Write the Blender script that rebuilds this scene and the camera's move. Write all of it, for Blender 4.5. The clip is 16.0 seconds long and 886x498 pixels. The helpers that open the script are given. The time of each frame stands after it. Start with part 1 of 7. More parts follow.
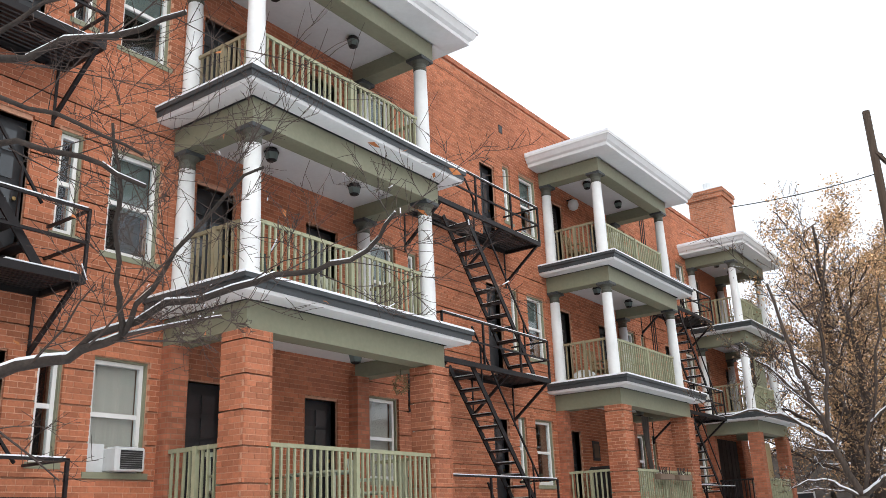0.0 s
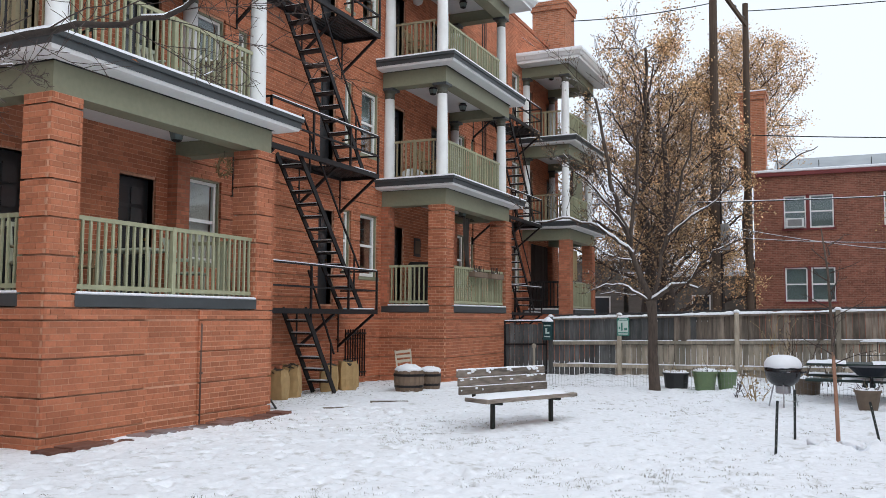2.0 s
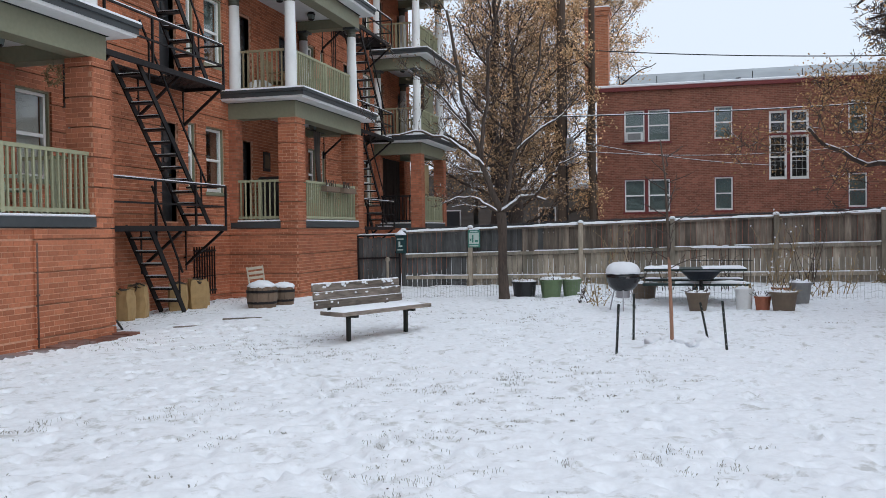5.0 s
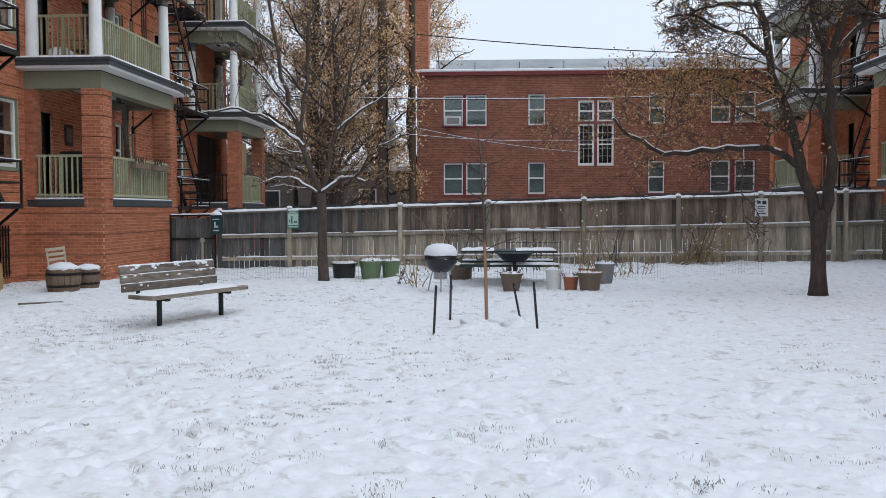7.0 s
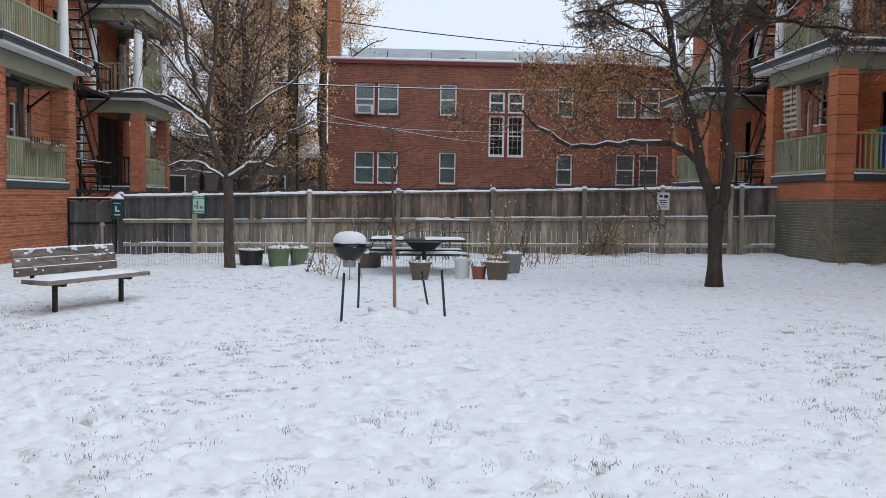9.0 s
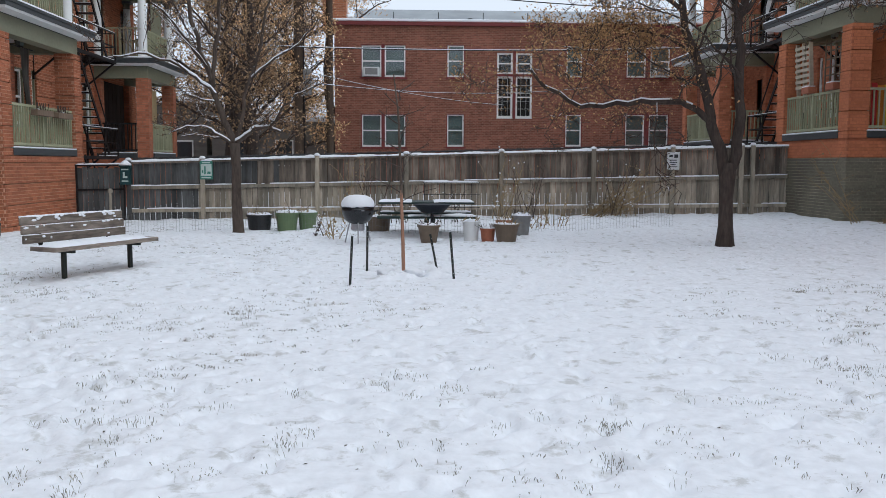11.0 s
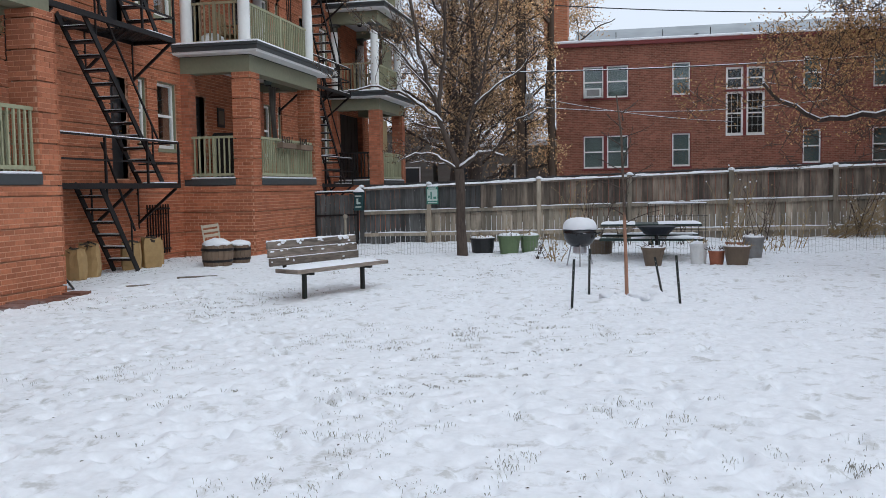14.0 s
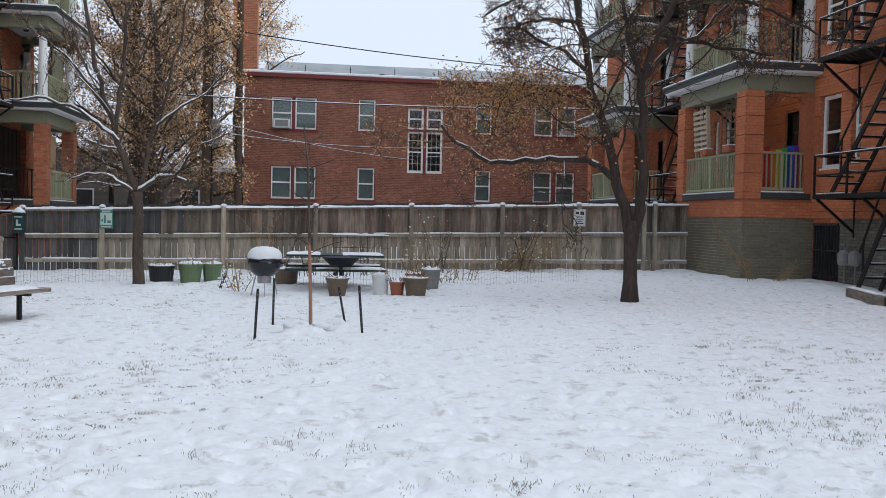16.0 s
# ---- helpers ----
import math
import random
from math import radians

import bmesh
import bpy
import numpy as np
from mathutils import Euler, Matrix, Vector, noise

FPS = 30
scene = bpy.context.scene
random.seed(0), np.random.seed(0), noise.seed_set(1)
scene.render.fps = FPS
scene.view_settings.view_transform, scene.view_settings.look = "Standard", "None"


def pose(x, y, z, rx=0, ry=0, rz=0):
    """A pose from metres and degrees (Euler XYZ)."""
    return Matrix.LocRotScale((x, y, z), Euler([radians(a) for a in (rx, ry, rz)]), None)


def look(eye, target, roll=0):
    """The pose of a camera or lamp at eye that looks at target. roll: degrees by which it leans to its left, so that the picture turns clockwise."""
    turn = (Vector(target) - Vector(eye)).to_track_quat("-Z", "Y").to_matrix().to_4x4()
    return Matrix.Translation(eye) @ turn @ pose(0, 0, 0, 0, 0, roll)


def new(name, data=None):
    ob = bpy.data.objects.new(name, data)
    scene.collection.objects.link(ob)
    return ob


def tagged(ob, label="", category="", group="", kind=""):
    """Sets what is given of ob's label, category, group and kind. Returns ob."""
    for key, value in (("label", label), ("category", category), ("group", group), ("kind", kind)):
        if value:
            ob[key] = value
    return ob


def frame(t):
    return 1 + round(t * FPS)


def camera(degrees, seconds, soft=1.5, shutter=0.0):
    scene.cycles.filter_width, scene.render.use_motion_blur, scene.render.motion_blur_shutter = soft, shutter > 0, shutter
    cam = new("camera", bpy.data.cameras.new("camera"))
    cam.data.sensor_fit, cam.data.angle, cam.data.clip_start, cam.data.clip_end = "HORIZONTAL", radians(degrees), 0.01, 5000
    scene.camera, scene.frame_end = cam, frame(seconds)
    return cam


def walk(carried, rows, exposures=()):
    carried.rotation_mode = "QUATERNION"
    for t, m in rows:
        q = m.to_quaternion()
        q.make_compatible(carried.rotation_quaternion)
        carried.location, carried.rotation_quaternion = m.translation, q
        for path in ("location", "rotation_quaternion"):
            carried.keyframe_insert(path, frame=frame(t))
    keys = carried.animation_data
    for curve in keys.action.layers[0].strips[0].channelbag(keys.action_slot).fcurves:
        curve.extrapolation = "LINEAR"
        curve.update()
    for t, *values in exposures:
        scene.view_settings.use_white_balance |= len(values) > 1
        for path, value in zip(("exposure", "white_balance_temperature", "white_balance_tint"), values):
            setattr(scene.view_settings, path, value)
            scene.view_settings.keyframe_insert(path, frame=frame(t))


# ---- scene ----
cam = camera(53.69, 16.0, soft=0.5)
# seconds, eye (x, y, z), yaw to the left of +y, pitch, roll
ROWS = [
    (0, 0.034, -0.205, 1.693, 35.29, 17.68, -2.32),
    (0.5, 0.032, -0.198, 1.674, 34.76, 14.90, -1.78),
    (1, 0.039, -0.168, 1.659, 30.54, 11.27, -0.42),
    (1.5, 0.030, -0.107, 1.636, 26.89, 7.69, 0.03),
    (2, 0.006, -0.040, 1.621, 24.52, 4.37, 0.32),
    (2.5, 0.012, -0.048, 1.613, 22.57, 2.27, 0.35),
    (3, -0.007, 0.010, 1.604, 19.33, 0.93, -0.51),
    (3.5, -0.065, -0.047, 1.602, 16.46, 0.48, -1.28),
    (3.7, -0.088, -0.022, 1.606, 16.03, 0.09, -0.97),
    (5.8, -0.014, -0.046, 1.584, 12.54, -1.33, -0.83),
    (6, -0.025, -0.071, 1.603, 11.16, -1.20, -0.65),
    (6.5, -0.022, -0.006, 1.596, 7.02, -1.70, -0.31),
    (7, -0.024, -0.003, 1.598, 3.15, -2.52, -0.11),
    (7.5, -0.013, 0.019, 1.604, -1.18, -2.52, 0.07),
    (8, -0.010, 0.052, 1.607, -4.20, -2.66, 0.32),
    (8.5, -0.012, 0.035, 1.603, -3.48, -3.06, 0.42),
    (9, -0.003, -0.014, 1.576, -2.72, -3.15, 0.93),
    (9.5, 0.004, 0.023, 1.588, -2.84, -3.54, 1.11),
    (9.7, 0.001, 0.029, 1.581, -2.72, -4.20, 1.01),
    (11.8, 0.016, 0.080, 1.561, -2.09, -5.65, 0.14),
    (12, 0.012, 0.107, 1.562, -1.98, -5.53, 0.55),
    (12.5, 0.009, 0.112, 1.563, 1.33, -5.16, 0.17),
    (13, 0.006, 0.020, 1.569, 9.39, -3.57, -0.54),
    (13.5, 0.005, 0.010, 1.567, 13.12, -3.71, -0.69),
    (14, 0.007, 0.052, 1.568, 12.33, -4.01, -0.94),
    (14.5, 0.007, 0.057, 1.565, 7.20, -2.79, 0.20),
    (15, 0.018, 0.084, 1.563, -1.17, -1.40, 0.91),
    (15.5, 0.020, 0.138, 1.557, -5.57, -1.69, 1.26),
    (16, 0.018, 0.147, 1.552, -8.02, -1.97, 1.24),
]
EXPOSURES = [(0.0, 0.97, 6600, 6), (1.0, 0.88, 6550, 6), (1.6, 0.74, 6400, 6), (2.5, 0.50, 6250, 5), (4.5, 0.40, 6150, 5), (16.0, 0.37, 6150, 5)]
walk(cam, [(t, pose(x, y, z, 90 + pitch, 0, yaw) @ pose(0, 0, 0, 0, 0, roll)) for t, x, y, z, yaw, pitch, roll in ROWS], EXPOSURES)

# ---- world and sun: an overcast winter day ----
world = bpy.data.worlds.new("overcast_sky")
scene.world = world
world.use_nodes = True
wn, wl = world.node_tree.nodes, world.node_tree.links
sky = wn.new("ShaderNodeTexSky")
sky.sky_type, sky.sun_disc = "NISHITA", False
sky.sun_elevation, sky.sun_rotation = radians(42), radians(122)
sky.air_density, sky.dust_density, sky.ozone_density = 1.0, 3.0, 1.0
grey = wn.new("ShaderNodeHueSaturation")
grey.inputs["Saturation"].default_value = 0.32
grey.inputs["Value"].default_value = 1.8
wl.new(sky.outputs["Color"], grey.inputs["Color"])
# cloud evens the sky out: every way is read from the sky well above the horizon
wt, wsep, wmax, wcom = wn.new("ShaderNodeTexCoord"), wn.new("ShaderNodeSeparateXYZ"), wn.new("ShaderNodeMath"), wn.new("ShaderNodeCombineXYZ")
wmax.operation, wmax.inputs[1].default_value = "MAXIMUM", 1.0
wl.new(wt.outputs["Generated"], wsep.inputs[0])
wl.new(wsep.outputs[2], wmax.inputs[0])
wl.new(wsep.outputs[0], wcom.inputs[0])
wl.new(wsep.outputs[1], wcom.inputs[1])
wl.new(wmax.outputs[0], wcom.inputs[2])
wl.new(wcom.outputs[0], sky.inputs["Vector"])
SKY = 0.15
wn["Background"].inputs["Strength"].default_value = SKY
wl.new(grey.outputs["Color"], wn["Background"].inputs["Color"])
sun = new("sun", bpy.data.lights.new("sun", "SUN"))
sun.data.energy, sun.data.angle, sun.data.color = 0.95, radians(80), (1.0, 0.98, 0.95)
sun.matrix_world = look((26, -14, 36), (-4, 8, 0))


# ---- materials ----
def mat(name, color, rough=0.7, metal=0.0, vary=0.25, scale=6.0, fine=60.0, bump=0.2, island=0.0, objrand=0.0, spec=0.4, dark=None, dark_amount=0.5, dark_lo=0.48, dark_hi=0.66, stretch=(1, 1, 1)):
    """A surface with variation at two scales, fine relief, and a spread from piece to piece."""
    m = bpy.data.materials.new(name)
    m.use_nodes = True
    n, l = m.node_tree.nodes, m.node_tree.links
    b = n["Principled BSDF"]
    b.inputs["Roughness"].default_value, b.inputs["Metallic"].default_value = rough, metal
    b.inputs["Specular IOR Level"].default_value = spec
    tc = n.new("ShaderNodeTexCoord")
    mp = n.new("ShaderNodeMapping")
    mp.inputs["Scale"].default_value = stretch
    geo = n.new("ShaderNodeNewGeometry")
    l.new(geo.outputs["Position"], mp.inputs["Vector"])
    big, small = n.new("ShaderNodeTexNoise"), n.new("ShaderNodeTexNoise")
    for tex, s, det in ((big, scale * 0.25, 4), (small, fine * 0.25, 6)):
        tex.inputs["Scale"].default_value, tex.inputs["Detail"].default_value = s, det
        l.new(mp.outputs["Vector"], tex.inputs["Vector"])
    add = n.new("ShaderNodeMath")
    add.operation = "ADD"
    l.new(big.outputs["Fac"], add.inputs[0])
    l.new(small.outputs["Fac"], add.inputs[1])
    value = add.outputs[0]
    rng = n.new("ShaderNodeMapRange")
    rng.inputs["From Min"].default_value, rng.inputs["From Max"].default_value = 0.6, 1.4
    rng.inputs["To Min"].default_value, rng.inputs["To Max"].default_value = 1 - vary, 1 + vary
    l.new(value, rng.inputs["Value"])
    factor = rng.outputs["Result"]
    for amount, source in ((island, geo.outputs["Random Per Island"]), (objrand, None)):
        if amount:
            if source is None:
                source = n.new("ShaderNodeObjectInfo").outputs["Random"]
            r2 = n.new("ShaderNodeMapRange")
            r2.inputs["To Min"].default_value, r2.inputs["To Max"].default_value = 1 - amount, 1 + amount
            l.new(source, r2.inputs["Value"])
            mul = n.new("ShaderNodeMath")
            mul.operation = "MULTIPLY"
            l.new(factor, mul.inputs[0])
            l.new(r2.outputs["Result"], mul.inputs[1])
            factor = mul.outputs[0]
    vm = n.new("ShaderNodeVectorMath")
    vm.operation = "SCALE"
    vm.inputs[0].default_value = color[:3]
    l.new(factor, vm.inputs["Scale"])
    out = vm.outputs["Vector"]
    if dark is not None:
        st = n.new("ShaderNodeTexNoise")
        st.inputs["Scale"].default_value, st.inputs["Detail"].default_value = scale * 0.11, 8
        st.inputs["Roughness"].default_value = 0.65
        l.new(mp.outputs["Vector"], st.inputs["Vector"])
        rs = n.new("ShaderNodeMapRange")
        rs.inputs["From Min"].default_value, rs.inputs["From Max"].default_value = dark_lo, dark_hi
        rs.inputs["To Max"].default_value = dark_amount
        l.new(st.outputs["Fac"], rs.inputs["Value"])
        mix = n.new("ShaderNodeMix")
        mix.data_type = "RGBA"
        l.new(rs.outputs["Result"], mix.inputs["Factor"])
        l.new(out, mix.inputs[6])
        mix.inputs[7].default_value = (*dark[:3], 1)
        out = mix.outputs[2]
    l.new(out, b.inputs["Base Color"])
    if bump:
        bp = n.new("ShaderNodeBump")
        bp.inputs["Strength"].default_value, bp.inputs["Distance"].default_value = bump, 0.01
        l.new(small.outputs["Fac"], bp.inputs["Height"])
        l.new(bp.outputs["Normal"], b.inputs["Normal"])
    return m


def brick_mat(name, color, mortar, width=0.21, height=0.075, vary=0.3):
    """Brickwork seen from far: courses with mortar joints, on walls along x or y."""
    m = mat(name, color, rough=0.85, vary=vary, scale=3, fine=40, bump=0.0, spec=0.2)
    n, l = m.node_tree.nodes, m.node_tree.links
    b = n["Principled BSDF"]
    base = b.inputs["Base Color"].links[0].from_socket
    geo = n.new("ShaderNodeNewGeometry")
    sep = n.new("ShaderNodeSeparateXYZ")
    l.new(geo.outputs["Position"], sep.inputs[0])
    add = n.new("ShaderNodeMath")
    l.new(sep.outputs[0], add.inputs[0])
    l.new(sep.outputs[1], add.inputs[1])
    com = n.new("ShaderNodeCombineXYZ")
    l.new(add.outputs[0], com.inputs[0])
    l.new(sep.outputs[2], com.inputs[1])
    bt = n.new("ShaderNodeTexBrick")
    bt.inputs["Scale"].default_value = 1.0
    bt.inputs["Brick Width"].default_value, bt.inputs["Row Height"].default_value = width, height
    bt.inputs["Mortar Size"].default_value, bt.inputs["Mortar Smooth"].default_value = 0.008, 0.3
    bt.inputs["Color1"].default_value, bt.inputs["Color2"].default_value = (0.75, 0.75, 0.75, 1), (1.2, 1.2, 1.2, 1)
    bt.inputs["Mortar"].default_value = (1, 1, 1, 1)
    l.new(com.outputs[0], bt.inputs["Vector"])
    mul = n.new("ShaderNodeMix")
    mul.data_type, mul.blend_type = "RGBA", "MULTIPLY"
    mul.inputs["Factor"].default_value = 1.0
    l.new(base, mul.inputs[6])
    l.new(bt.outputs["Color"], mul.inputs[7])
    mx = n.new("ShaderNodeMix")
    mx.data_type = "RGBA"
    l.new(bt.outputs["Fac"], mx.inputs["Factor"])
    l.new(mul.outputs[2], mx.inputs[6])
    mx.inputs[7].default_value = (*mortar, 1)
    l.new(mx.outputs[2], b.inputs["Base Color"])
    bp = n.new("ShaderNodeBump")
    bp.invert = True
    bp.inputs["Strength"].default_value, bp.inputs["Distance"].default_value = 0.6, 0.01
    l.new(bt.outputs["Fac"], bp.inputs["Height"])
    l.new(bp.outputs["Normal"], b.inputs["Normal"])
    return m


def glass_mat(name, tint):
    m = bpy.data.materials.new(name)
    m.use_nodes = True
    b = m.node_tree.nodes["Principled BSDF"]
    b.inputs["Base Color"].default_value = (*tint, 1)
    b.inputs["Transmission Weight"].default_value = 1.0
    b.inputs["Roughness"].default_value, b.inputs["IOR"].default_value = 0.02, 1.45
    return m


BRICK = mat("red_brick", (0.42, 0.155, 0.083), rough=0.85, vary=0.26, scale=2, fine=90, bump=0.35, island=0.22, spec=0.2, dark=(0.24, 0.075, 0.045), dark_amount=0.55, dark_lo=0.5, dark_hi=0.68)
BRICK_PIECE = mat("red_brick_piece", (0.42, 0.155, 0.083), rough=0.85, vary=0.26, scale=2, fine=90, bump=0.35, objrand=0.22, spec=0.2, dark=(0.24, 0.075, 0.045), dark_amount=0.55, dark_lo=0.5, dark_hi=0.68)
ORANGE_BRICK = mat("orange_painted_brick", (0.54, 0.195, 0.095), rough=0.8, vary=0.22, scale=2, fine=70, bump=0.35, island=0.09, spec=0.2, dark=(0.3, 0.1, 0.055), dark_amount=0.5)
ORANGE_MORTAR = mat("orange_painted_mortar", (0.40, 0.15, 0.085), rough=0.9, vary=0.25, scale=3, fine=60, spec=0.1)
GREY_BRICK = mat("grey_green_painted_brick", (0.195, 0.178, 0.132), rough=0.8, vary=0.3, scale=2, fine=70, bump=0.4, island=0.13, spec=0.25, dark=(0.085, 0.078, 0.064), dark_amount=0.6)
GREY_MORTAR = mat("pale_worn_mortar", (0.36, 0.33, 0.25), rough=0.9, vary=0.5, scale=5, fine=60, spec=0.1, dark=(0.07, 0.065, 0.055), dark_amount=0.8)
EDGING = mat("wet_edging_brick", (0.15, 0.065, 0.045), rough=0.7, vary=0.35, objrand=0.3, dark=(0.4, 0.4, 0.42), dark_amount=0.6)
MORTAR = mat("brick_mortar", (0.58, 0.33, 0.225), rough=0.95, vary=0.3, scale=3, fine=60, spec=0.1)
BRICKWORK = brick_mat("red_brickwork", (0.42, 0.15, 0.085), (0.33, 0.17, 0.11))
BRICK_ORANGE = brick_mat("orange_painted_brickwork", (0.46, 0.165, 0.087), (0.42, 0.17, 0.1), vary=0.25)
BRICK_DARK = brick_mat("dark_red_brickwork", (0.228, 0.091, 0.062), (0.29, 0.165, 0.12), vary=0.42)
BRICK_GREY = brick_mat("grey_green_painted_brickwork", (0.17, 0.168, 0.142), (0.10, 0.098, 0.085), vary=0.25)
BRICK_CHIM = brick_mat("chimney_brickwork", (0.40, 0.15, 0.08), (0.4, 0.25, 0.18))
CONCRETE = mat("concrete", (0.3, 0.28, 0.25), rough=0.9, vary=0.2)
WHITE = mat("white_paint", (0.74, 0.75, 0.75), rough=0.5, vary=0.06, scale=4, fine=50, bump=0.08, dark=(0.45, 0.45, 0.42), dark_amount=0.25)
WHITE_FRAME = mat("white_window_frame", (0.82, 0.82, 0.80), rough=0.45, vary=0.05, bump=0.05)
GREEN = mat("olive_green_paint", (0.235, 0.24, 0.165), rough=0.55, vary=0.12, scale=4, fine=60, bump=0.1)
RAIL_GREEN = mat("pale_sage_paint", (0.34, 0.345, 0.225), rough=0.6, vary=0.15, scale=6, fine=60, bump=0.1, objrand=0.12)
# darker copy of the rail paint, with the side rails' shade in its colour
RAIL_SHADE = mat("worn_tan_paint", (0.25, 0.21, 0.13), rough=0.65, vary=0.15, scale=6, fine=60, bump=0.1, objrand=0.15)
CAPITAL = mat("dark_olive_grey_paint", (0.09, 0.092, 0.072), rough=0.55, vary=0.15, bump=0.1)
SLATE = mat("slate_grey_paint", (0.055, 0.062, 0.066), rough=0.5, vary=0.15, bump=0.08)
DOOR = mat("black_door_paint", (0.02, 0.022, 0.025), rough=0.4, vary=0.2)
IRON = mat("black_iron", (0.014, 0.012, 0.013), rough=0.55, metal=0.3, vary=0.3, bump=0.2)
SNOW_GROUND = mat("trampled_snow", (0.80, 0.82, 0.86), rough=0.8, vary=0.09, scale=46, fine=70, bump=1.0, spec=0.3, dark=(0.33, 0.32, 0.29), dark_amount=0.5, dark_lo=0.555, dark_hi=0.66)
SNOW = mat("snow", (0.80, 0.82, 0.86), rough=0.8, vary=0.05, scale=3, fine=40, bump=0.3, spec=0.3)
WOOD_GREY = mat("weathered_grey_wood", (0.17, 0.155, 0.14), rough=0.9, vary=0.35, scale=6, fine=60, bump=0.4, objrand=0.2, stretch=(1, 1, 0.12))
FENCE = mat("weathered_fence_wood", (0.195, 0.16, 0.128), rough=0.9, vary=0.6, scale=15, fine=80, bump=0.4, objrand=0.45, island=0.0, dark=(0.045, 0.04, 0.036), dark_amount=0.85, stretch=(1, 1, 0.15))
FENCE_BLUE = mat("dark_slate_weathered_wood", (0.105, 0.108, 0.108), rough=0.9, vary=0.5, scale=15, fine=80, bump=0.4, objrand=0.4, dark=(0.03, 0.03, 0.03), dark_amount=0.8, stretch=(1, 1, 0.15))
FENCE_LIGHT = mat("pale_weathered_wood", (0.33, 0.285, 0.225), rough=0.9, vary=0.5, scale=15, fine=80, bump=0.35, objrand=0.35, dark=(0.10, 0.105, 0.09), dark_amount=0.6, stretch=(1, 1, 0.15))
BENCH_WOOD = mat("bench_wood", (0.205, 0.172, 0.145), rough=0.9, vary=0.75, scale=13, fine=110, bump=0.9, objrand=0.25, dark=(0.07, 0.055, 0.045), dark_amount=0.7, stretch=(0.2, 0.2, 1))
BARK = mat("grey_brown_bark", (0.05, 0.037, 0.031), rough=0.95, vary=0.6, scale=24, fine=130, bump=1.0, stretch=(1, 1, 0.22))
BARK_MID = mat("grey_brown_young_bark", (0.08, 0.061, 0.05), rough=0.95, vary=0.5, scale=24, fine=130, bump=0.8, stretch=(1, 1, 0.22))
BARK_PALE = mat("pale_grey_bark", (0.105, 0.08, 0.064), rough=0.95, vary=0.6, scale=24, fine=130, bump=1.0, stretch=(1, 1, 0.22))
BARK_DARK = mat("dark_wet_bark", (0.040, 0.031, 0.026), rough=0.9, vary=0.5, scale=30, fine=160, bump=0.9)
TWIG = mat("dark_twig_bark", (0.068, 0.05, 0.043), rough=0.95, vary=0.3, bump=0.3)
DARK_TRUNK = mat("pole_wood", (0.075, 0.052, 0.038), rough=0.95, vary=0.3, scale=10, fine=60, bump=0.5, stretch=(1, 1, 0.1))
GLASS = glass_mat("window_glass", (0.85, 0.9, 0.92))
# near-black colour that stands for the shade inside unlit rooms
ROOM_SHADE = mat("dark_interior", (0.03, 0.028, 0.027), rough=0.9, vary=0.3)
CURTAIN = mat("pale_curtain", (0.55, 0.52, 0.46), rough=0.95, vary=0.12, scale=20, fine=80, stretch=(1, 6, 0.1))
BLIND = mat("teal_grey_blind", (0.15, 0.185, 0.175), rough=0.8, vary=0.08)


# ---- helpers for building ----
def link(bm, name, material, parent=None, smooth=False):
    bmesh.ops.recalc_face_normals(bm, faces=bm.faces[:])
    me = bpy.data.meshes.new(name)
    bm.to_mesh(me)
    bm.free()
    me.materials.append(material)
    if smooth:
        me.polygons.foreach_set("use_smooth", [True] * len(me.polygons))
    ob = new(name, me)
    if parent is not None:
        ob.parent = parent
    return ob


def part(name, bm, material, parent, label="", smooth=False):
    ob = link(bm, name, material, parent, smooth)
    return tagged(ob, label) if label else ob


def thing(name, label, category, group="", kind="", at=(0, 0, 0)):
    ob = new(name)
    ob.location = at
    return tagged(ob, label, category, group, kind)


def fix(parent):
    """Parts were made in world places: keep them there under a thing that stands at its base."""
    for o in parent.children:
        o.matrix_parent_inverse = Matrix.Translation(parent.location).inverted()


def box(bm, x0, x1, y0, y1, z0, z1, bevel=0.0):
    (x0, x1), (y0, y1), (z0, z1) = sorted((x0, x1)), sorted((y0, y1)), sorted((z0, z1))
    v = [bm.verts.new(p) for p in ((x0, y0, z0), (x1, y0, z0), (x1, y1, z0), (x0, y1, z0), (x0, y0, z1), (x1, y0, z1), (x1, y1, z1), (x0, y1, z1))]
    fs = [bm.faces.new([v[i] for i in q]) for q in ((0, 3, 2, 1), (4, 5, 6, 7), (0, 1, 5, 4), (1, 2, 6, 5), (2, 3, 7, 6), (3, 0, 4, 7))]
    if bevel:
        bmesh.ops.bevel(bm, geom=list({e for q in fs for e in q.edges}), offset=bevel, segments=1, affect="EDGES")
    return bm


def cube(x0, x1, y0, y1, z0, z1, bevel=0.0):
    return box(bmesh.new(), x0, x1, y0, y1, z0, z1, bevel)


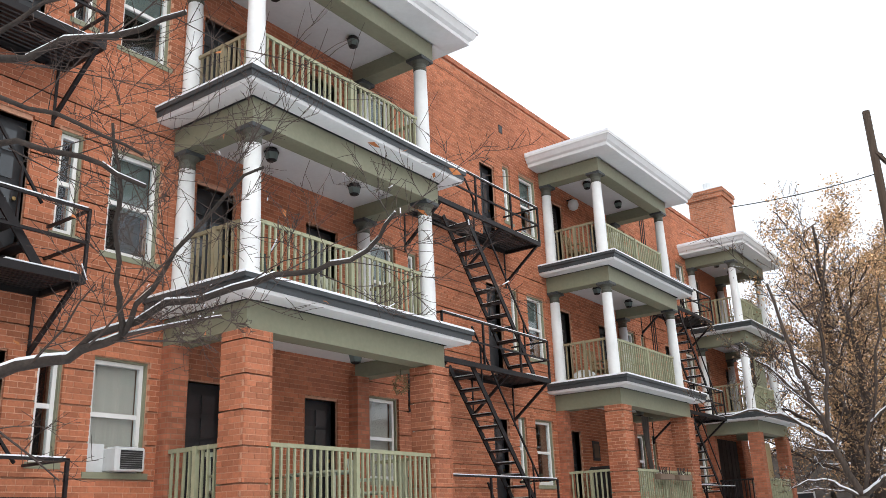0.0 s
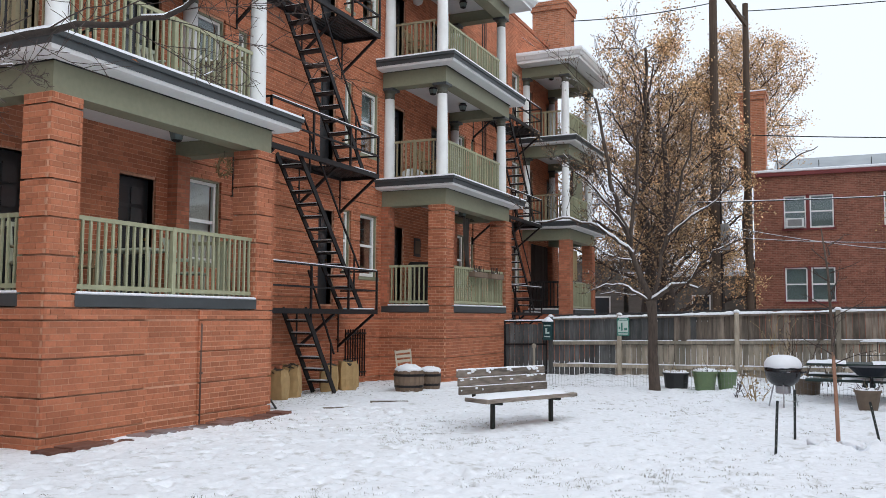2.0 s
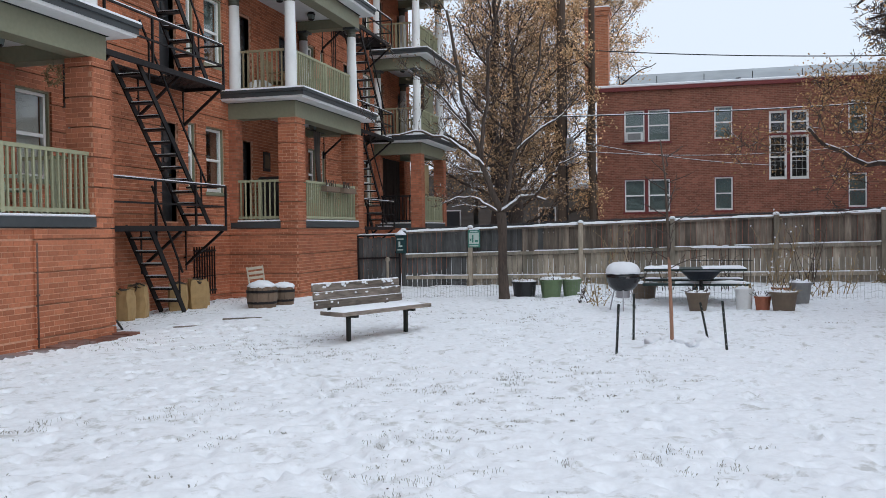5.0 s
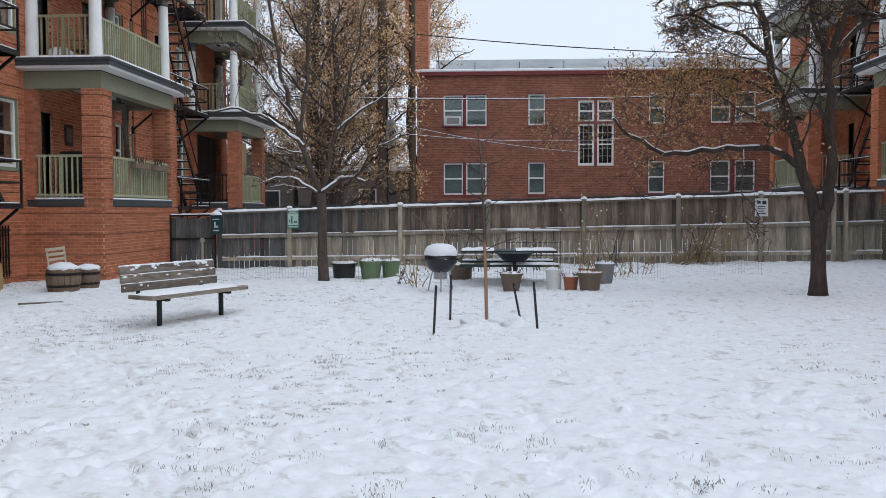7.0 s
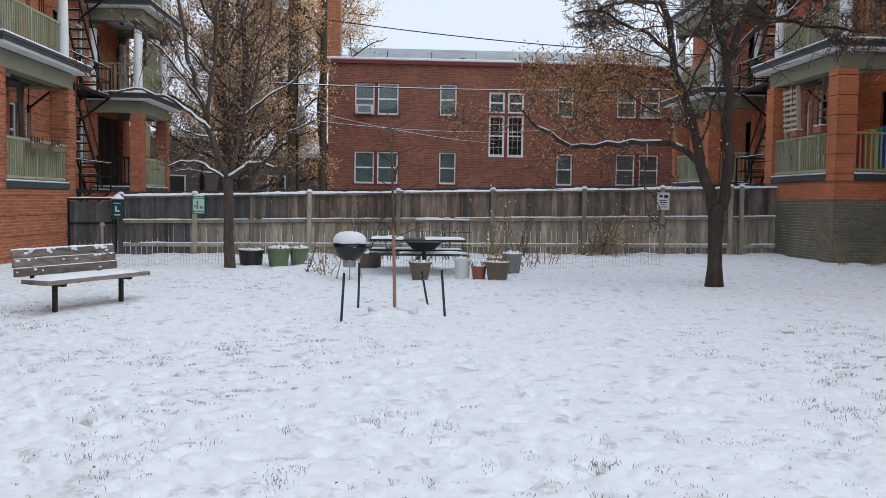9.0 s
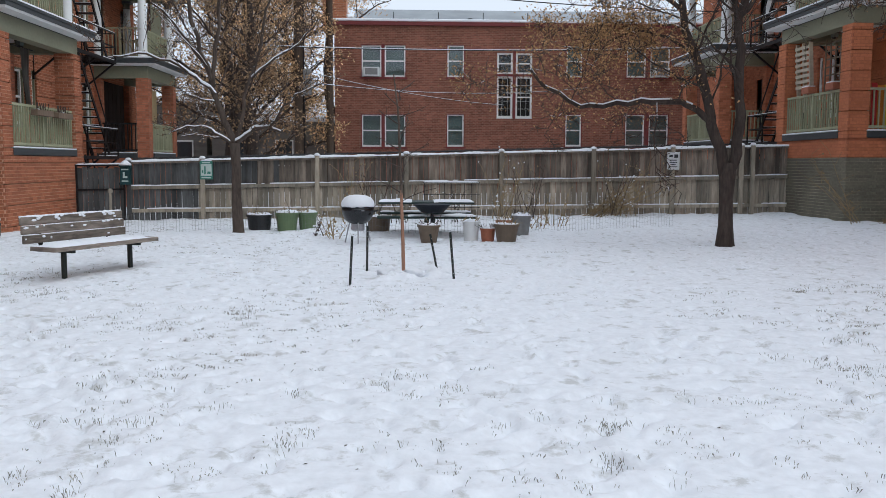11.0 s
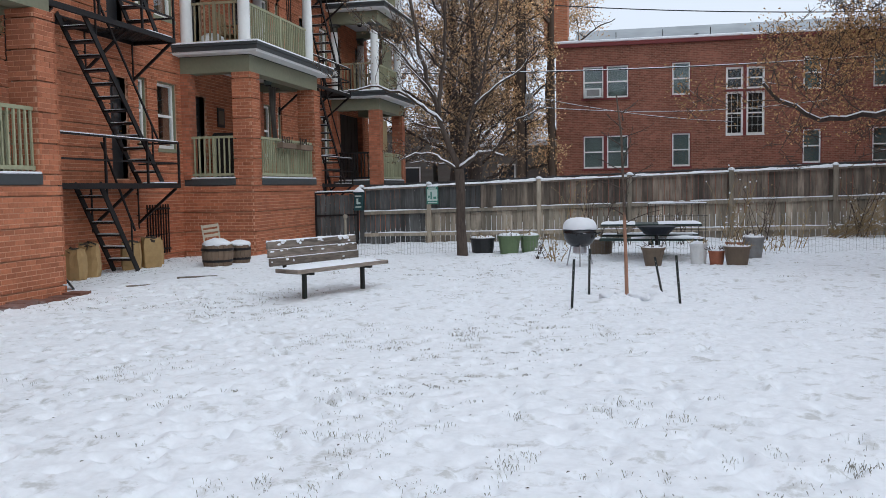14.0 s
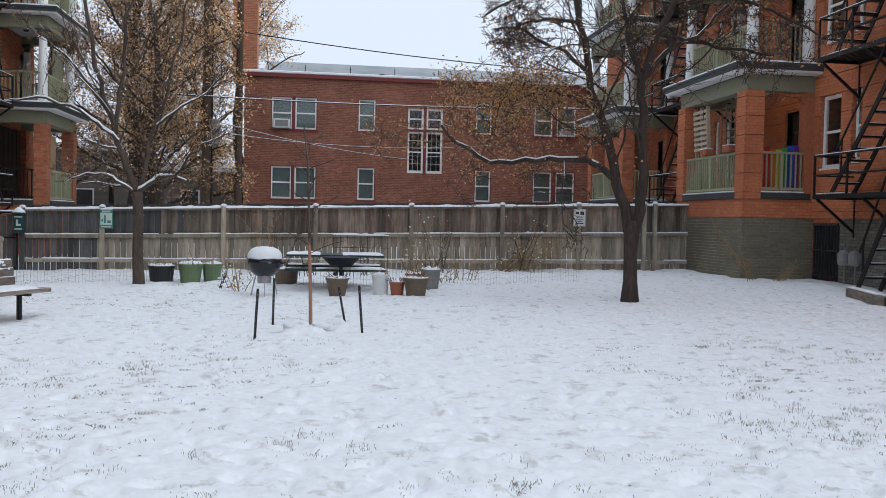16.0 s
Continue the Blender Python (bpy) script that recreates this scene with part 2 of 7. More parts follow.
def tube(bm, points, radii, sides=8, cap=True):
    """A round limb along points, with a radius at each."""
    rings, pts = [], [Vector(p) for p in points]
    ref = Vector((0.3, 0.5, 0.81)).normalized()
    for i, p in enumerate(pts):
        d = (pts[min(i + 1, len(pts) - 1)] - pts[max(i - 1, 0)]).normalized()
        a = d.cross(ref if abs(d.dot(ref)) < 0.95 else Vector((1, 0, 0))).normalized()
        b = d.cross(a)
        rings.append([bm.verts.new(p + radii[i] * (math.cos(6.2832 * k / sides) * a + math.sin(6.2832 * k / sides) * b)) for k in range(sides)])
    for r0, r1 in zip(rings, rings[1:]):
        for k in range(sides):
            bm.faces.new((r0[k], r0[(k + 1) % sides], r1[(k + 1) % sides], r1[k]))
    if cap and sides > 2:
        bm.faces.new(rings[0][::-1])
        bm.faces.new(rings[-1])
    return bm


def beam(bm, a, b, w=0.05, h=0.05):
    """A square bar from a to b."""
    a, b = Vector(a), Vector(b)
    d = (b - a).normalized()
    s = d.cross(Vector((0, 0, 1)))
    s = s.normalized() if s.length > 1e-3 else Vector((1, 0, 0))
    u = s.cross(d)
    q = [[bm.verts.new(p + i * s * w / 2 + j * u * h / 2) for i, j in ((-1, -1), (1, -1), (1, 1), (-1, 1))] for p in (a, b)]
    for k in range(4):
        bm.faces.new((q[0][k], q[0][(k + 1) % 4], q[1][(k + 1) % 4], q[1][k]))
    bm.faces.new(q[0][::-1])
    bm.faces.new(q[1])
    return bm


def lathe(profile, at, sides=20, bm=None):
    bm = bm or bmesh.new()
    rings = [[bm.verts.new((at[0] + r * math.cos(6.2832 * k / sides), at[1] + r * math.sin(6.2832 * k / sides), at[2] + z)) for k in range(sides)] for r, z in profile]
    for r0, r1 in zip(rings, rings[1:]):
        for k in range(sides):
            bm.faces.new((r0[k], r0[(k + 1) % sides], r1[(k + 1) % sides], r1[k]))
    bm.faces.new(rings[0][::-1])
    bm.faces.new(rings[-1])
    return bm


def wall_along(bm, axis, p0, p1, u0, u1, z0, z1, holes):
    """A wall between the planes p0 and p1 across the axis, running from u0 to u1, with openings (u0, u1, z0, z1) through it."""
    us = sorted({u0, u1, *[u for h in holes for u in h[:2] if u0 < u < u1]})
    zs = sorted({z0, z1, *[z for h in holes for z in h[2:4] if z0 < z < z1]})
    made = {}

    def v(p, i, j):
        if (p, i, j) not in made:
            made[p, i, j] = bm.verts.new((p, us[i], zs[j]) if axis == "x" else (us[i], p, zs[j]))
        return made[p, i, j]

    def solid(i, j):
        if not (0 <= i < len(us) - 1 and 0 <= j < len(zs) - 1):
            return False
        u, z = (us[i] + us[i + 1]) / 2, (zs[j] + zs[j + 1]) / 2
        return not any(h[0] < u < h[1] and h[2] < z < h[3] for h in holes)
    for i in range(len(us) - 1):
        for j in range(len(zs) - 1):
            if not solid(i, j):
                continue
            for p in (p0, p1):
                bm.faces.new((v(p, i, j), v(p, i + 1, j), v(p, i + 1, j + 1), v(p, i, j + 1)))
            for di, dj, a, b in ((-1, 0, (i, j), (i, j + 1)), (1, 0, (i + 1, j), (i + 1, j + 1)), (0, -1, (i, j), (i + 1, j)), (0, 1, (i, j + 1), (i + 1, j + 1))):
                if not solid(i + di, j + dj):
                    bm.faces.new((v(p0, *a), v(p0, *b), v(p1, *b), v(p1, *a)))
    return bm


def ground_z(x, y):
    return 0.02 + 0.011 * min(max(x + 8.6, 0), 19) + 0.006 * min(max(y - 12, 0), 12)

# ---- the ground ----
def ground():
    rng = random.Random(4)
    xs = [-300, -120, -50, -25, -14] + [-10.5 + 0.04 * k for k in range(563)] + [13, 16, 30, 60, 130, 300]
    ys = [-100, -30, -8, -2, 0.5] + [2 + 0.04 * k for k in range(300)] + [14.05 + 0.07 * k for k in range(45)] + [17.2 + 0.16 * k for k in range(42)] + [24.5, 26, 30, 36, 45, 70, 130, 260, 500]
    steps = []
    for _ in range(5200):
        steps.append((rng.uniform(-8.3, 9.8), 3 + 15 * rng.random(), rng.uniform(0, 3.14), rng.uniform(0.35, 1.1)))
    for k in range(60):  # a trodden way along the near side of the courtyard
        steps.append((-7.2 + 0.09 * k + rng.uniform(-0.2, 0.2), 13.2 - 0.13 * k + rng.uniform(-0.15, 0.15), 2.2, 1.2))
    z = np.array([[ground_z(x, y) for y in ys] for x in xs])
    X_, Y_ = np.meshgrid(xs, ys, indexing="ij")
    near = [(i, j) for i, x in enumerate(xs) for j, y in enumerate(ys) if -10.6 < x < 12.1 and 1.9 < y < 24]
    for i, j in near:
        x, y = xs[i], ys[j]
        z[i, j] += 0.025 * noise.noise((x * 0.5, y * 0.5, 0)) + 0.012 * noise.noise((x * 1.9, y * 1.9, 5)) + 0.010 * noise.noise((x * 6, y * 6, 9))
        if y > 16.5:  # lumpy snow over the beds by the fence
            z[i, j] += min(1, (y - 16.5) / 1.5) * (0.05 * noise.noise((x * 1.6, y * 1.6, 2)) + 0.03 * noise.noise((x * 4, y * 4, 6)))
    for x, y, a, w in steps:
        i0, i1 = np.searchsorted(xs, [x - 0.3, x + 0.3])
        j0, j1 = np.searchsorted(ys, [y - 0.3, y + 0.3])
        dx, dy = X_[i0:i1, j0:j1] - x, Y_[i0:i1, j0:j1] - y
        u, v = dx * math.cos(a) + dy * math.sin(a), dy * math.cos(a) - dx * math.sin(a)
        d = (u / 0.095) ** 2 + (v / 0.045) ** 2
        z[i0:i1, j0:j1] += w * (-0.046 * np.exp(-d) + 0.012 * np.exp(-((np.sqrt(d) - 1.7) ** 2) * 3))
    for x, y, h, r in ((-0.25, 11.0, 0.09, 0.13), (-0.02, 10.95, 0.07, 0.1), (0.3, 11.15, 0.08, 0.14), (0.42, 11.3, 0.05, 0.1), (-0.8, 10.7, 0.05, 0.1)):
        z += h * np.exp(-((X_ - x) ** 2 + (Y_ - y) ** 2) / r ** 2)
    n, m = len(xs), len(ys)
    verts = np.stack([X_, Y_, z], -1).reshape(-1, 3)
    idx = np.arange(n * m).reshape(n, m)
    faces = np.stack([idx[:-1, :-1], idx[1:, :-1], idx[1:, 1:], idx[:-1, 1:]], -1).reshape(-1, 4)
    me = bpy.data.meshes.new("ground")
    me.from_pydata(verts.tolist(), [], faces.tolist())
    me.polygons.foreach_set("use_smooth", [True] * len(me.polygons))
    me.materials.append(SNOW_GROUND)
    tagged(new("ground", me), "trampled snow over grass in the courtyard", "ground", kind="structure")


ground()


# ---- windows and doors ----
def window(parent, axis, plane, out, u0, u1, z0, z1, frame_mat=WHITE_FRAME, back=None, casing=GREEN, sash=True, depth=0.07):
    """A sash window in an opening; out is the sign of the way it faces. Returns the window part."""
    def bx(bm, a, b, d0, d1, c, e):
        p, q = plane - out * d0, plane - out * d1
        return box(bm, p, q, a, b, c, e) if axis == "x" else box(bm, a, b, p, q, c, e)
    w = 0.085
    bm = bmesh.new()
    for a, b, c, e in ((u0, u0 + w, z0, z1), (u1 - w, u1, z0, z1), (u0 + w, u1 - w, z1 - w, z1), (u0 + w, u1 - w, z0, z0 + w)):
        bx(bm, a, b, depth, depth + 0.07, c, e)
    if sash:
        mid = (z0 + z1) / 2
        bx(bm, u0 + w, u1 - w, depth + 0.01, depth + 0.06, mid - 0.03, mid + 0.03)
    win = part("window", bm, frame_mat, parent)
    bm = bmesh.new()
    bx(bm, u0 + w, u1 - w, depth + 0.03, depth + 0.036, z0 + w, z1 - w)
    g = part("pane", bm, GLASS, win)
    g.visible_shadow = False
    bm = bmesh.new()
    if casing is not WHITE_FRAME:
        bx(bm, u0 - 0.06, u1 + 0.06, -0.05, depth, z0 - 0.08, z0)
    else:
        bx(bm, u0, u1, -0.02, depth, z0 - 0.04, z0)
    part("sill", bm, casing, win)
    if casing is not WHITE_FRAME:
        bm = bmesh.new()
        for a, b in ((u0 - 0.003, u0 + 0.03), (u1 - 0.03, u1 + 0.003)):
            bx(bm, a, b, 0.02, depth, z0, z1)
        bx(bm, u0 + 0.03, u1 - 0.03, 0.02, depth, z1 - 0.03, z1 + 0.003)
        part("casing", bm, casing, win)
    bm = bmesh.new()
    if back is not None:
        bx(bm, u0 + w, u1 - w, depth + 0.10, depth + 0.11, z0 + (z1 - z0) * (0.0 if back is CURTAIN or axis == "y" else 0.45), z1)
        part("curtain" if back is CURTAIN else "blind", bm, back, win)
        bm = bmesh.new()
    # sheet behind the pane, the room's shade put into its colour
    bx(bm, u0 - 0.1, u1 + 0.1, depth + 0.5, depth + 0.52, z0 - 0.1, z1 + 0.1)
    part("dark_interior", bm, ROOM_SHADE, win)
    return win


def door(parent, plane, out, u0, u1, z0, z1):
    def bx(bm, a, b, d0, d1, c, e):
        return box(bm, plane - out * d0, plane - out * d1, a, b, c, e)
    bm = bmesh.new()
    bx(bm, u0, u1, 0.14, 0.2, z0, z1)
    d = part("door", bm, DOOR, parent)
    n = 3
    for i in range(2):
        for j in range(n):
            bm = bmesh.new()
            a = u0 + 0.1 + i * (u1 - u0 - 0.16) / 2
            c = z0 + 0.9 + j * (z1 - z0 - 1.0) / n
            bx(bm, a, a + (u1 - u0 - 0.3) / 2, 0.125, 0.139, c, c + (z1 - z0 - 1.2) / n)
            part("pane", bm, GLASS_DOOR, d)
    bm = bmesh.new()
    bx(bm, u0 - 0.05, u0, 0.03, 0.2, z0, z1 + 0.06)
    bx(bm, u1, u1 + 0.05, 0.03, 0.2, z0, z1 + 0.06)
    bx(bm, u0, u1, 0.03, 0.2, z1, z1 + 0.06)
    part("door_frame", bm, GREEN, d)
    bm = bmesh.new()
    a = plane - out * 0.1
    tube(bm, [(a, u1 - 0.08, z0 + 1.0), (plane - out * 0.139, u1 - 0.08, z0 + 1.0)], [0.028, 0.02], 10)
    part("door_knob", bm, BRASS, d)
    return d


GLASS_DOOR = mat("dark_door_glass", (0.05, 0.055, 0.06), rough=0.08, vary=0.1, bump=0.0, spec=0.6)
BRASS = mat("aged_brass", (0.4, 0.28, 0.12), rough=0.35, metal=1.0, vary=0.15)


# ---- the stacked porches ----
def railing(parent, a, b, z, h=1.0, material=RAIL_GREEN, gap=0.125, name="railing"):
    """Square balusters from a to b (x, y), between a bottom and a top rail, with snow lying on the deck's edge."""
    a, b = Vector((*a, 0)), Vector((*b, 0))
    d, n = (b - a), max(2, round((b - a).length / gap))
    bm = beam(bmesh.new(), a + Vector((0, 0, z + h - 0.03)), b + Vector((0, 0, z + h - 0.03)), 0.045, 0.055)
    rail = part(name, bm, material, parent)
    part("bottom_rail", beam(bmesh.new(), a + Vector((0, 0, z + 0.10)), b + Vector((0, 0, z + 0.10)), 0.04, 0.06), material, rail)
    side = d.normalized().cross(Vector((0, 0, 1))) * 0.035
    key = (round(h, 3), material.name)
    if key not in BALUSTERS:
        BALUSTERS[key] = cube(-0.016, 0.016, -0.016, 0.016, 0.05, h, 0.0)
        me = bpy.data.meshes.new("baluster")
        BALUSTERS[key].to_mesh(me)
        me.materials.append(material)
        BALUSTERS[key] = me
    for k in range(n):
        wide = k == n // 2
        o = new("baluster", BALUSTERS[key])
        o.parent = rail
        p = a + d * ((k + 0.5) / n)
        o.matrix_local = Matrix.Translation((p.x, p.y, z)) @ Matrix.Rotation(random.uniform(-0.012, 0.012), 4, "X") @ Matrix.Diagonal((2.2 if wide else 1, 2.2 if wide else 1, 1, 1))
    return rail


BALUSTERS = {}


def column(parent, x, y, z0, z1, r=0.142):
    h = z1 - z0
    col = part("column", lathe([(r + 0.03, 0), (r + 0.03, 0.05), (r, 0.09), (r, h * 0.35), (r * 0.86, h - 0.26)], (x, y, z0), 20), WHITE, parent, smooth=False)
    for q in col.data.polygons:
        q.use_smooth = abs(q.normal.z) < 0.5
    part("capital", lathe([(r * 0.86, h - 0.26), (r * 0.92, h - 0.24), (r * 0.92, h - 0.20), (r * 0.86, h - 0.18), (r * 0.88, h - 0.12), (r * 1.25, h - 0.06)], (x, y, z0), 20), CAPITAL, col, "dark olive capital ring")
    part("abacus", cube(x - r * 1.3, x + r * 1.3, y - r * 1.3, y + r * 1.3, z1 - 0.06, z1), SLATE, col)
    return col


def skirt(bm, X, y0, y1, prof):
    """A moulding round the three free sides of a deck: prof is a list of (overhang, z)."""
    loops = []
    for o, z in prof:
        loops.append([bm.verts.new(p) for p in ((X(2.2), y0 - o, z), (X(-o), y0 - o, z), (X(-o), y1 + o, z), (X(2.2), y1 + o, z))])
    for r0, r1 in zip(loops, loops[1:]):
        for k in range(3):
            bm.faces.new((r0[k], r0[k + 1], r1[k + 1], r1[k]))


def deck(parent, X, y0, y1, zt, name="deck"):
    """A porch floor: olive beams below, a white cove and a slate fascia, a white ceiling beneath."""
    b = 0.36
    bm = bmesh.new()
    zb = zt - 0.62
    for a0, a1, c0, c1 in ((0.02, b, y0 + 0.02, y1 - 0.02), (b, 1.8, y0 + 0.02, y0 + b), (b, 1.8, y1 - b, y1 - 0.02)):
        box(bm, X(a0), X(a1), c0, c1, zb, zt - 0.24)
    dk = part(name, bm, GREEN, parent)
    bm = bmesh.new()
    box(bm, X(b), X(1.8), y0 + b, y1 - b, zt - 0.36, zt - 0.31)
    part("ceiling_panel", bm, WHITE, dk, "white boarded porch ceiling")
    bm = bmesh.new()
    skirt(bm, X, y0, y1, [(0.02, zt - 0.235), (0.26, zt - 0.225), (0.305, zt - 0.215), (0.32, zt - 0.17), (0.34, zt - 0.17)])
    part("cove", bm, WHITE, dk, "white cove moulding")
    bm = bmesh.new()
    skirt(bm, X, y0, y1, [(0.335, zt - 0.168), (0.335, zt - 0.065), (0.365, zt - 0.06), (0.37, zt), (0.0, zt + 0.012), (-0.4, zt + 0.012)])
    part("fascia", bm, SLATE, dk, "slate grey fascia board")
    bm = bmesh.new()
    box(bm, X(0.1), X(1.8), y0 + 0.1, y1 - 0.1, zt - 0.236, zt)
    part("floor", bm, SLATE, dk)
    bm = bmesh.new()
    skirt(bm, X, y0, y1, [(0.372, zt + 0.002), (0.362, zt + 0.04), (0.3, zt + 0.052), (0.2, zt + 0.045), (0.12, zt + 0.014)])
    part("snow_edge", bm, SNOW, dk, "thin snow along the deck edge")
    return dk


def lantern(x, y, z):
    ob = thing("porch_lantern", "small black lantern under the white porch ceiling", "lantern", "porch lanterns", at=(x, y, z))
    part("mount", lathe([(0.09, -0.03), (0.09, 0), (0.05, 0.002)], (0, 0, -0.002), 12), IRON, ob)
    part("cage", lathe([(0.05, -0.22), (0.085, -0.2), (0.12, -0.07), (0.13, -0.05), (0.05, -0.03)], (0, 0, 0), 6), IRON, ob)
    part("lamp_glass", lathe([(0.09, -0.19), (0.118, -0.08)], (0, 0, 0), 6), BLIND, ob)
    return ob


def porch(xf, s, y0, y1, dz, brick, base_mat, bricks=False, base_top=None, zg=0.0, side_rail=RAIL_GREEN):
    """Three porches, one above the other. xf: the front plane; s: the sign of the way into the building."""
    def X(d):
        return xf + s * d
    ob = thing("porch_stack", "three stacked porches, brick piers below and white columns above", "porch", "stacked porches", at=(X(0.9), (y0 + y1) / 2, zg))
    P = ob
    D1, D2, D3, R = 1.86 + dz, 4.93 + dz, 7.93 + dz, 10.95 + dz
    # brick base and floor
    zb = 1.70 + dz
    if base_top:
        base = part("base", cube(X(0.0), X(1.79), y0, y1, zg - 0.3, base_top), base_mat, P, "grey-green painted brick base")
        part("base_band", cube(X(0.0), X(1.79), y0, y1, base_top, zb), brick, P)
    else:
        base = part("base", cube(X(0.012), X(1.79), y0 + 0.012, y1 - 0.012, zg - 0.3, zb), base_mat, P)
    part("floor_slab", cube(X(0.05), X(1.79), y0 + 0.05, y1 - 0.05, zb, D1 - 0.01), SLATE, P)
    # piers
    pw = PIER
    pz = D2 - 0.62
    piers = []
    for a in (y0, y1 - pw):
        piers.append(part("pier", cube(X(0.012), X(pw - 0.012), a + 0.012, a + pw - 0.012, zb, pz), MORTAR if bricks else brick, P))
    for a in (y0 + 0.012, y1 - 0.53):
        part("pilaster", cube(X(1.55), X(1.79), a, a + 0.31, D1 - 0.01, pz), brick, P)
    # slate sill boards under the ground-floor rails
    part("sill_board", cube(X(-0.04), X(0.10), y0 + pw, y1 - pw, zb + 0.01, D1), SLATE, P)
    part("snow_edge", cube(X(-0.045), X(0.04), y0 + pw + 0.01, y1 - pw - 0.01, D1 + 0.003, D1 + 0.04, 0.012), SNOW, P)
    part("snow_edge", cube(X(pw + 0.01), X(1.54), y0 - 0.045, y0 + 0.04, D1 + 0.003, D1 + 0.04, 0.012), SNOW, P)
    part("sill_board", cube(X(pw), X(1.55), y0 - 0.04, y0 + 0.10, zb + 0.01, D1), SLATE, P)
    part("sill_board", cube(X(pw), X(1.55), y1 - 0.10, y1 + 0.04, zb + 0.01, D1), SLATE, P)
    c = 0.075
    railing(P, (X(c), y0 + pw), (X(c), y1 - pw), D1)
    railing(P, (X(pw), y0 + c), (X(1.55), y0 + c), D1, material=side_rail)
    railing(P, (X(pw), y1 - c), (X(1.55), y1 - c), D1)
    for zt, top in ((D2, D3 - 0.62), (D3, R - 0.72)):
        deck(P, X, y0, y1, zt)
        k = 0.2
        for px, py in ((k, y0 + k), (k, y1 - k), (1.66, y0 + k), (1.66, y1 - k)):
            column(P, X(px), py, zt, top)
        railing(P, (X(k), y0 + k + 0.17), (X(k), y1 - k - 0.17), zt + 0.02, 1.02)
        # side rails take the darker copy, shade painted in
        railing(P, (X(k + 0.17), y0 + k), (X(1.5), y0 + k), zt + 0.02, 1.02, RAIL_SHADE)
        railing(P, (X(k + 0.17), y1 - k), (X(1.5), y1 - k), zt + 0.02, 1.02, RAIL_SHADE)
    # roof: beams, ceiling, wide eaves with a white cornice, snow
    b = 0.36
    bm = bmesh.new()
    for a0, a1, c0, c1 in ((0.02, b, y0 + 0.02, y1 - 0.02), (b, 1.8, y0 + 0.02, y0 + b), (b, 1.8, y1 - b, y1 - 0.02)):
        box(bm, X(a0), X(a1), c0, c1, R - 0.72, R - 0.36)
    rf = part("roof", bm, GREEN, P)
    part("ceiling_panel", cube(X(b), X(1.8), y0 + b, y1 - b, R - 0.42, R - 0.37), WHITE, rf)
    bm = bmesh.new()
    skirt(bm, X, y0, y1, [(0.02, R - 0.36), (0.5, R - 0.34), (0.5, R - 0.26), (0.56, R - 0.22), (0.62, R - 0.10), (0.64, R - 0.10), (0.64, R - 0.03), (0.3, R), (-0.5, R + 0.06)])
    part("eave", bm, WHITE, rf, "white painted eaves and gutter")
    part("roof_deck", cube(X(-0.3), X(1.8), y0 - 0.3, y1 + 0.3, R - 0.3, R - 0.01), WHITE, rf)
    bm = bmesh.new()
    skirt(bm, X, y0, y1, [(0.645, R - 0.045), (0.64, R + 0.02), (0.55, R + 0.05), (-0.4, R + 0.12)])
    box(bm, X(0.4), X(1.8), y0 + 0.4, y1 - 0.4, R + 0.0, R + 0.12)
    part("roof_snow", bm, SNOW, rf)
    for zc in (D3 - 0.36, R - 0.42, D2 - 0.36):
        for u in ((0.28, 0.72) if zc > D2 else (0.72,)):
            lantern(X(0.95), y0 + (y1 - y0) * u, zc)
    fix(ob)
    return ob, piers, base


PIER = 0.42
XL, XWL = -8.6, -10.4
A0, A1, B0, B1, C0, C1 = 7.45, 11.95, 18.98, 23.45, 29.5, 32.95
porch_a, piers_a, base_a = porch(XL, -1, A0, A1, 0.0, BRICKWORK, MORTAR, True)
porch_b, piers_b, base_b = porch(XL, -1, B0, B1, 0.0, BRICKWORK, MORTAR, True)
porch_c, piers_c, base_c = porch(XL, -1, C0, C1, 0.0, BRICKWORK, BRICKWORK, side_rail=IRON)
XR, XWR, DZR = 10.1, 11.9, 0.5
porch_r, piers_r, base_r = porch(XR, 1, 20.05, 24.0, DZR, ORANGE_MORTAR, GREY_MORTAR, base_top=1.75, zg=0.27)
porch_q, piers_q, base_q = porch(XR, 1, 28.7, 32.6, DZR, BRICK_ORANGE, BRICK_GREY, base_top=1.75, zg=0.27)


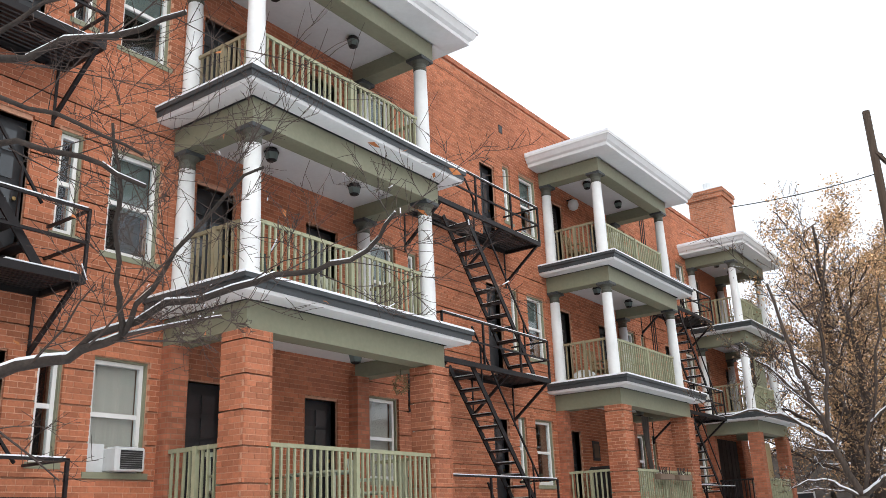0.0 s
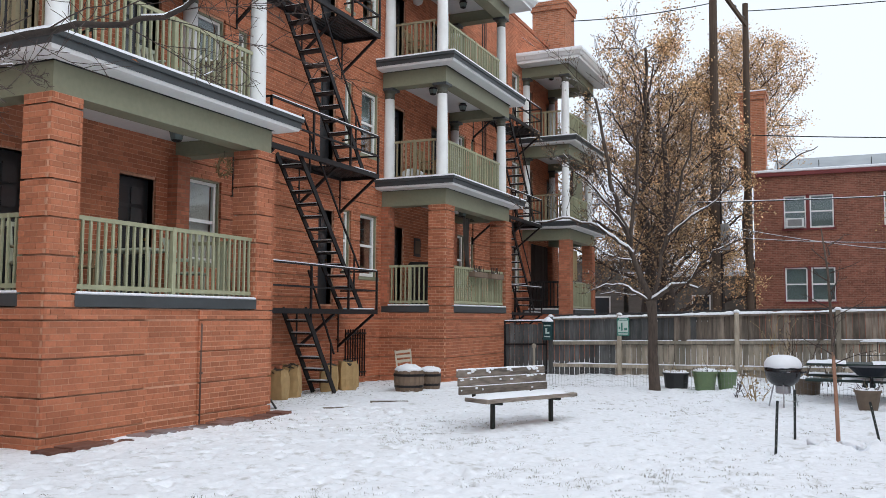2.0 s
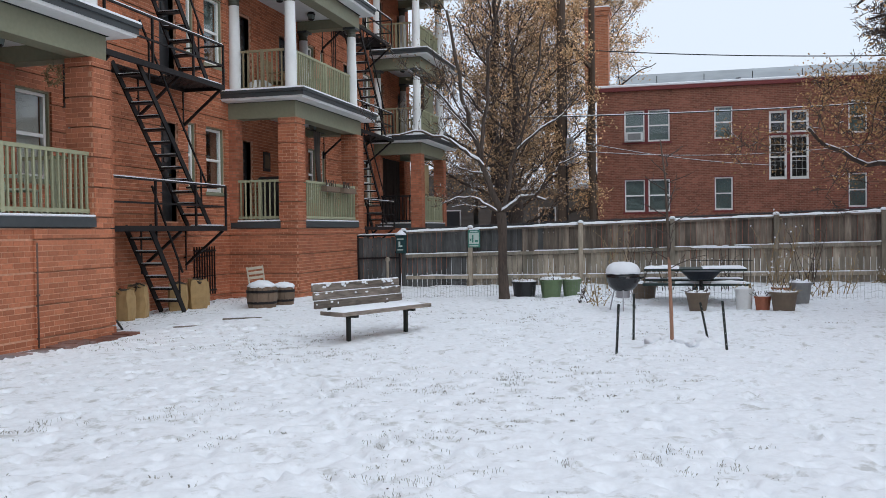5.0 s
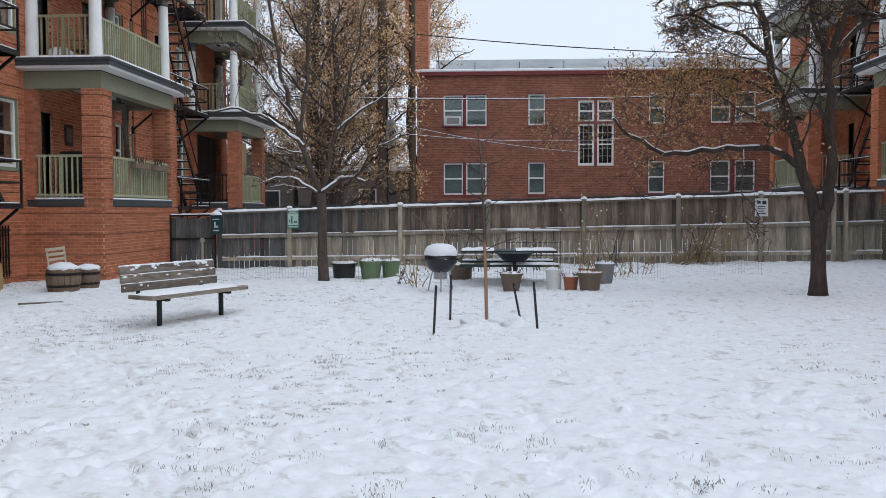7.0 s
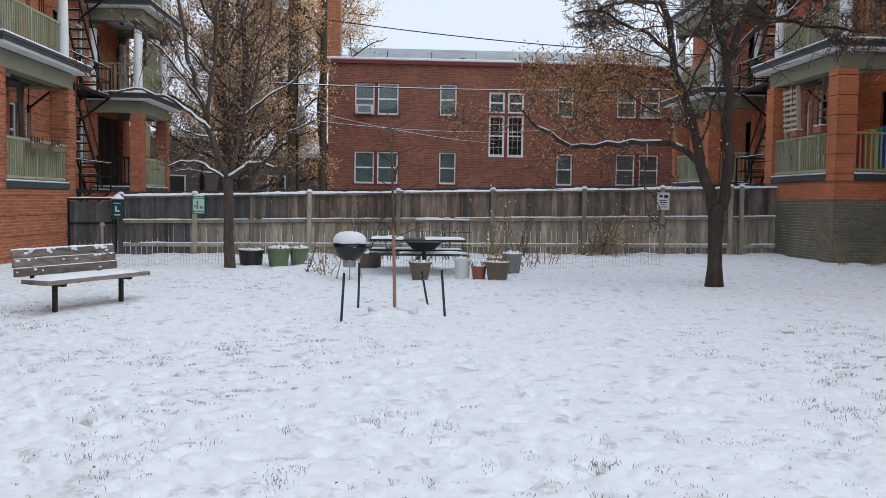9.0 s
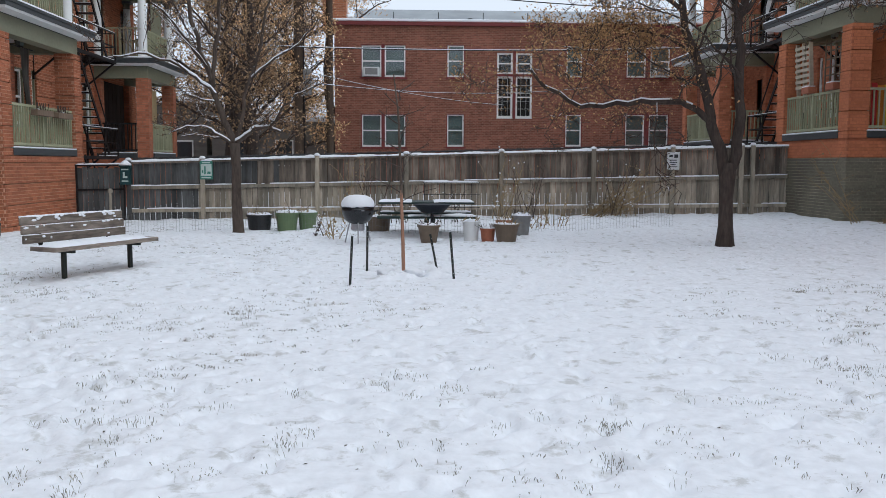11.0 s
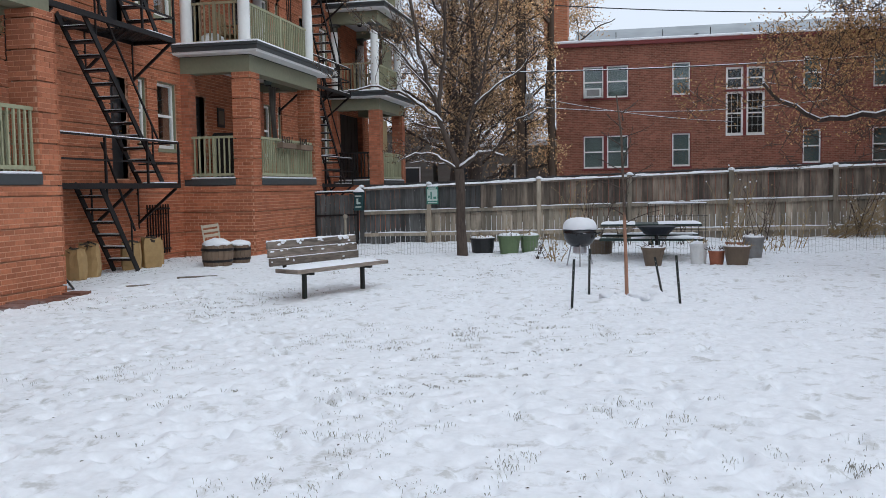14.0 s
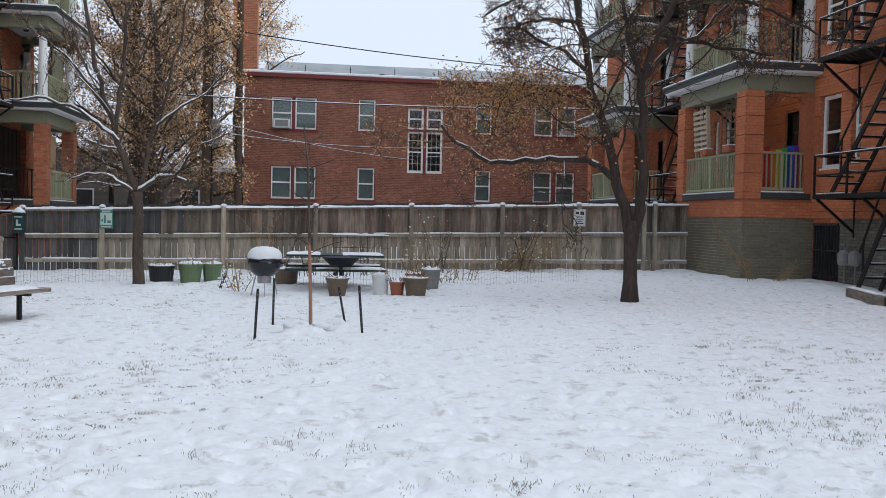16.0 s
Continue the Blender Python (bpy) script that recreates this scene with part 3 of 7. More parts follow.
# ---- the two apartment buildings along the courtyard ----
def apartment(xw, s, y0, y1, top, brick, label, wins, doors, far, plain=None, casing=GREEN):
    ob = thing("apartment_building", label, "building", at=(xw + s * 5, (y0 + y1) / 2, 0))
    holes = [(w[0], w[1], w[2], w[3]) for w in wins] + [tuple(d) for d in doors]
    bm = wall_along(bmesh.new(), "x", xw, xw + s * 0.35, y0, y1, -0.5, top, holes)
    wl_ = part("wall", bm, brick, ob)
    part("wall", cube(xw + s * 0.36, far, y0, y0 + 0.35, -0.5, top), plain or brick, ob)
    part("wall", cube(xw + s * 0.36, far, y1 - 0.35, y1, -0.5, top), plain or brick, ob)
    part("wall", cube(far, far - s * 0.35, y0 + 0.36, y1 - 0.36, -0.5, top), plain or brick, ob)
    part("roof", cube(xw + s * 0.02, far, y0 + 0.02, y1 - 0.02, top - 0.5, top - 0.35), SLATE, ob)
    part("coping", cube(xw - s * 0.06, xw + s * 0.4, y0, y1, top, top + 0.12), plain or brick, ob)
    part("brick_course", cube(xw - s * 0.05, xw - s * 0.001, y0, y1, top - 0.34, top - 0.28), plain or brick, ob)
    for w in wins:
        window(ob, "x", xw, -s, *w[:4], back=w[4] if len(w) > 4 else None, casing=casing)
    for d in doors:
        door(ob, xw, -s, *d)
    fix(ob)
    return ob, wl_, holes


def bay_windows(yb, sg, dz):
    """The windows of one stretch beside a porch; yb is the porch's edge and sg the way along the wall."""
    out = []
    for lvl, (zs, zt) in enumerate(((2.55, 4.05), (5.5, 7.08), (8.7, 10.28))):
        if dz:
            zs, zt = zs - 0.1, zt + 0.12
        a, b = (yb - 1.03, yb - 0.17) if sg < 0 else (yb + 0.03, yb + 0.88)
        out.append((min(a, b), max(a, b), zs + dz, zt + dz, (CURTAIN if yb in (A0, A1) else None, BLIND, BLIND)[lvl]))
        a, b = (yb - 1.8, yb - 1.45) if sg < 0 else (yb + 1.29, yb + 1.6)
        out.append((min(a, b), max(a, b), zs + 0.1 + dz, zt + dz))
    return out


left_wins, left_doors = [], []
for yb in (A0, B0, C0):
    left_wins += bay_windows(yb, -1, 0)
for yb in (A1, B1):
    left_wins += bay_windows(yb, 1, 0)
for yb in (A0, B0, C0):
    for z in (1.86, 4.95, 7.95):
        left_doors.append((yb - 2.85, yb - 2.2, z, z + 2.1))
for ya in (A0, B0, C0):
    for z in (1.86, 4.95, 7.95):
        left_doors += [(ya + 0.48, ya + 1.26, z, z + 2.03), (ya + 2.88, ya + 3.7, z, z + 2.0)]
left_building, left_wall, left_holes = apartment(XWL, -1, -8, 34, 12.25, MORTAR, "three-storey red brick apartment building with fire escapes", left_wins, left_doors, -24, BRICKWORK)
right_wins = bay_windows(19.98, -1, DZR) + bay_windows(24.0, 1, DZR)
right_doors = [(y + 0.6, y + 1.4, z + DZR, z + DZR + 2.1) for y in (20.0, 28.7) for z in (1.86, 4.95, 7.95)]
right_building, right_wall, right_holes = apartment(XWR, 1, 2, 36, 12.75, BRICK_ORANGE, "three-storey orange brick apartment building with grey base", [w[:4] for w in right_wins], right_doors, 25, casing=WHITE_FRAME)


# ---- the far building across the alley ----
YB = 40.0
def far_building():
    ob = thing("apartment_building", "two-storey dark red brick apartment building with snowy roof", "building", at=(6, YB + 5, 0))
    wins = []
    for z0, z1 in ((5.43, 6.87), (2.32, 3.79)):
        for a, b in ((-2.22, -1.28), (-1.19, -0.2), (1.63, 2.44), (7.02, 7.8), (9.77, 10.7), (10.85, 11.8), (14.6, 15.5), (15.6, 16.5)):
            wins.append((a, b, z0 + 0.006 * a, z1 + 0.006 * a))
    tall = [(3.9, 4.62, 5.6, 6.55), (4.75, 5.5, 5.6, 6.55), (3.9, 4.62, 3.65, 5.5), (4.75, 5.5, 3.65, 5.5)]
    bm = wall_along(bmesh.new(), "y", YB, YB + 0.35, -3.4, 26, -0.5, 7.7, wins + tall)
    part("wall", bm, BRICK_DARK, ob)
    bm = bmesh.new()
    box(bm, -3.4, -3.05, YB + 0.36, YB + 14, -0.5, 7.7)
    part("wall", bm, BRICK_DARK, ob)
    part("wall", cube(-3.04, 25.64, YB + 13.65, YB + 14, -0.5, 7.54), BRICK_DARK, ob)
    part("wall", cube(25.65, 26, YB + 0.36, YB + 14, -0.5, 7.54), BRICK_DARK, ob)
    part("roof", cube(-3.04, 26, YB + 0.36, YB + 14, 7.55, 7.62), SNOW, ob)
    part("cornice", cube(-3.5, 26, YB - 0.12, YB + 0.3, 7.7, 7.86), RED_TRIM, ob)
    part("snow_edge", cube(-3.5, 26, YB - 0.1, YB + 0.4, 7.863, 7.99, 0.03), SNOW, ob)
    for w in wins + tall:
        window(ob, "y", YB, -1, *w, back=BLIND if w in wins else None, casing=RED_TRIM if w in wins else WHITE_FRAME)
    fix(ob)


RED_TRIM = mat("dark_red_trim", (0.16, 0.03, 0.03), rough=0.6, vary=0.15)
far_building()


# ---- the board fence ----
def snow_ridge(bm, a, b, width, height, seed, step=0.07, bare=-0.45):
    """Lumpy snow lying along a narrow top from a to b, thin or gone in places."""
    a, b = Vector(a), Vector(b)
    d = (b - a).normalized()
    side = d.cross(Vector((0, 0, 1))).normalized()
    n = max(4, int((b - a).length / step))
    prev = None
    for i in range(n + 1):
        q = noise.noise((i * 0.11, seed * 7.3, 1.0)) + 0.6 * noise.noise((i * 0.45, seed * 3.1, 2.0))
        if q < bare:
            prev = None
            continue
        h = height * (1 + 0.75 * q) * (0.4 if i in (0, n) else 1)
        w = width * (0.5 + 0.1 * noise.noise((i * 0.3, seed, 5.0)))
        p = a.lerp(b, i / n)
        ring = [bm.verts.new(p + side * (w * u) + Vector((0, 0, h * v))) for u, v in ((-1, -0.12), (-0.95, 0.55), (-0.45, 1), (0.45, 1), (0.95, 0.55), (1, -0.12))]
        if prev:
            for k in range(5):
                bm.faces.new((prev[k], prev[k + 1], ring[k + 1], ring[k]))
        prev = ring
    return bm


YF = 23.2


def fence_y(x):
    return 22.55 + 0.65 * (x + 8.6) / 18.7


def fence_at(x, z, out=0.0):
    """A place on the fence's line, which runs a little askew across the courtyard."""
    k = fence_y(x * 0.985) / YF
    return (x * k, YF * k - out, 1.6 + (z - 1.6) * k)


def fence_top(x):
    return 1.5 + 0.029 * (x + 8.8)


def board_mesh(material, w, notch):
    bm = bmesh.new()
    box(bm, -w / 2, w / 2, -0.01, 0.01, 0, 1)
    for v in bm.verts:
        if v.co.z > 0.5:
            v.co.z -= notch * (v.co.x > 0)
    me = bpy.data.meshes.new("board")
    bm.to_mesh(me)
    bm.free()
    me.materials.append(material)
    return me


def fence():
    ob = thing("board_fence", "weathered grey wooden board fence topped with snow", "fence", at=(0.5, 22.9, 0.2))
    rng = random.Random(61)
    x0, x1 = -7.36, 10.3
    n = 126
    w = (x1 - x0) / n
    low = [board_mesh(FENCE_LIGHT, w - g, q) for g, q in ((0.008, 0.0), (0.018, 0.01), (0.012, -0.01))]
    high = [board_mesh(FENCE, w - g, q) for g, q in ((0.008, 0.0), (0.02, 0.008), (0.013, -0.012))]
    blue = [board_mesh(FENCE_BLUE, w - g, q) for g, q in ((0.008, 0.0), (0.022, 0.012), (0.013, -0.008))]
    for k in range(n):
        x = x0 + (k + 0.5) * w
        px, py, zt = fence_at(x, fence_top(x))
        zb = ground_z(px, py) - 0.02
        h = zt - zb
        dark = x < -4.2 + rng.uniform(-0.7, 0.9)
        for lower in (True, False):
            o = new("board", rng.choice(blue if dark and (not lower or x < -5.6) else low if lower else high))
            o.parent = ob
            za, zc = (zb, zb + 0.53 * h) if lower else (zb + 0.525 * h, zt - rng.uniform(0, 0.012))
            o.matrix_local = Matrix.Translation((px, py + rng.uniform(-0.009, 0.009) + (0.0 if lower else 0.022), za)) @ Matrix.Rotation(rng.uniform(-0.006, 0.006), 4, "Y") @ Matrix.Diagonal((1, 1, zc - za, 1))
    for name, za, zc, hh in (("mid_rail", 0.897, 1.266, 0.09), ("bottom_rail", 0.30, 0.50, 0.09)):
        a, b = fence_at(x0, za, 0.05), fence_at(x1, zc, 0.05)
        part(name, beam(bmesh.new(), a, b, 0.055, hh), FENCE_LIGHT, ob)
        up = Vector((0, -0.004, hh / 2))
        part("snow_strip", snow_ridge(bmesh.new(), Vector(a) + up, Vector(b) + up, 0.055, 0.024, 3 + za, bare=-0.62), SNOW, ob, smooth=True)
    a, b = fence_at(x0, 1.54, 0.01), fence_at(x1, 2.055, 0.01)
    part("cap_rail", beam(bmesh.new(), a, b, 0.11, 0.05), FENCE, ob)
    up = Vector((0, 0, 0.025))
    part("snow_cap", snow_ridge(bmesh.new(), Vector(a) + up, Vector(b) + up, 0.12, 0.05, 9, bare=-0.8), SNOW, ob, smooth=True)
    for x in (-7.3, -5.4, -2.43, -0.1, 2.4, 4.84, 6.95, 8.8, 9.1):
        px, py, zt = fence_at(x, fence_top(x) + 0.06, 0.08)
        p = part("post", cube(px - 0.055, px + 0.055, py - 0.05, py + 0.05, ground_z(px, py) - 0.2, zt, 0.006), FENCE_LIGHT if x > -6 else FENCE_BLUE, ob)
        part("post_cap", lathe([(0.075, zt), (0.085, zt + 0.025), (0.06, zt + 0.06), (0.02, zt + 0.075)], (px, py, 0), 10), SNOW, ob, smooth=True)
    fix(ob)
    # the gate between the fence and the brick porch
    a, b = fence_at(-8.66, 1.46), fence_at(-7.42, 1.49)
    gate = thing("gate", "dark weathered board gate in a black steel frame", "gate", at=(a[0], a[1], 0.05))
    m = 9
    mesh = board_mesh(FENCE_BLUE, (b[0] - a[0]) / m - 0.012, 0.006)
    for k in range(m):
        x = a[0] + (b[0] - a[0]) * (k + 0.5) / m
        o = new("board", mesh)
        o.parent = gate
        o.matrix_local = Matrix.Translation((x, a[1] + 0.02, 0.06)) @ Matrix.Diagonal((1, 1, 1.36 + 0.02 * math.sin(k * 2.0), 1))
    for p, q in (((a[0], 0.06), (a[0], 1.5)), ((b[0], 0.06), (b[0], 1.5)), ((a[0], 1.47), (b[0], 1.49)), ((a[0], 0.86), (b[0], 0.88)), ((a[0], 0.12), (b[0], 0.14))):
        part("frame_bar", beam(bmesh.new(), (p[0], a[1] - 0.02, p[1]), (q[0], a[1] - 0.02, q[1]), 0.04, 0.045), IRON, gate)
    part("snow_strip", snow_ridge(bmesh.new(), (a[0], a[1] - 0.02, 1.495), (b[0], a[1] - 0.02, 1.515), 0.05, 0.028, 5), SNOW, gate, smooth=True)
    part("latch", cube(b[0] - 0.12, b[0] - 0.02, a[1] - 0.06, a[1] - 0.045, 1.0, 1.05, 0.004), IRON, gate)
    fix(gate)
    # the top of a chain-link fence that stands close behind
    a, b = Vector(fence_at(-7.3, 1.645, -0.3)), Vector(fence_at(9.6, 2.145, -0.3))
    link_ = thing("chain_link_fence", "chain-link fence close behind the boards", "fence", at=(0, 23.2, 0.2))
    part("top_rail", tube(bmesh.new(), [a, b], [0.022, 0.022], 8), STEEL_DARK, link_)
    bm = bmesh.new()
    for k in range(290):
        p = a.lerp(b, k / 290)
        beam(bm, p + Vector((0, -0.02, -0.05)), p + Vector((0.035, -0.02, 0.045)), 0.009, 0.009)
        beam(bm, p + Vector((0.035, -0.024, -0.05)), p + Vector((0, -0.024, 0.045)), 0.009, 0.009)
    tagged(part("wire_mesh", bm, STEEL_DARK, link_), kind="stuff")
    for k in range(6):
        p = a.lerp(b, (k + 0.5) / 6)
        part("post", tube(bmesh.new(), [(p.x, p.y + 0.04, 0.0), (p.x, p.y + 0.04, p.z + 0.02)], [0.028, 0.028], 8), STEEL_DARK, link_)
    fix(link_)


STEEL_DARK = mat("dark_galvanised_steel", (0.06, 0.06, 0.062), rough=0.6, metal=0.4, vary=0.2)
fence()

# ---- fire escapes ----
def fire_escape(xw, s, ye, zs, zg, name="fire_escape", length=4.1, out=1.0):
    """Black iron platforms on a wall at three storeys, with open stairs between them; ye is the end that the stairs come down to."""
    def X(d):
        return xw - s * d
    y0 = ye - length
    ob = thing(name, "black iron fire escape with snow on its treads", "fire escape", "fire escapes", at=(X(out / 2), ye - length / 2, zg))
    for k, z in enumerate(zs):
        bm = bmesh.new()
        box(bm, X(0.0), X(out), y0, y0 + 0.06, z - 0.1, z)
        box(bm, X(0.0), X(out), ye - 0.06, ye, z - 0.1, z)
        box(bm, X(0.01), X(0.06), y0 + 0.06, ye - 0.06, z - 0.1, z)
        box(bm, X(out - 0.06), X(out), y0 + 0.06, ye - 0.06, z - 0.1, z)
        pf = part("platform", bm, IRON, ob)
        for i in range(9):
            d = 0.08 + i * (out - 0.16) / 9
            bm = cube(X(d), X(d + 0.06), y0 + 0.06, ye - 0.06, z - 0.03, z) if d < out * 0.35 else cube(X(d), X(d + 0.06), ye - (1.5 if k else length - 1.0), ye - 0.06, z - 0.03, z)
            part("slat", bm, IRON, pf)
        part("snow_patch", cube(X(out - 0.3), X(out - 0.02), ye - 1.0, ye - 0.1, z + 0.003, z + 0.03, 0.01), SNOW, pf)
        for h in (0.42, 0.85):
            for a, b in (((X(out - 0.02), y0), (X(out - 0.02), ye)), ((X(0.02), y0 + 0.02), (X(out), y0 + 0.02)), ((X(0.02), ye - 0.02), (X(out), ye - 0.02))):
                part("rail", beam(bmesh.new(), (*a, z + h), (*b, z + h), 0.035, 0.035), IRON, pf)
        part("snow_strip", cube(X(out - 0.035), X(out - 0.005), y0 + 0.05, ye - 0.05, z + 0.868, z + 0.885), SNOW, pf)
        for u in (0, 0.35, 0.7, 1.0):
            y = y0 + 0.02 + u * (length - 0.04)
            part("post", beam(bmesh.new(), (X(out - 0.02), y, z), (X(out - 0.02), y, z + 0.86), 0.04, 0.04), IRON, pf)
        for y in (y0 + 0.15, (y0 + ye) / 2 + 0.3, ye - 0.1):
            part("brace", beam(bmesh.new(), (X(out - 0.05), y, z - 0.1), (X(0.02), y, z - 0.85), 0.05, 0.05), IRON, pf)
            part("brace", beam(bmesh.new(), (X(0.03), y, z - 0.1), (X(0.03), y, z - 0.95), 0.05, 0.04), IRON, pf)
    flights = [(zs[2], zs[1]), (zs[1], zs[0]), (zs[0], zg)]
    for k, (za, zb) in enumerate(flights):
        ya, yb = ye - (3.05 if k < 2 else 2.75), ye - (0.55 if k < 2 else 1.6)
        da, db = out - 0.62, out - 0.1
        fl = None
        for d in (da, db):
            bm = beam(bmesh.new(), (X(d), ya, za), (X(d), yb, zb), 0.03, 0.11)
            st = part("stringer", bm, IRON, ob)
            fl = fl or st
        n = 13 if k < 2 else 7
        for i in range(1, n):
            u = i / n
            y, z = ya + (yb - ya) * u, za + (zb - za) * u
            tr = part("tread", cube(X(da + 0.016), X(db - 0.016), y - 0.1, y + 0.1, z - 0.02, z + 0.012), IRON, ob)
            part("snow_patch", cube(X(da + 0.03), X(db - 0.03), y - 0.07, y + 0.095, z + 0.015, z + 0.034, 0.008), SNOW, tr)
        for d in (db,):
            a, b = Vector((X(d), ya + 0.1, za + 0.75)), Vector((X(d), yb - 0.05, zb + 0.8))
            part("handrail", beam(bmesh.new(), a, b, 0.032, 0.032), IRON, ob)
            for u in (0.12, 0.88):
                p = a.lerp(b, u)
                part("post", beam(bmesh.new(), p, (p.x, p.y, p.z - 0.8), 0.028, 0.028), IRON, ob)
    fix(ob)
    return ob


LZ = (1.75, 4.78, 8.0)
fire_escape(XWL, -1, 17.1, LZ, 0.03)
fire_escape(XWL, -1, 5.6, LZ, 0.03)
fire_escape(XWL, -1, 28.85, LZ, 0.1)
RZ = (2.27, 5.3, 8.5)
fire_escape(XWR, 1, 18.4, RZ, 0.25)
fire_escape(XWR, 1, 28.3, RZ, 0.3)


# ---- trees ----
def crook(rng, p, d, length, bend, n=5, lift=0.0):
    pts, d = [Vector(p)], Vector(d).normalized()
    for _ in range(n):
        d = (d + Vector((rng.uniform(-1, 1), rng.uniform(-1, 1), rng.uniform(-1, 1) + lift)) * bend).normalized()
        pts.append(pts[-1] + d * length / n)
    return pts


class Crown:
    """Collects the limbs, twigs, snow and leaves of one tree."""
    def __init__(self, seed, lie=0.75, thick=0.9):
        self.lie, self.thick = lie, thick
        self.rng = random.Random(seed)
        self.limbs, self.twigs, self.snow = bmesh.new(), bmesh.new(), bmesh.new()
        self.tips = []

    def limb(self, pts, r0, r1, sides=8, snow=0.0):
        if r0 > 0.018:
            # bends between the given points
            fine = []
            for a, b in zip(pts, pts[1:]):
                a, b = Vector(a), Vector(b)
                w = (b - a).length * 0.07
                fine += [a] + [a.lerp(b, u) + Vector((self.rng.uniform(-w, w), self.rng.uniform(-w, w), self.rng.uniform(-w, w))) for u in (0.33, 0.67)]
            pts = fine + [Vector(pts[-1])]
        n = len(pts)
        radii = [r0 + (r1 - r0) * i / (n - 1) for i in range(n)]
        tube(self.limbs if r0 > 0.018 else self.twigs, pts, radii, sides if r0 > 0.018 else 4, cap=r0 > 0.018)
        if snow:
            run = []
            for i, p in enumerate(pts):
                d = (Vector(pts[min(i + 1, n - 1)]) - Vector(pts[max(i - 1, 0)])).normalized()
                if abs(d.z) < 0.86 and self.rng.random() < snow:
                    run.append((Vector(p) + Vector((0, 0, radii[i] * self.lie)), max(0.004, radii[i] * self.thick)))
                else:
                    if len(run) > 1:
                        tube(self.snow, [q for q, _ in run], [r for _, r in run], 6)
                    run = []
            if len(run) > 1:
                tube(self.snow, [q for q, _ in run], [r for _, r in run], 6)

    def grow(self, pts, r, depth, spread=0.9, kids=4, ratio=0.62, lift=0.15, snow=0.0, minimum=0.0035, first=0.25):
        """Side branches along a limb, again and again."""
        rng = self.rng
        length = sum((Vector(b) - Vector(a)).length for a, b in zip(pts, pts[1:]))
        if depth == 0:
            self.tips.append(Vector(pts[-1]))
            return
        for k in range(kids):
            u = first + (1 - first) * (k + rng.random()) / kids
            i = min(int(u * (len(pts) - 1)), len(pts) - 2)
            w = u * (len(pts) - 1) - i
            p = Vector(pts[i]).lerp(Vector(pts[i + 1]), w)
            d = (Vector(pts[i + 1]) - Vector(pts[i])).normalized()
            side = Vector((rng.uniform(-1, 1), rng.uniform(-1, 1), rng.uniform(-0.6, 0.9))).normalized()
            nd = (d * (1 - spread * 0.45) + side * spread + Vector((0, 0, lift))).normalized()
            nl = length * ratio * rng.uniform(0.55, 1.05)
            nr = max(minimum, r * (1 - 0.55 * u) * 0.55)
            q = crook(rng, p, nd, nl, 0.22, 4 if depth > 1 else 3, lift * 0.4)
            self.limb(q, nr, max(minimum * 0.7, nr * 0.45), 6, snow)
            self.grow(q, nr, depth - 1, spread, max(2, kids - (depth < 3)), ratio, lift, snow * 0.8, minimum)

    def leaves(self, size, per_tip, spread, chance=1.0, keep=None):
        rng = self.rng
        verts, faces = [], []
        for t in self.tips:
            if rng.random() > chance or (keep and not keep(t)):
                continue
            for _ in range(per_tip):
                c = t + Vector((rng.gauss(0, spread), rng.gauss(0, spread), rng.gauss(0, spread)))
                a = Vector((rng.uniform(-1, 1), rng.uniform(-1, 1), rng.uniform(-1, 1))).normalized()
                b = a.cross(Vector((rng.uniform(-1, 1), rng.uniform(-1, 1), rng.uniform(-1, 1)))).normalized()
                s_ = size * rng.uniform(0.6, 1.3)
                n = a.cross(b) * s_ * 0.15
                i = len(verts)
                verts += [c - a * s_, c - b * s_ * 0.55 + n, c + a * s_, c + b * s_ * 0.55 + n]
                faces += [(i, i + 1, i + 2), (i, i + 2, i + 3)]
        return verts, faces

    def finish(self, name, label, category, at, bark, leaf_mat=None, leaves=None, group=""):
        ob = thing(name, label, category, group, at=at)
        part("trunk", self.limbs, bark, ob, smooth=True)
        part("fine_branching", self.twigs, TWIG, ob)
        tagged(ob.children[-1], kind="stuff")
        if len(self.snow.verts):
            tagged(part("snow_cover", self.snow, SNOW, ob, smooth=True), kind="stuff")
        if leaves and leaves[0]:
            me = bpy.data.meshes.new("foliage")
            me.from_pydata([tuple(v) for v in leaves[0]], [], leaves[1])
            me.materials.append(leaf_mat)
            o = new("foliage", me)
            o.parent = ob
            tagged(o, kind="stuff")
        fix(ob)
        return ob


LEAF_GOLD = mat("dry_golden_leaves", (0.56, 0.36, 0.19), rough=0.8, vary=0.35, scale=2, fine=20, bump=0, island=0.5)
LEAF_BROWN = mat("dry_brown_leaves", (0.26, 0.168, 0.095), rough=0.8, vary=0.3, scale=2, fine=20, bump=0, island=0.5)
LEAF_BOUGH = mat("dry_tawny_leaves", (0.40, 0.24, 0.11), rough=0.8, vary=0.35, scale=2, fine=20, bump=0, island=0.5)
LEAF_ORANGE = mat("orange_leaves", (0.45, 0.16, 0.05), rough=0.75, vary=0.3, scale=4, fine=30, bump=0, island=0.3)


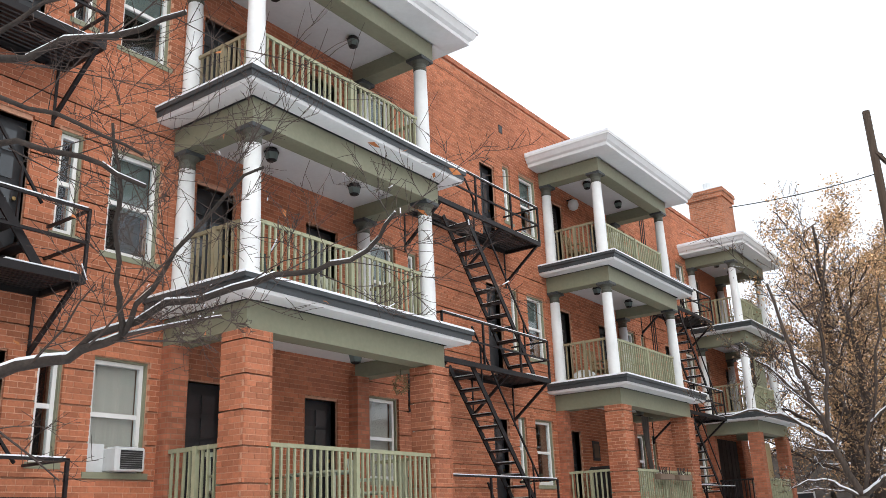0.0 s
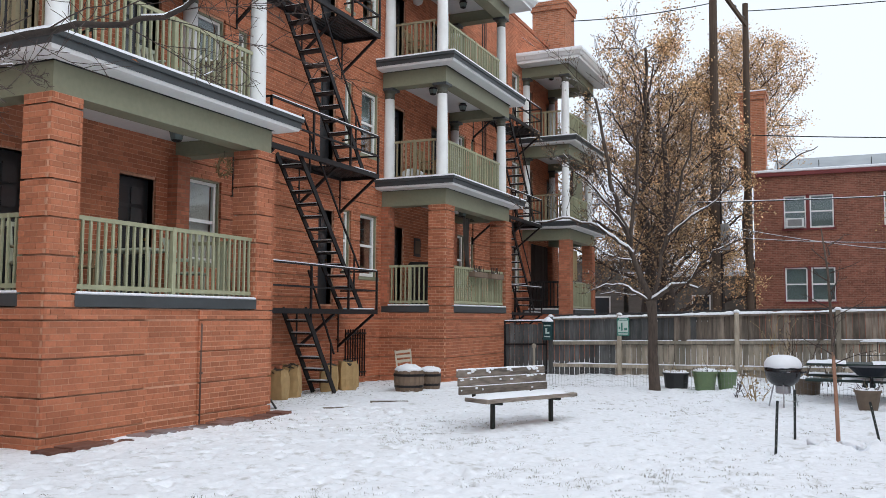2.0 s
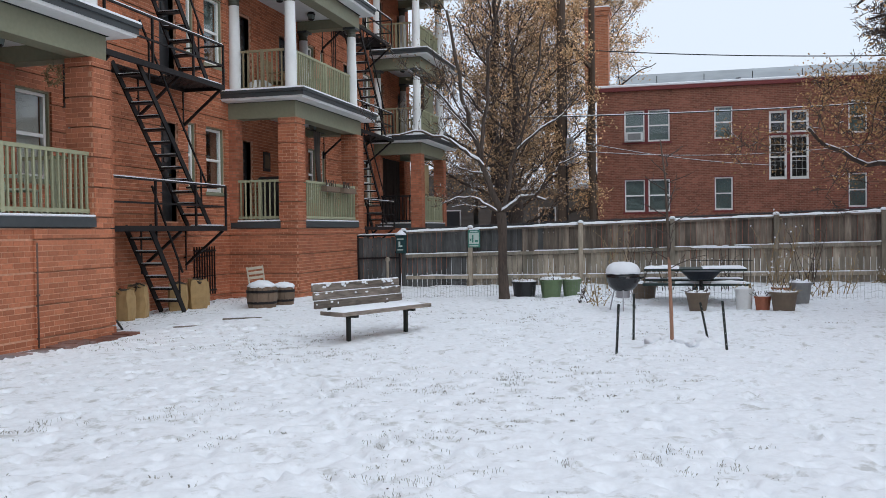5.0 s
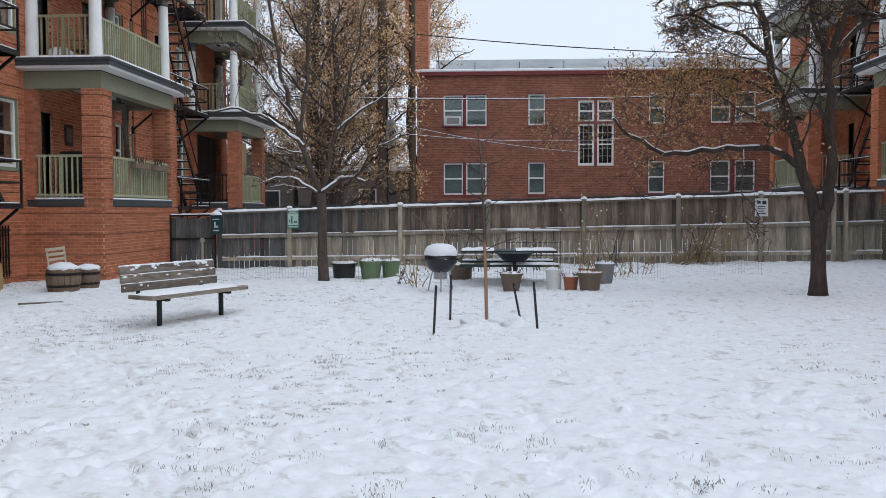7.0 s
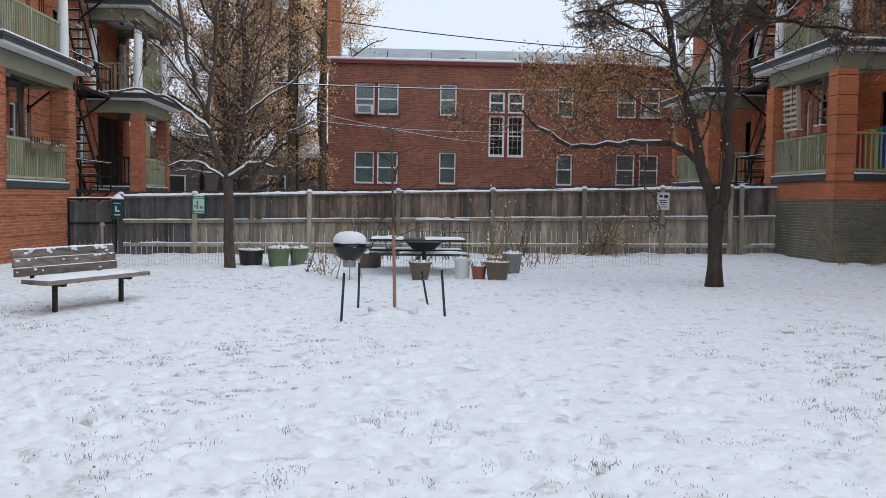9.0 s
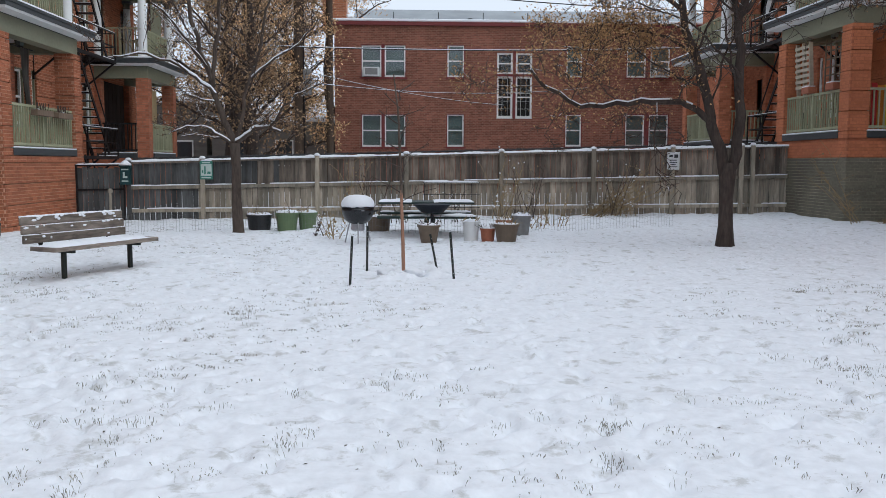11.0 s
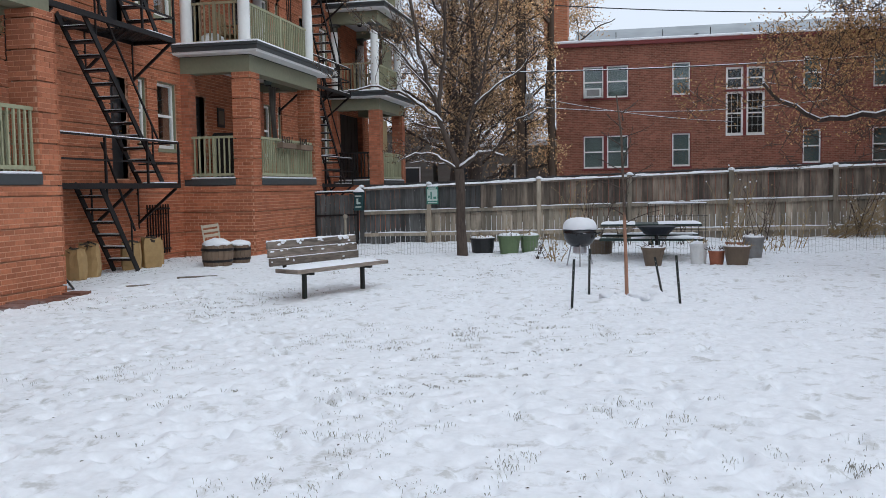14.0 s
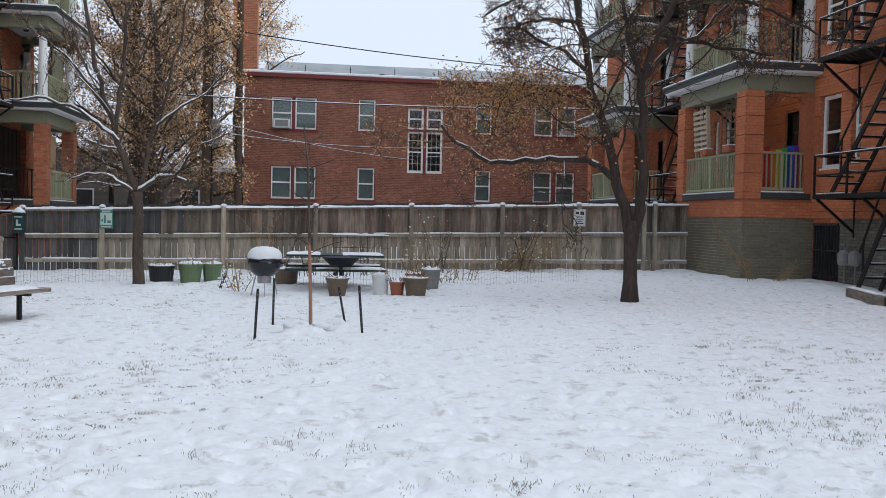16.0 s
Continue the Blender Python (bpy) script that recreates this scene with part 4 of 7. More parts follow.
def small_tree():
    c = Crown(11, 0.7, 0.95)
    x, y = -3.57, 18.37
    g = ground_z(x, y)
    trunk = [(x, y, g - 0.2), (x + 0.0, y, g + 0.05), (x - 0.03, y, g + 0.7), (x - 0.02, y, g + 1.35), (x - 0.05, y, g + 1.85)]
    tube(c.limbs, trunk, [0.155, 0.123, 0.10, 0.096, 0.112], 12)
    f = Vector(trunk[-1])
    mains = [
        ([f, (x - 0.16, y - 0.05, 2.25), (x - 0.36, y - 0.05, 2.75), (x - 0.5, y - 0.05, 3.3), (x - 0.72, y - 0.1, 4.1), (x - 0.95, y - 0.2, 5.2), (x - 1.15, y - 0.2, 6.3)], 0.072, 1.0),
        ([(x - 0.45, y - 0.05, 3.1), (x - 0.42, y, 3.9), (x - 0.3, y, 5.0), (x - 0.12, y + 0.1, 6.2), (x + 0.05, y + 0.1, 7.0)], 0.045, 0.35),
        ([f, (x + 0.12, y, 2.5), (x + 0.2, y + 0.1, 3.1), (x + 0.5, y + 0.2, 4.0), (x + 0.75, y + 0.2, 5.0), (x + 0.9, y + 0.2, 6.0)], 0.045, 0.3),
        ([f, (x + 0.2, y - 0.1, 2.12), (x + 0.42, y - 0.1, 2.28), (x + 0.68, y - 0.1, 2.3), (x + 0.92, y - 0.1, 2.2)], 0.055, 1.0),
        ([(x + 0.7, y - 0.1, 2.3), (x + 0.92, y - 0.2, 2.6), (x + 1.25, y - 0.3, 2.95), (x + 1.7, y - 0.3, 3.15)], 0.028, 0.9),
        ([f, (x - 0.3, y - 0.1, 2.1), (x - 0.6, y - 0.1, 2.28), (x - 0.95, y - 0.2, 2.3), (x - 1.3, y - 0.2, 2.18)], 0.032, 1.0),
        ([f, (x - 0.35, y + 0.1, 2.08), (x - 0.75, y + 0.1, 2.12), (x - 1.15, y + 0.1, 2.1)], 0.025, 1.0),
        ([(x - 0.42, y - 0.05, 2.95), (x - 0.8, y - 0.1, 3.3), (x - 1.3, y - 0.1, 3.62), (x - 1.9, y - 0.2, 3.75), (x - 2.4, y - 0.2, 3.68)], 0.04, 1.0),
        ([(x - 0.55, y - 0.05, 3.5), (x - 0.95, y - 0.1, 4.05), (x - 1.4, y - 0.1, 4.6), (x - 1.9, y - 0.2, 5.0)], 0.035, 0.9),
        ([(x - 0.38, y - 0.05, 2.8), (x - 0.7, y - 0.1, 2.85), (x - 1.1, y - 0.1, 2.95)], 0.022, 0.9),
        ([(x + 0.3, y + 0.1, 3.3), (x + 0.8, y, 3.7), (x + 1.3, y, 4.0), (x + 1.7, y, 4.5)], 0.03, 0.7),
    ]
    for pts, r, sn in mains:
        c.limb(pts, r, r * 0.4, 8, sn)
        c.grow(pts, r * 0.55, 3, 0.75, 6, 0.48, 0.22, sn * 0.45, 0.0048)
    lv = c.leaves(0.026, 2, 0.08, 0.6)
    return c.finish("tree", "small bare tree with snow along its limbs", "tree", (x, y, g), BARK_MID, LEAF_BROWN, lv)


def forked_tree():
    c = Crown(5, 0.8, 0.62)
    x, y = 5.35, 14.68
    g = ground_z(x, y)
    tube(c.limbs, [(x, y, g - 0.2), (x, y, g + 0.04), (x + 0.0, y, g + 0.35), (x - 0.01, y, g + 0.8), (x + 0.0, y, g + 1.15), (x + 0.03, y, g + 1.4)], [0.22, 0.16, 0.125, 0.115, 0.135, 0.11], 14)
    f = Vector((x - 0.02, y, g + 1.1))
    left = [f, (x - 0.2, y + 0.05, 2.0), (x - 0.33, y + 0.1, 2.6), (x - 0.55, y + 0.2, 3.4), (x - 0.75, y + 0.25, 4.1), (x - 0.95, y + 0.3, 5.0), (x - 1.15, y + 0.3, 6.2)]
    right = [f, (x + 0.13, y - 0.05, 1.75), (x + 0.18, y - 0.05, 2.4), (x + 0.12, y - 0.05, 3.2), (x + 0.08, y - 0.05, 4.0), (x + 0.3, y - 0.1, 4.8), (x + 0.7, y - 0.15, 5.6), (x + 1.3, y - 0.2, 6.3)]
    bough = [(x - 0.3, y + 0.1, 2.3), (x - 0.52, y + 0.15, 2.5), (x - 0.75, y + 0.2, 2.62), (x - 1.25, y + 0.3, 2.62), (x - 1.8, y + 0.45, 2.62), (x - 2.4, y + 0.6, 2.55), (x - 3.0, y + 0.75, 2.9), (x - 3.25, y + 0.8, 3.2)]
    mains = [
        (left, 0.10, 0.1, 1), (right, 0.10, 0.1, 1), (bough, 0.06, 0.85, 1),
        ([left[5], (x - 1.4, y + 0.35, 5.05), (x - 1.8, y + 0.4, 5.0), (x - 2.2, y + 0.5, 4.75)], 0.035, 0.2, 1),
        ([left[4], (x - 1.15, y + 0.35, 4.5), (x - 1.55, y + 0.4, 4.65), (x - 1.95, y + 0.5, 4.9), (x - 2.4, y + 0.5, 4.85)], 0.04, 0.3, 1),
        ([left[3], (x - 1.0, y + 0.25, 3.7), (x - 1.6, y + 0.3, 3.8), (x - 2.2, y + 0.4, 3.6)], 0.03, 0.4, 1),
        ([left[2], (x - 0.55, y, 2.9), (x - 0.65, y - 0.1, 3.3), (x - 0.6, y - 0.2, 3.8)], 0.022, 0.3, 0),
        ([right[4], (x - 0.1, y - 0.1, 4.4), (x - 0.22, y - 0.1, 4.75), (x - 0.3, y - 0.1, 5.3)], 0.05, 1.0, 1),
        ([right[4], (x + 0.5, y - 0.1, 4.5), (x + 1.0, y - 0.2, 4.75), (x + 1.5, y - 0.2, 5.3)], 0.05, 0.9, 1),
        ([right[5], (x + 0.9, y, 4.7), (x + 1.7, y - 0.1, 4.6), (x + 2.4, y - 0.2, 4.5)], 0.04, 0.3, 1),
        ([right[6], (x + 1.6, y, 5.6), (x + 2.4, y - 0.1, 5.3), (x + 3.2, y - 0.2, 4.9)], 0.04, 0.3, 1),
        ([left[5], (x - 0.9, y + 0.8, 5.6), (x - 1.3, y + 1.1, 5.8), (x - 1.8, y + 1.3, 5.65), (x - 2.4, y + 1.4, 5.3)], 0.04, 0.2, 1),
    ]
    for pts, r, sn, more in mains:
        c.limb(pts, r, r * 0.45, 10, sn)
        c.grow(pts, r * 0.5, 3, 0.95, 9 if more else 4, 0.46, -0.04, max(0.22, sn * 0.3), 0.0055, first=0.3)
    brown = c.leaves(0.024, 9, 0.14, 0.9, lambda t: t.x < x - 0.75 and 2.35 < t.z < 4.2)
    few = c.leaves(0.03, 1, 0.05, 0.3, lambda t: t.z >= 4.0)
    n = len(brown[0])
    lv = (brown[0] + few[0], brown[1] + [tuple(i + n for i in f_) for f_ in few[1]])
    return c.finish("tree", "forked bare tree with brown leaves on one snowy bough", "tree", (x, y, g), BARK, LEAF_BOUGH, lv)


def branch_tree():
    c = Crown(23, 0.85, 0.6)
    x, y = -7.2, 1.5
    g = ground_z(x, y)
    tube(c.limbs, [(x, y, g - 0.2), (x, y, g + 0.1), (x + 0.05, y, 1.5), (x + 0.1, y + 0.1, 2.6), (x, y + 0.1, 4.5), (x - 0.1, y, 6.5)], [0.26, 0.2, 0.17, 0.16, 0.1, 0.04], 12)
    main = [(x + 0.08, y + 0.1, 2.3), (-6.3, 2.05, 2.62), (-5.41, 2.61, 2.73), (-5.05, 2.85, 2.80), (-4.74, 3.01, 2.92)]
    boughs = [
        (main, 0.055, 0.75),
        ([main[-1], (-4.6, 3.1, 2.95), (-4.4, 3.22, 2.985), (-4.22, 3.36, 3.02)], 0.017, 1.0),
        ([main[-2], (-4.5, 3.15, 3.12), (-4.0, 3.45, 3.22), (-3.68, 3.65, 3.27), (-3.39, 3.81, 3.38), (-3.2, 3.86, 3.6)], 0.026, 0.75),
        ([main[-1], (-4.7, 2.95, 3.15), (-4.64, 2.85, 3.51), (-4.62, 2.85, 3.8), (-4.7, 2.8, 4.3)], 0.022, 0.2),
        ([main[-1], (-4.6, 3.0, 3.1), (-4.36, 3.09, 3.42), (-4.1, 3.2, 3.7), (-3.8, 3.3, 3.9)], 0.02, 0.3),
        ([(x, y + 0.1, 3.9), (-6.0, 1.7, 4.5), (-5.2, 2.1, 4.66), (-4.4, 2.56, 4.72), (-4.0, 2.8, 4.85)], 0.035, 0.7),
        ([(-5.6, 1.9, 4.58), (-4.9, 2.2, 4.3), (-4.5, 2.5, 4.1), (-4.2, 2.7, 3.9)], 0.02, 0.3),
        ([(-5.2, 2.1, 4.66), (-4.8, 2.3, 5.0), (-4.3, 2.6, 5.2)], 0.02, 0.2),
        ([(x, y + 0.1, 3.3), (-6.2, 1.9, 3.9), (-5.3, 2.3, 4.15), (-4.7, 2.6, 4.0), (-4.3, 2.8, 3.75)], 0.03, 0.4),
    ]
    for k, (pts, r, sn) in enumerate(boughs):
        c.limb(pts, r, r * 0.45, 8, sn)
        c.grow(pts, r * 0.45, 3, 0.75, 7 if k < 5 else 5, 0.5, 0.1, sn * 0.15, 0.0022, first=0.3)
    lv = c.leaves(0.04, 1, 0.03, 0.012)
    return c.finish("tree", "bare tree with snowy branches and a few orange leaves", "tree", (x, y, g), BARK_DARK, LEAF_ORANGE, lv)


def golden_tree(x, y, h, seed, spread, n, material, count, low=0.18):
    c = Crown(seed)
    rng = c.rng
    g = ground_z(x, y)
    trunk = [(x, y, g - 0.3), (x, y, g + 0.3), (x + 0.1, y, h * 0.25), (x - 0.1, y, h * 0.5), (x + 0.1, y, h * 0.72), (x, y, h * 0.95)]
    c.limb([Vector(p) for p in trunk], 0.34, 0.05, 10)
    for k in range(n):
        u = low + (0.93 - low) * k / n
        a = k * 2.4 + rng.uniform(-0.4, 0.4)
        z = h * u
        reach = spread * (0.55 + 0.5 * math.sin(math.pi * min(1, u + 0.12))) * rng.uniform(0.75, 1.1)
        d = Vector((math.cos(a), math.sin(a), 0.55 + 0.5 * u))
        pts = crook(rng, (x, y, z), d, reach, 0.16, 5, 0.05)
        c.limb(pts, 0.10 * (1.1 - u), 0.02, 6)
        c.grow(pts, 0.06, 3, 0.9, 4, 0.5, 0.1, 0.0, 0.009)
    lv = c.leaves(0.055, count * 5, 0.22, 0.72)
    return c.finish("tree", "tall tree holding dry golden brown leaves", "tree", (x, y, g), BARK, material, lv, "tall trees along the alley")


small_tree()
forked_tree()
branch_tree()
golden_tree(-6.9, 34.5, 13.0, 3, 3.9, 22, LEAF_GOLD, 5)
golden_tree(-4.2, 47.0, 15.8, 8, 4.3, 26, LEAF_GOLD, 6, 0.52)
golden_tree(-4.6, 36.5, 11.5, 9, 2.2, 16, LEAF_GOLD, 4)
golden_tree(-7.2, 39.0, 12.5, 14, 3.6, 18, LEAF_BROWN, 4)
golden_tree(-5.4, 30.0, 8.5, 21, 1.9, 14, LEAF_BROWN, 2)


# ---- sapling, stakes ----
def sapling():
    c = Crown(31)
    x, y = -0.08, 11.56
    g = ground_z(x, y)
    pts = [(x, y, g - 0.15), (x - 0.01, y, g + 0.4), (x - 0.03, y, g + 1.0), (x - 0.05, y, g + 1.6), (x - 0.07, y, g + 2.1), (x - 0.13, y, g + 2.6)]
    tube(c.limbs, pts, [0.022, 0.021, 0.019, 0.017, 0.014, 0.008], 8)
    for k in range(14):
        z = g + 0.95 + k * 0.11
        a = k * 2.5
        q = crook(c.rng, (x - 0.03 - 0.02 * k / 14, y, z), (math.cos(a), math.sin(a), 0.5), 0.5 - 0.015 * k, 0.15, 4, 0.1)
        c.limb(q, 0.009, 0.004, 4)
        c.grow(q, 0.006, 1, 0.7, 3, 0.4, 0.1, 0, 0.0035)
    ob = c.finish("sapling", "young bare sapling with a brown wrapped stem", "tree", (x, y, g), BARK_PALE)
    part("stem_wrap", tube(bmesh.new(), [(x, y, g - 0.1), (x - 0.01, y, g + 0.4), (x - 0.03, y, g + 1.0), (x - 0.034, y, g + 1.1)], [0.025, 0.023, 0.0195, 0.018], 10), WRAP, ob)
    fix(ob)


WRAP = mat("reddish_stem_wrap", (0.33, 0.18, 0.12), rough=0.8, vary=0.2)
STAKE = mat("dark_steel_stake", (0.02, 0.024, 0.022), rough=0.6, metal=0.2, vary=0.3)
sapling()
for (bx_, by_), (tx_, ty_, tz_) in (((-0.72, 10.57), (-0.69, 10.57, 0.69)), ((-0.58, 11.88), (-0.57, 11.88, 0.72)), ((0.38, 12.02), (0.28, 12.02, 0.60)), ((0.55, 10.82), (0.50, 10.82, 0.72))):
    zg_ = ground_z(bx_, by_)
    o_ = thing("stake", "dark steel garden stake standing in the snow", "stake", "stakes round the sapling", at=(bx_, by_, zg_))
    dx_, dy_ = tx_ - bx_, ty_ - by_
    bm_ = beam(bmesh.new(), (-dx_ * 0.3, -dy_ * 0.3, -0.2), (dx_, dy_, tz_ - zg_), 0.027, 0.010)
    beam(bm_, (-dx_ * 0.3, -dy_ * 0.3 - 0.012, -0.2), (dx_, dy_ - 0.012, tz_ - zg_), 0.012, 0.03)
    part("shaft", bm_, STAKE, o_)
    for k_ in range(8):
        f_ = 0.14 + 0.105 * k_
        part("stud", cube(dx_ * f_ - 0.003, dx_ * f_ + 0.003, dy_ * f_ - 0.032, dy_ * f_ - 0.027, (tz_ - zg_) * f_, (tz_ - zg_) * f_ + 0.006), WHITE_FRAME, o_)


def snow_clod(x, y, r, seed):
    ob = thing("snow_clod", "lump of turned snow at the foot of the sapling", "snow", "snow lumps round the sapling", at=(x, y, ground_z(x, y) + 0.06))
    bm = bmesh.new()
    bmesh.ops.create_icosphere(bm, subdivisions=3, radius=1)
    for v in bm.verts:
        q = 1 + 0.45 * noise.noise((v.co.x * 1.6 + seed, v.co.y * 1.6, v.co.z * 1.6)) + 0.2 * noise.noise((v.co.x * 4, v.co.y * 4 + seed, v.co.z * 4))
        v.co = Vector((v.co.x * r * q, v.co.y * r * 0.8 * q, v.co.z * r * 0.62 * q))
    part("lump", bm, SNOW, ob, smooth=True)


for k_, (x_, y_, r_) in enumerate(((-0.3, 11.2, 0.11), (-0.14, 11.05, 0.08), (0.03, 11.15, 0.10), (0.3, 11.3, 0.09), (0.42, 11.2, 0.07), (-0.2, 11.35, 0.07), (0.16, 11.0, 0.05))):
    snow_clod(x_, y_, r_, k_ * 3.7)


# ---- bench ----
def bench():
    a, b = Vector((-4.54, 11.58, 0)), Vector((-4.05, 12.69, 0))
    mid = (a + b) / 2 - (b - a).normalized() * 0.09
    g = ground_z(mid.x, mid.y)
    u = (b - a).normalized()
    ob = thing("bench", "weathered grey wooden bench with snow on its seat", "bench", at=(mid.x, mid.y, g))
    ob.rotation_euler = (0, 0, math.atan2(u.y, u.x))
    L = 0.95
    rng = random.Random(21)
    for k in range(2):
        y = -0.24 + k * 0.24
        part("seat_plank", cube(-L + 0.03 * k, L - 0.02 * k, y - 0.115, y + 0.115, 0.37, 0.425, 0.006), BENCH_WOOD, ob)
    for k in range(3):
        z = 0.45 + k * 0.117
        y = 0.22 + k * 0.035
        bm = cube(-L * (0.97 - 0.012 * k), L * (0.95 + 0.01 * k), y - 0.022, y + 0.022, z, z + 0.108, 0.006)
        bk = part("back_plank", bm, BENCH_WOOD, ob)
        # snow lying along the edge, in lengths, and stuck on the face in lumps
        sb = bmesh.new()
        pts = [(-L * 0.95 + L * 1.9 * i / 30, y - 0.002, z + 0.108) for i in range(31)]
        tube(sb, pts, [max(0.003, (0.017 if k == 2 else 0.008) * (1 + 0.8 * noise.noise((i * 0.6, k * 3.1, 4)))) for i in range(31)], 8)
        for i in range((4, 9, 26)[k]):
            xs = rng.uniform(-0.95, 0.95) * L if k < 2 else rng.choice((-0.62, -0.3, 0.18, 0.62, 0.72)) * L + rng.gauss(0, 0.06)
            m_ = Matrix.Translation((xs, y - 0.021, z + 0.108 - abs(rng.gauss(0, (0.05, 0.018, 0.03)[k])))) @ Matrix.Diagonal((rng.uniform(0.014, 0.045), rng.uniform(0.006, 0.012), rng.uniform(0.008, 0.02), 1))
            bmesh.ops.create_icosphere(sb, subdivisions=2, radius=1, matrix=m_)
        part("snow_patch", sb, SNOW, bk, smooth=True)
    for sx in (-1, 1):
        leg = part("leg", cube(sx * 0.607 - 0.026, sx * 0.607 + 0.026, -0.155, -0.10, -0.25, 0.369, 0.004), STAKE, ob)
        part("bracket", cube(sx * 0.607 - 0.03, sx * 0.607 + 0.03, -0.3, 0.3, 0.33, 0.368), STAKE, leg)
        part("back_post", beam(bmesh.new(), (sx * 0.607, 0.235, 0.33), (sx * 0.607, 0.325, 0.78), 0.05, 0.03), STAKE, leg)
    bm = bmesh.new()
    n, m = 40, 8
    vs = {}
    for i in range(n + 1):
        for j in range(m + 1):
            x = -L * 0.96 + 2 * L * 0.92 * i / n
            y = -0.345 + 0.03 * noise.noise((x * 6, 1.5, 8)) + 0.44 * j / m
            e = min(i, n - i, 4) / 4 * min(j, m - j, 2) / 2
            vs[i, j] = bm.verts.new((x, y, 0.427 + 0.034 * min(1, e * 1.5) * (1 + 0.7 * noise.noise((x * 4, y * 6, 2))) + 0.012 * e * noise.noise((x * 17, y * 17, 5))))
    for i in range(n):
        for j in range(m):
            bm.faces.new((vs[i, j], vs[i + 1, j], vs[i + 1, j + 1], vs[i, j + 1]))
    part("snow_cover", bm, SNOW, ob, smooth=True)
    return ob


bench()


# ---- kettle grill ----
ENAMEL = mat("black_enamel", (0.012, 0.013, 0.016), rough=0.25, vary=0.15, spec=0.5)
STEEL = mat("dull_steel", (0.4, 0.4, 0.42), rough=0.4, metal=0.9, vary=0.15)
def kettle_grill():
    x, y = -0.93, 15.7
    g = ground_z(x, y)
    ob = thing("kettle_grill", "black kettle grill under a thick cap of snow", "grill", at=(x, y, g))
    bowl = [(0.06, 0.35), (0.16, 0.375), (0.235, 0.44), (0.278, 0.53), (0.29, 0.60), (0.29, 0.655)]
    part("bowl", lathe(bowl, (0, 0, 0), 28), ENAMEL, ob, smooth=True)
    part("lid", lathe([(0.294, 0.656), (0.292, 0.67), (0.27, 0.71), (0.22, 0.77), (0.05, 0.80)], (0, 0, 0), 28), ENAMEL, ob, smooth=True)
    cap = lathe([(0.293, 0.672), (0.30, 0.695), (0.295, 0.735), (0.275, 0.78), (0.235, 0.83), (0.16, 0.865), (0.05, 0.878)], (0, 0, 0), 36)
    for v in cap.verts:
        q = noise.noise((v.co.x * 7, v.co.y * 7, v.co.z * 7)) + 0.5 * noise.noise((v.co.x * 19, v.co.y * 19, 3.0))
        v.co.z += 0.022 * q * (0.9 if v.co.z < 0.68 else 0.6)
    part("snow_cap", cap, SNOW, ob, "thick cap of snow", smooth=True)
    part("ash_catcher", lathe([(0.10, 0.24), (0.12, 0.25), (0.12, 0.36), (0.11, 0.37)], (0, 0, 0), 20), STEEL, ob)
    for k in range(3):
        a = 0.6 + k * 2.094
        leg = part("leg", tube(bmesh.new(), [(0.16 * math.cos(a), 0.16 * math.sin(a), 0.42), (0.27 * math.cos(a), 0.27 * math.sin(a), -0.02)], [0.012, 0.012], 8), STEEL, ob)
    part("handle", tube(bmesh.new(), [(0.29, 0, 0.58), (0.36, 0.02, 0.6), (0.36, 0.12, 0.6), (0.27, 0.12, 0.58)], [0.012] * 4, 8), ENAMEL, ob)
    part("vent", lathe([(0.03, 0), (0.03, 0.012)], (0.1, -0.27, 0.6), 10), STEEL, ob)


kettle_grill()


# ---- picnic table ----
DARK_GREEN = mat("dark_green_paint", (0.018, 0.035, 0.032), rough=0.5, vary=0.2)
BOWL_BLUE = mat("dark_blue_enamel", (0.010, 0.013, 0.02), rough=0.6, vary=0.25, spec=0.25)
def picnic_table():
    x, y = 0.32, 17.6
    g = ground_z(x, y)
    ob = thing("picnic_table", "dark green picnic table and benches topped with snow", "table", at=(x, y, g))
    for k in range(4):
        yy = -0.36 + 0.24 * k
        pl = part("top_plank", cube(-0.94, 0.94, yy - 0.11, yy + 0.11, 0.62, 0.66, 0.004), DARK_GREEN, ob)
    part("snow_cover", snow_ridge(bmesh.new(), (-0.93, 0, 0.66), (0.93, 0, 0.66), 0.92, 0.035, 2), SNOW, ob, smooth=True)
    for yy in (-0.72, 0.72):
        part("bench_plank", cube(-0.95, 0.95, yy - 0.13, yy + 0.13, 0.36, 0.405, 0.004), DARK_GREEN, ob)
        part("snow_cover", snow_ridge(bmesh.new(), (-0.94, yy, 0.405), (0.94, yy, 0.405), 0.25, 0.032, 6 + yy), SNOW, ob, smooth=True)
    for sx in (0.02, 0.14):
        part("leg", beam(bmesh.new(), (sx, 0, 0.62), (sx, 0, -0.03), 0.08, 0.08), DARK_GREEN, ob)
        part("cross_beam", beam(bmesh.new(), (sx, -0.8, 0.33), (sx, 0.8, 0.33), 0.05, 0.06), DARK_GREEN, ob)
    # a black fire bowl set below the middle of the top
    fb = thing("fire_bowl", "black metal bowl standing by the picnic table", "bowl", at=(x + 0.1, y - 0.95, g))
    part("bowl", lathe([(0.19, 0.49), (0.22, 0.5), (0.345, 0.625), (0.355, 0.64), (0.335, 0.645)], (0, 0, 0), 28), BOWL_BLUE, fb)
    part("stem", lathe([(0.13, -0.02), (0.04, 0.02), (0.03, 0.49)], (0, 0, 0), 14), ENAMEL, fb)


picnic_table()


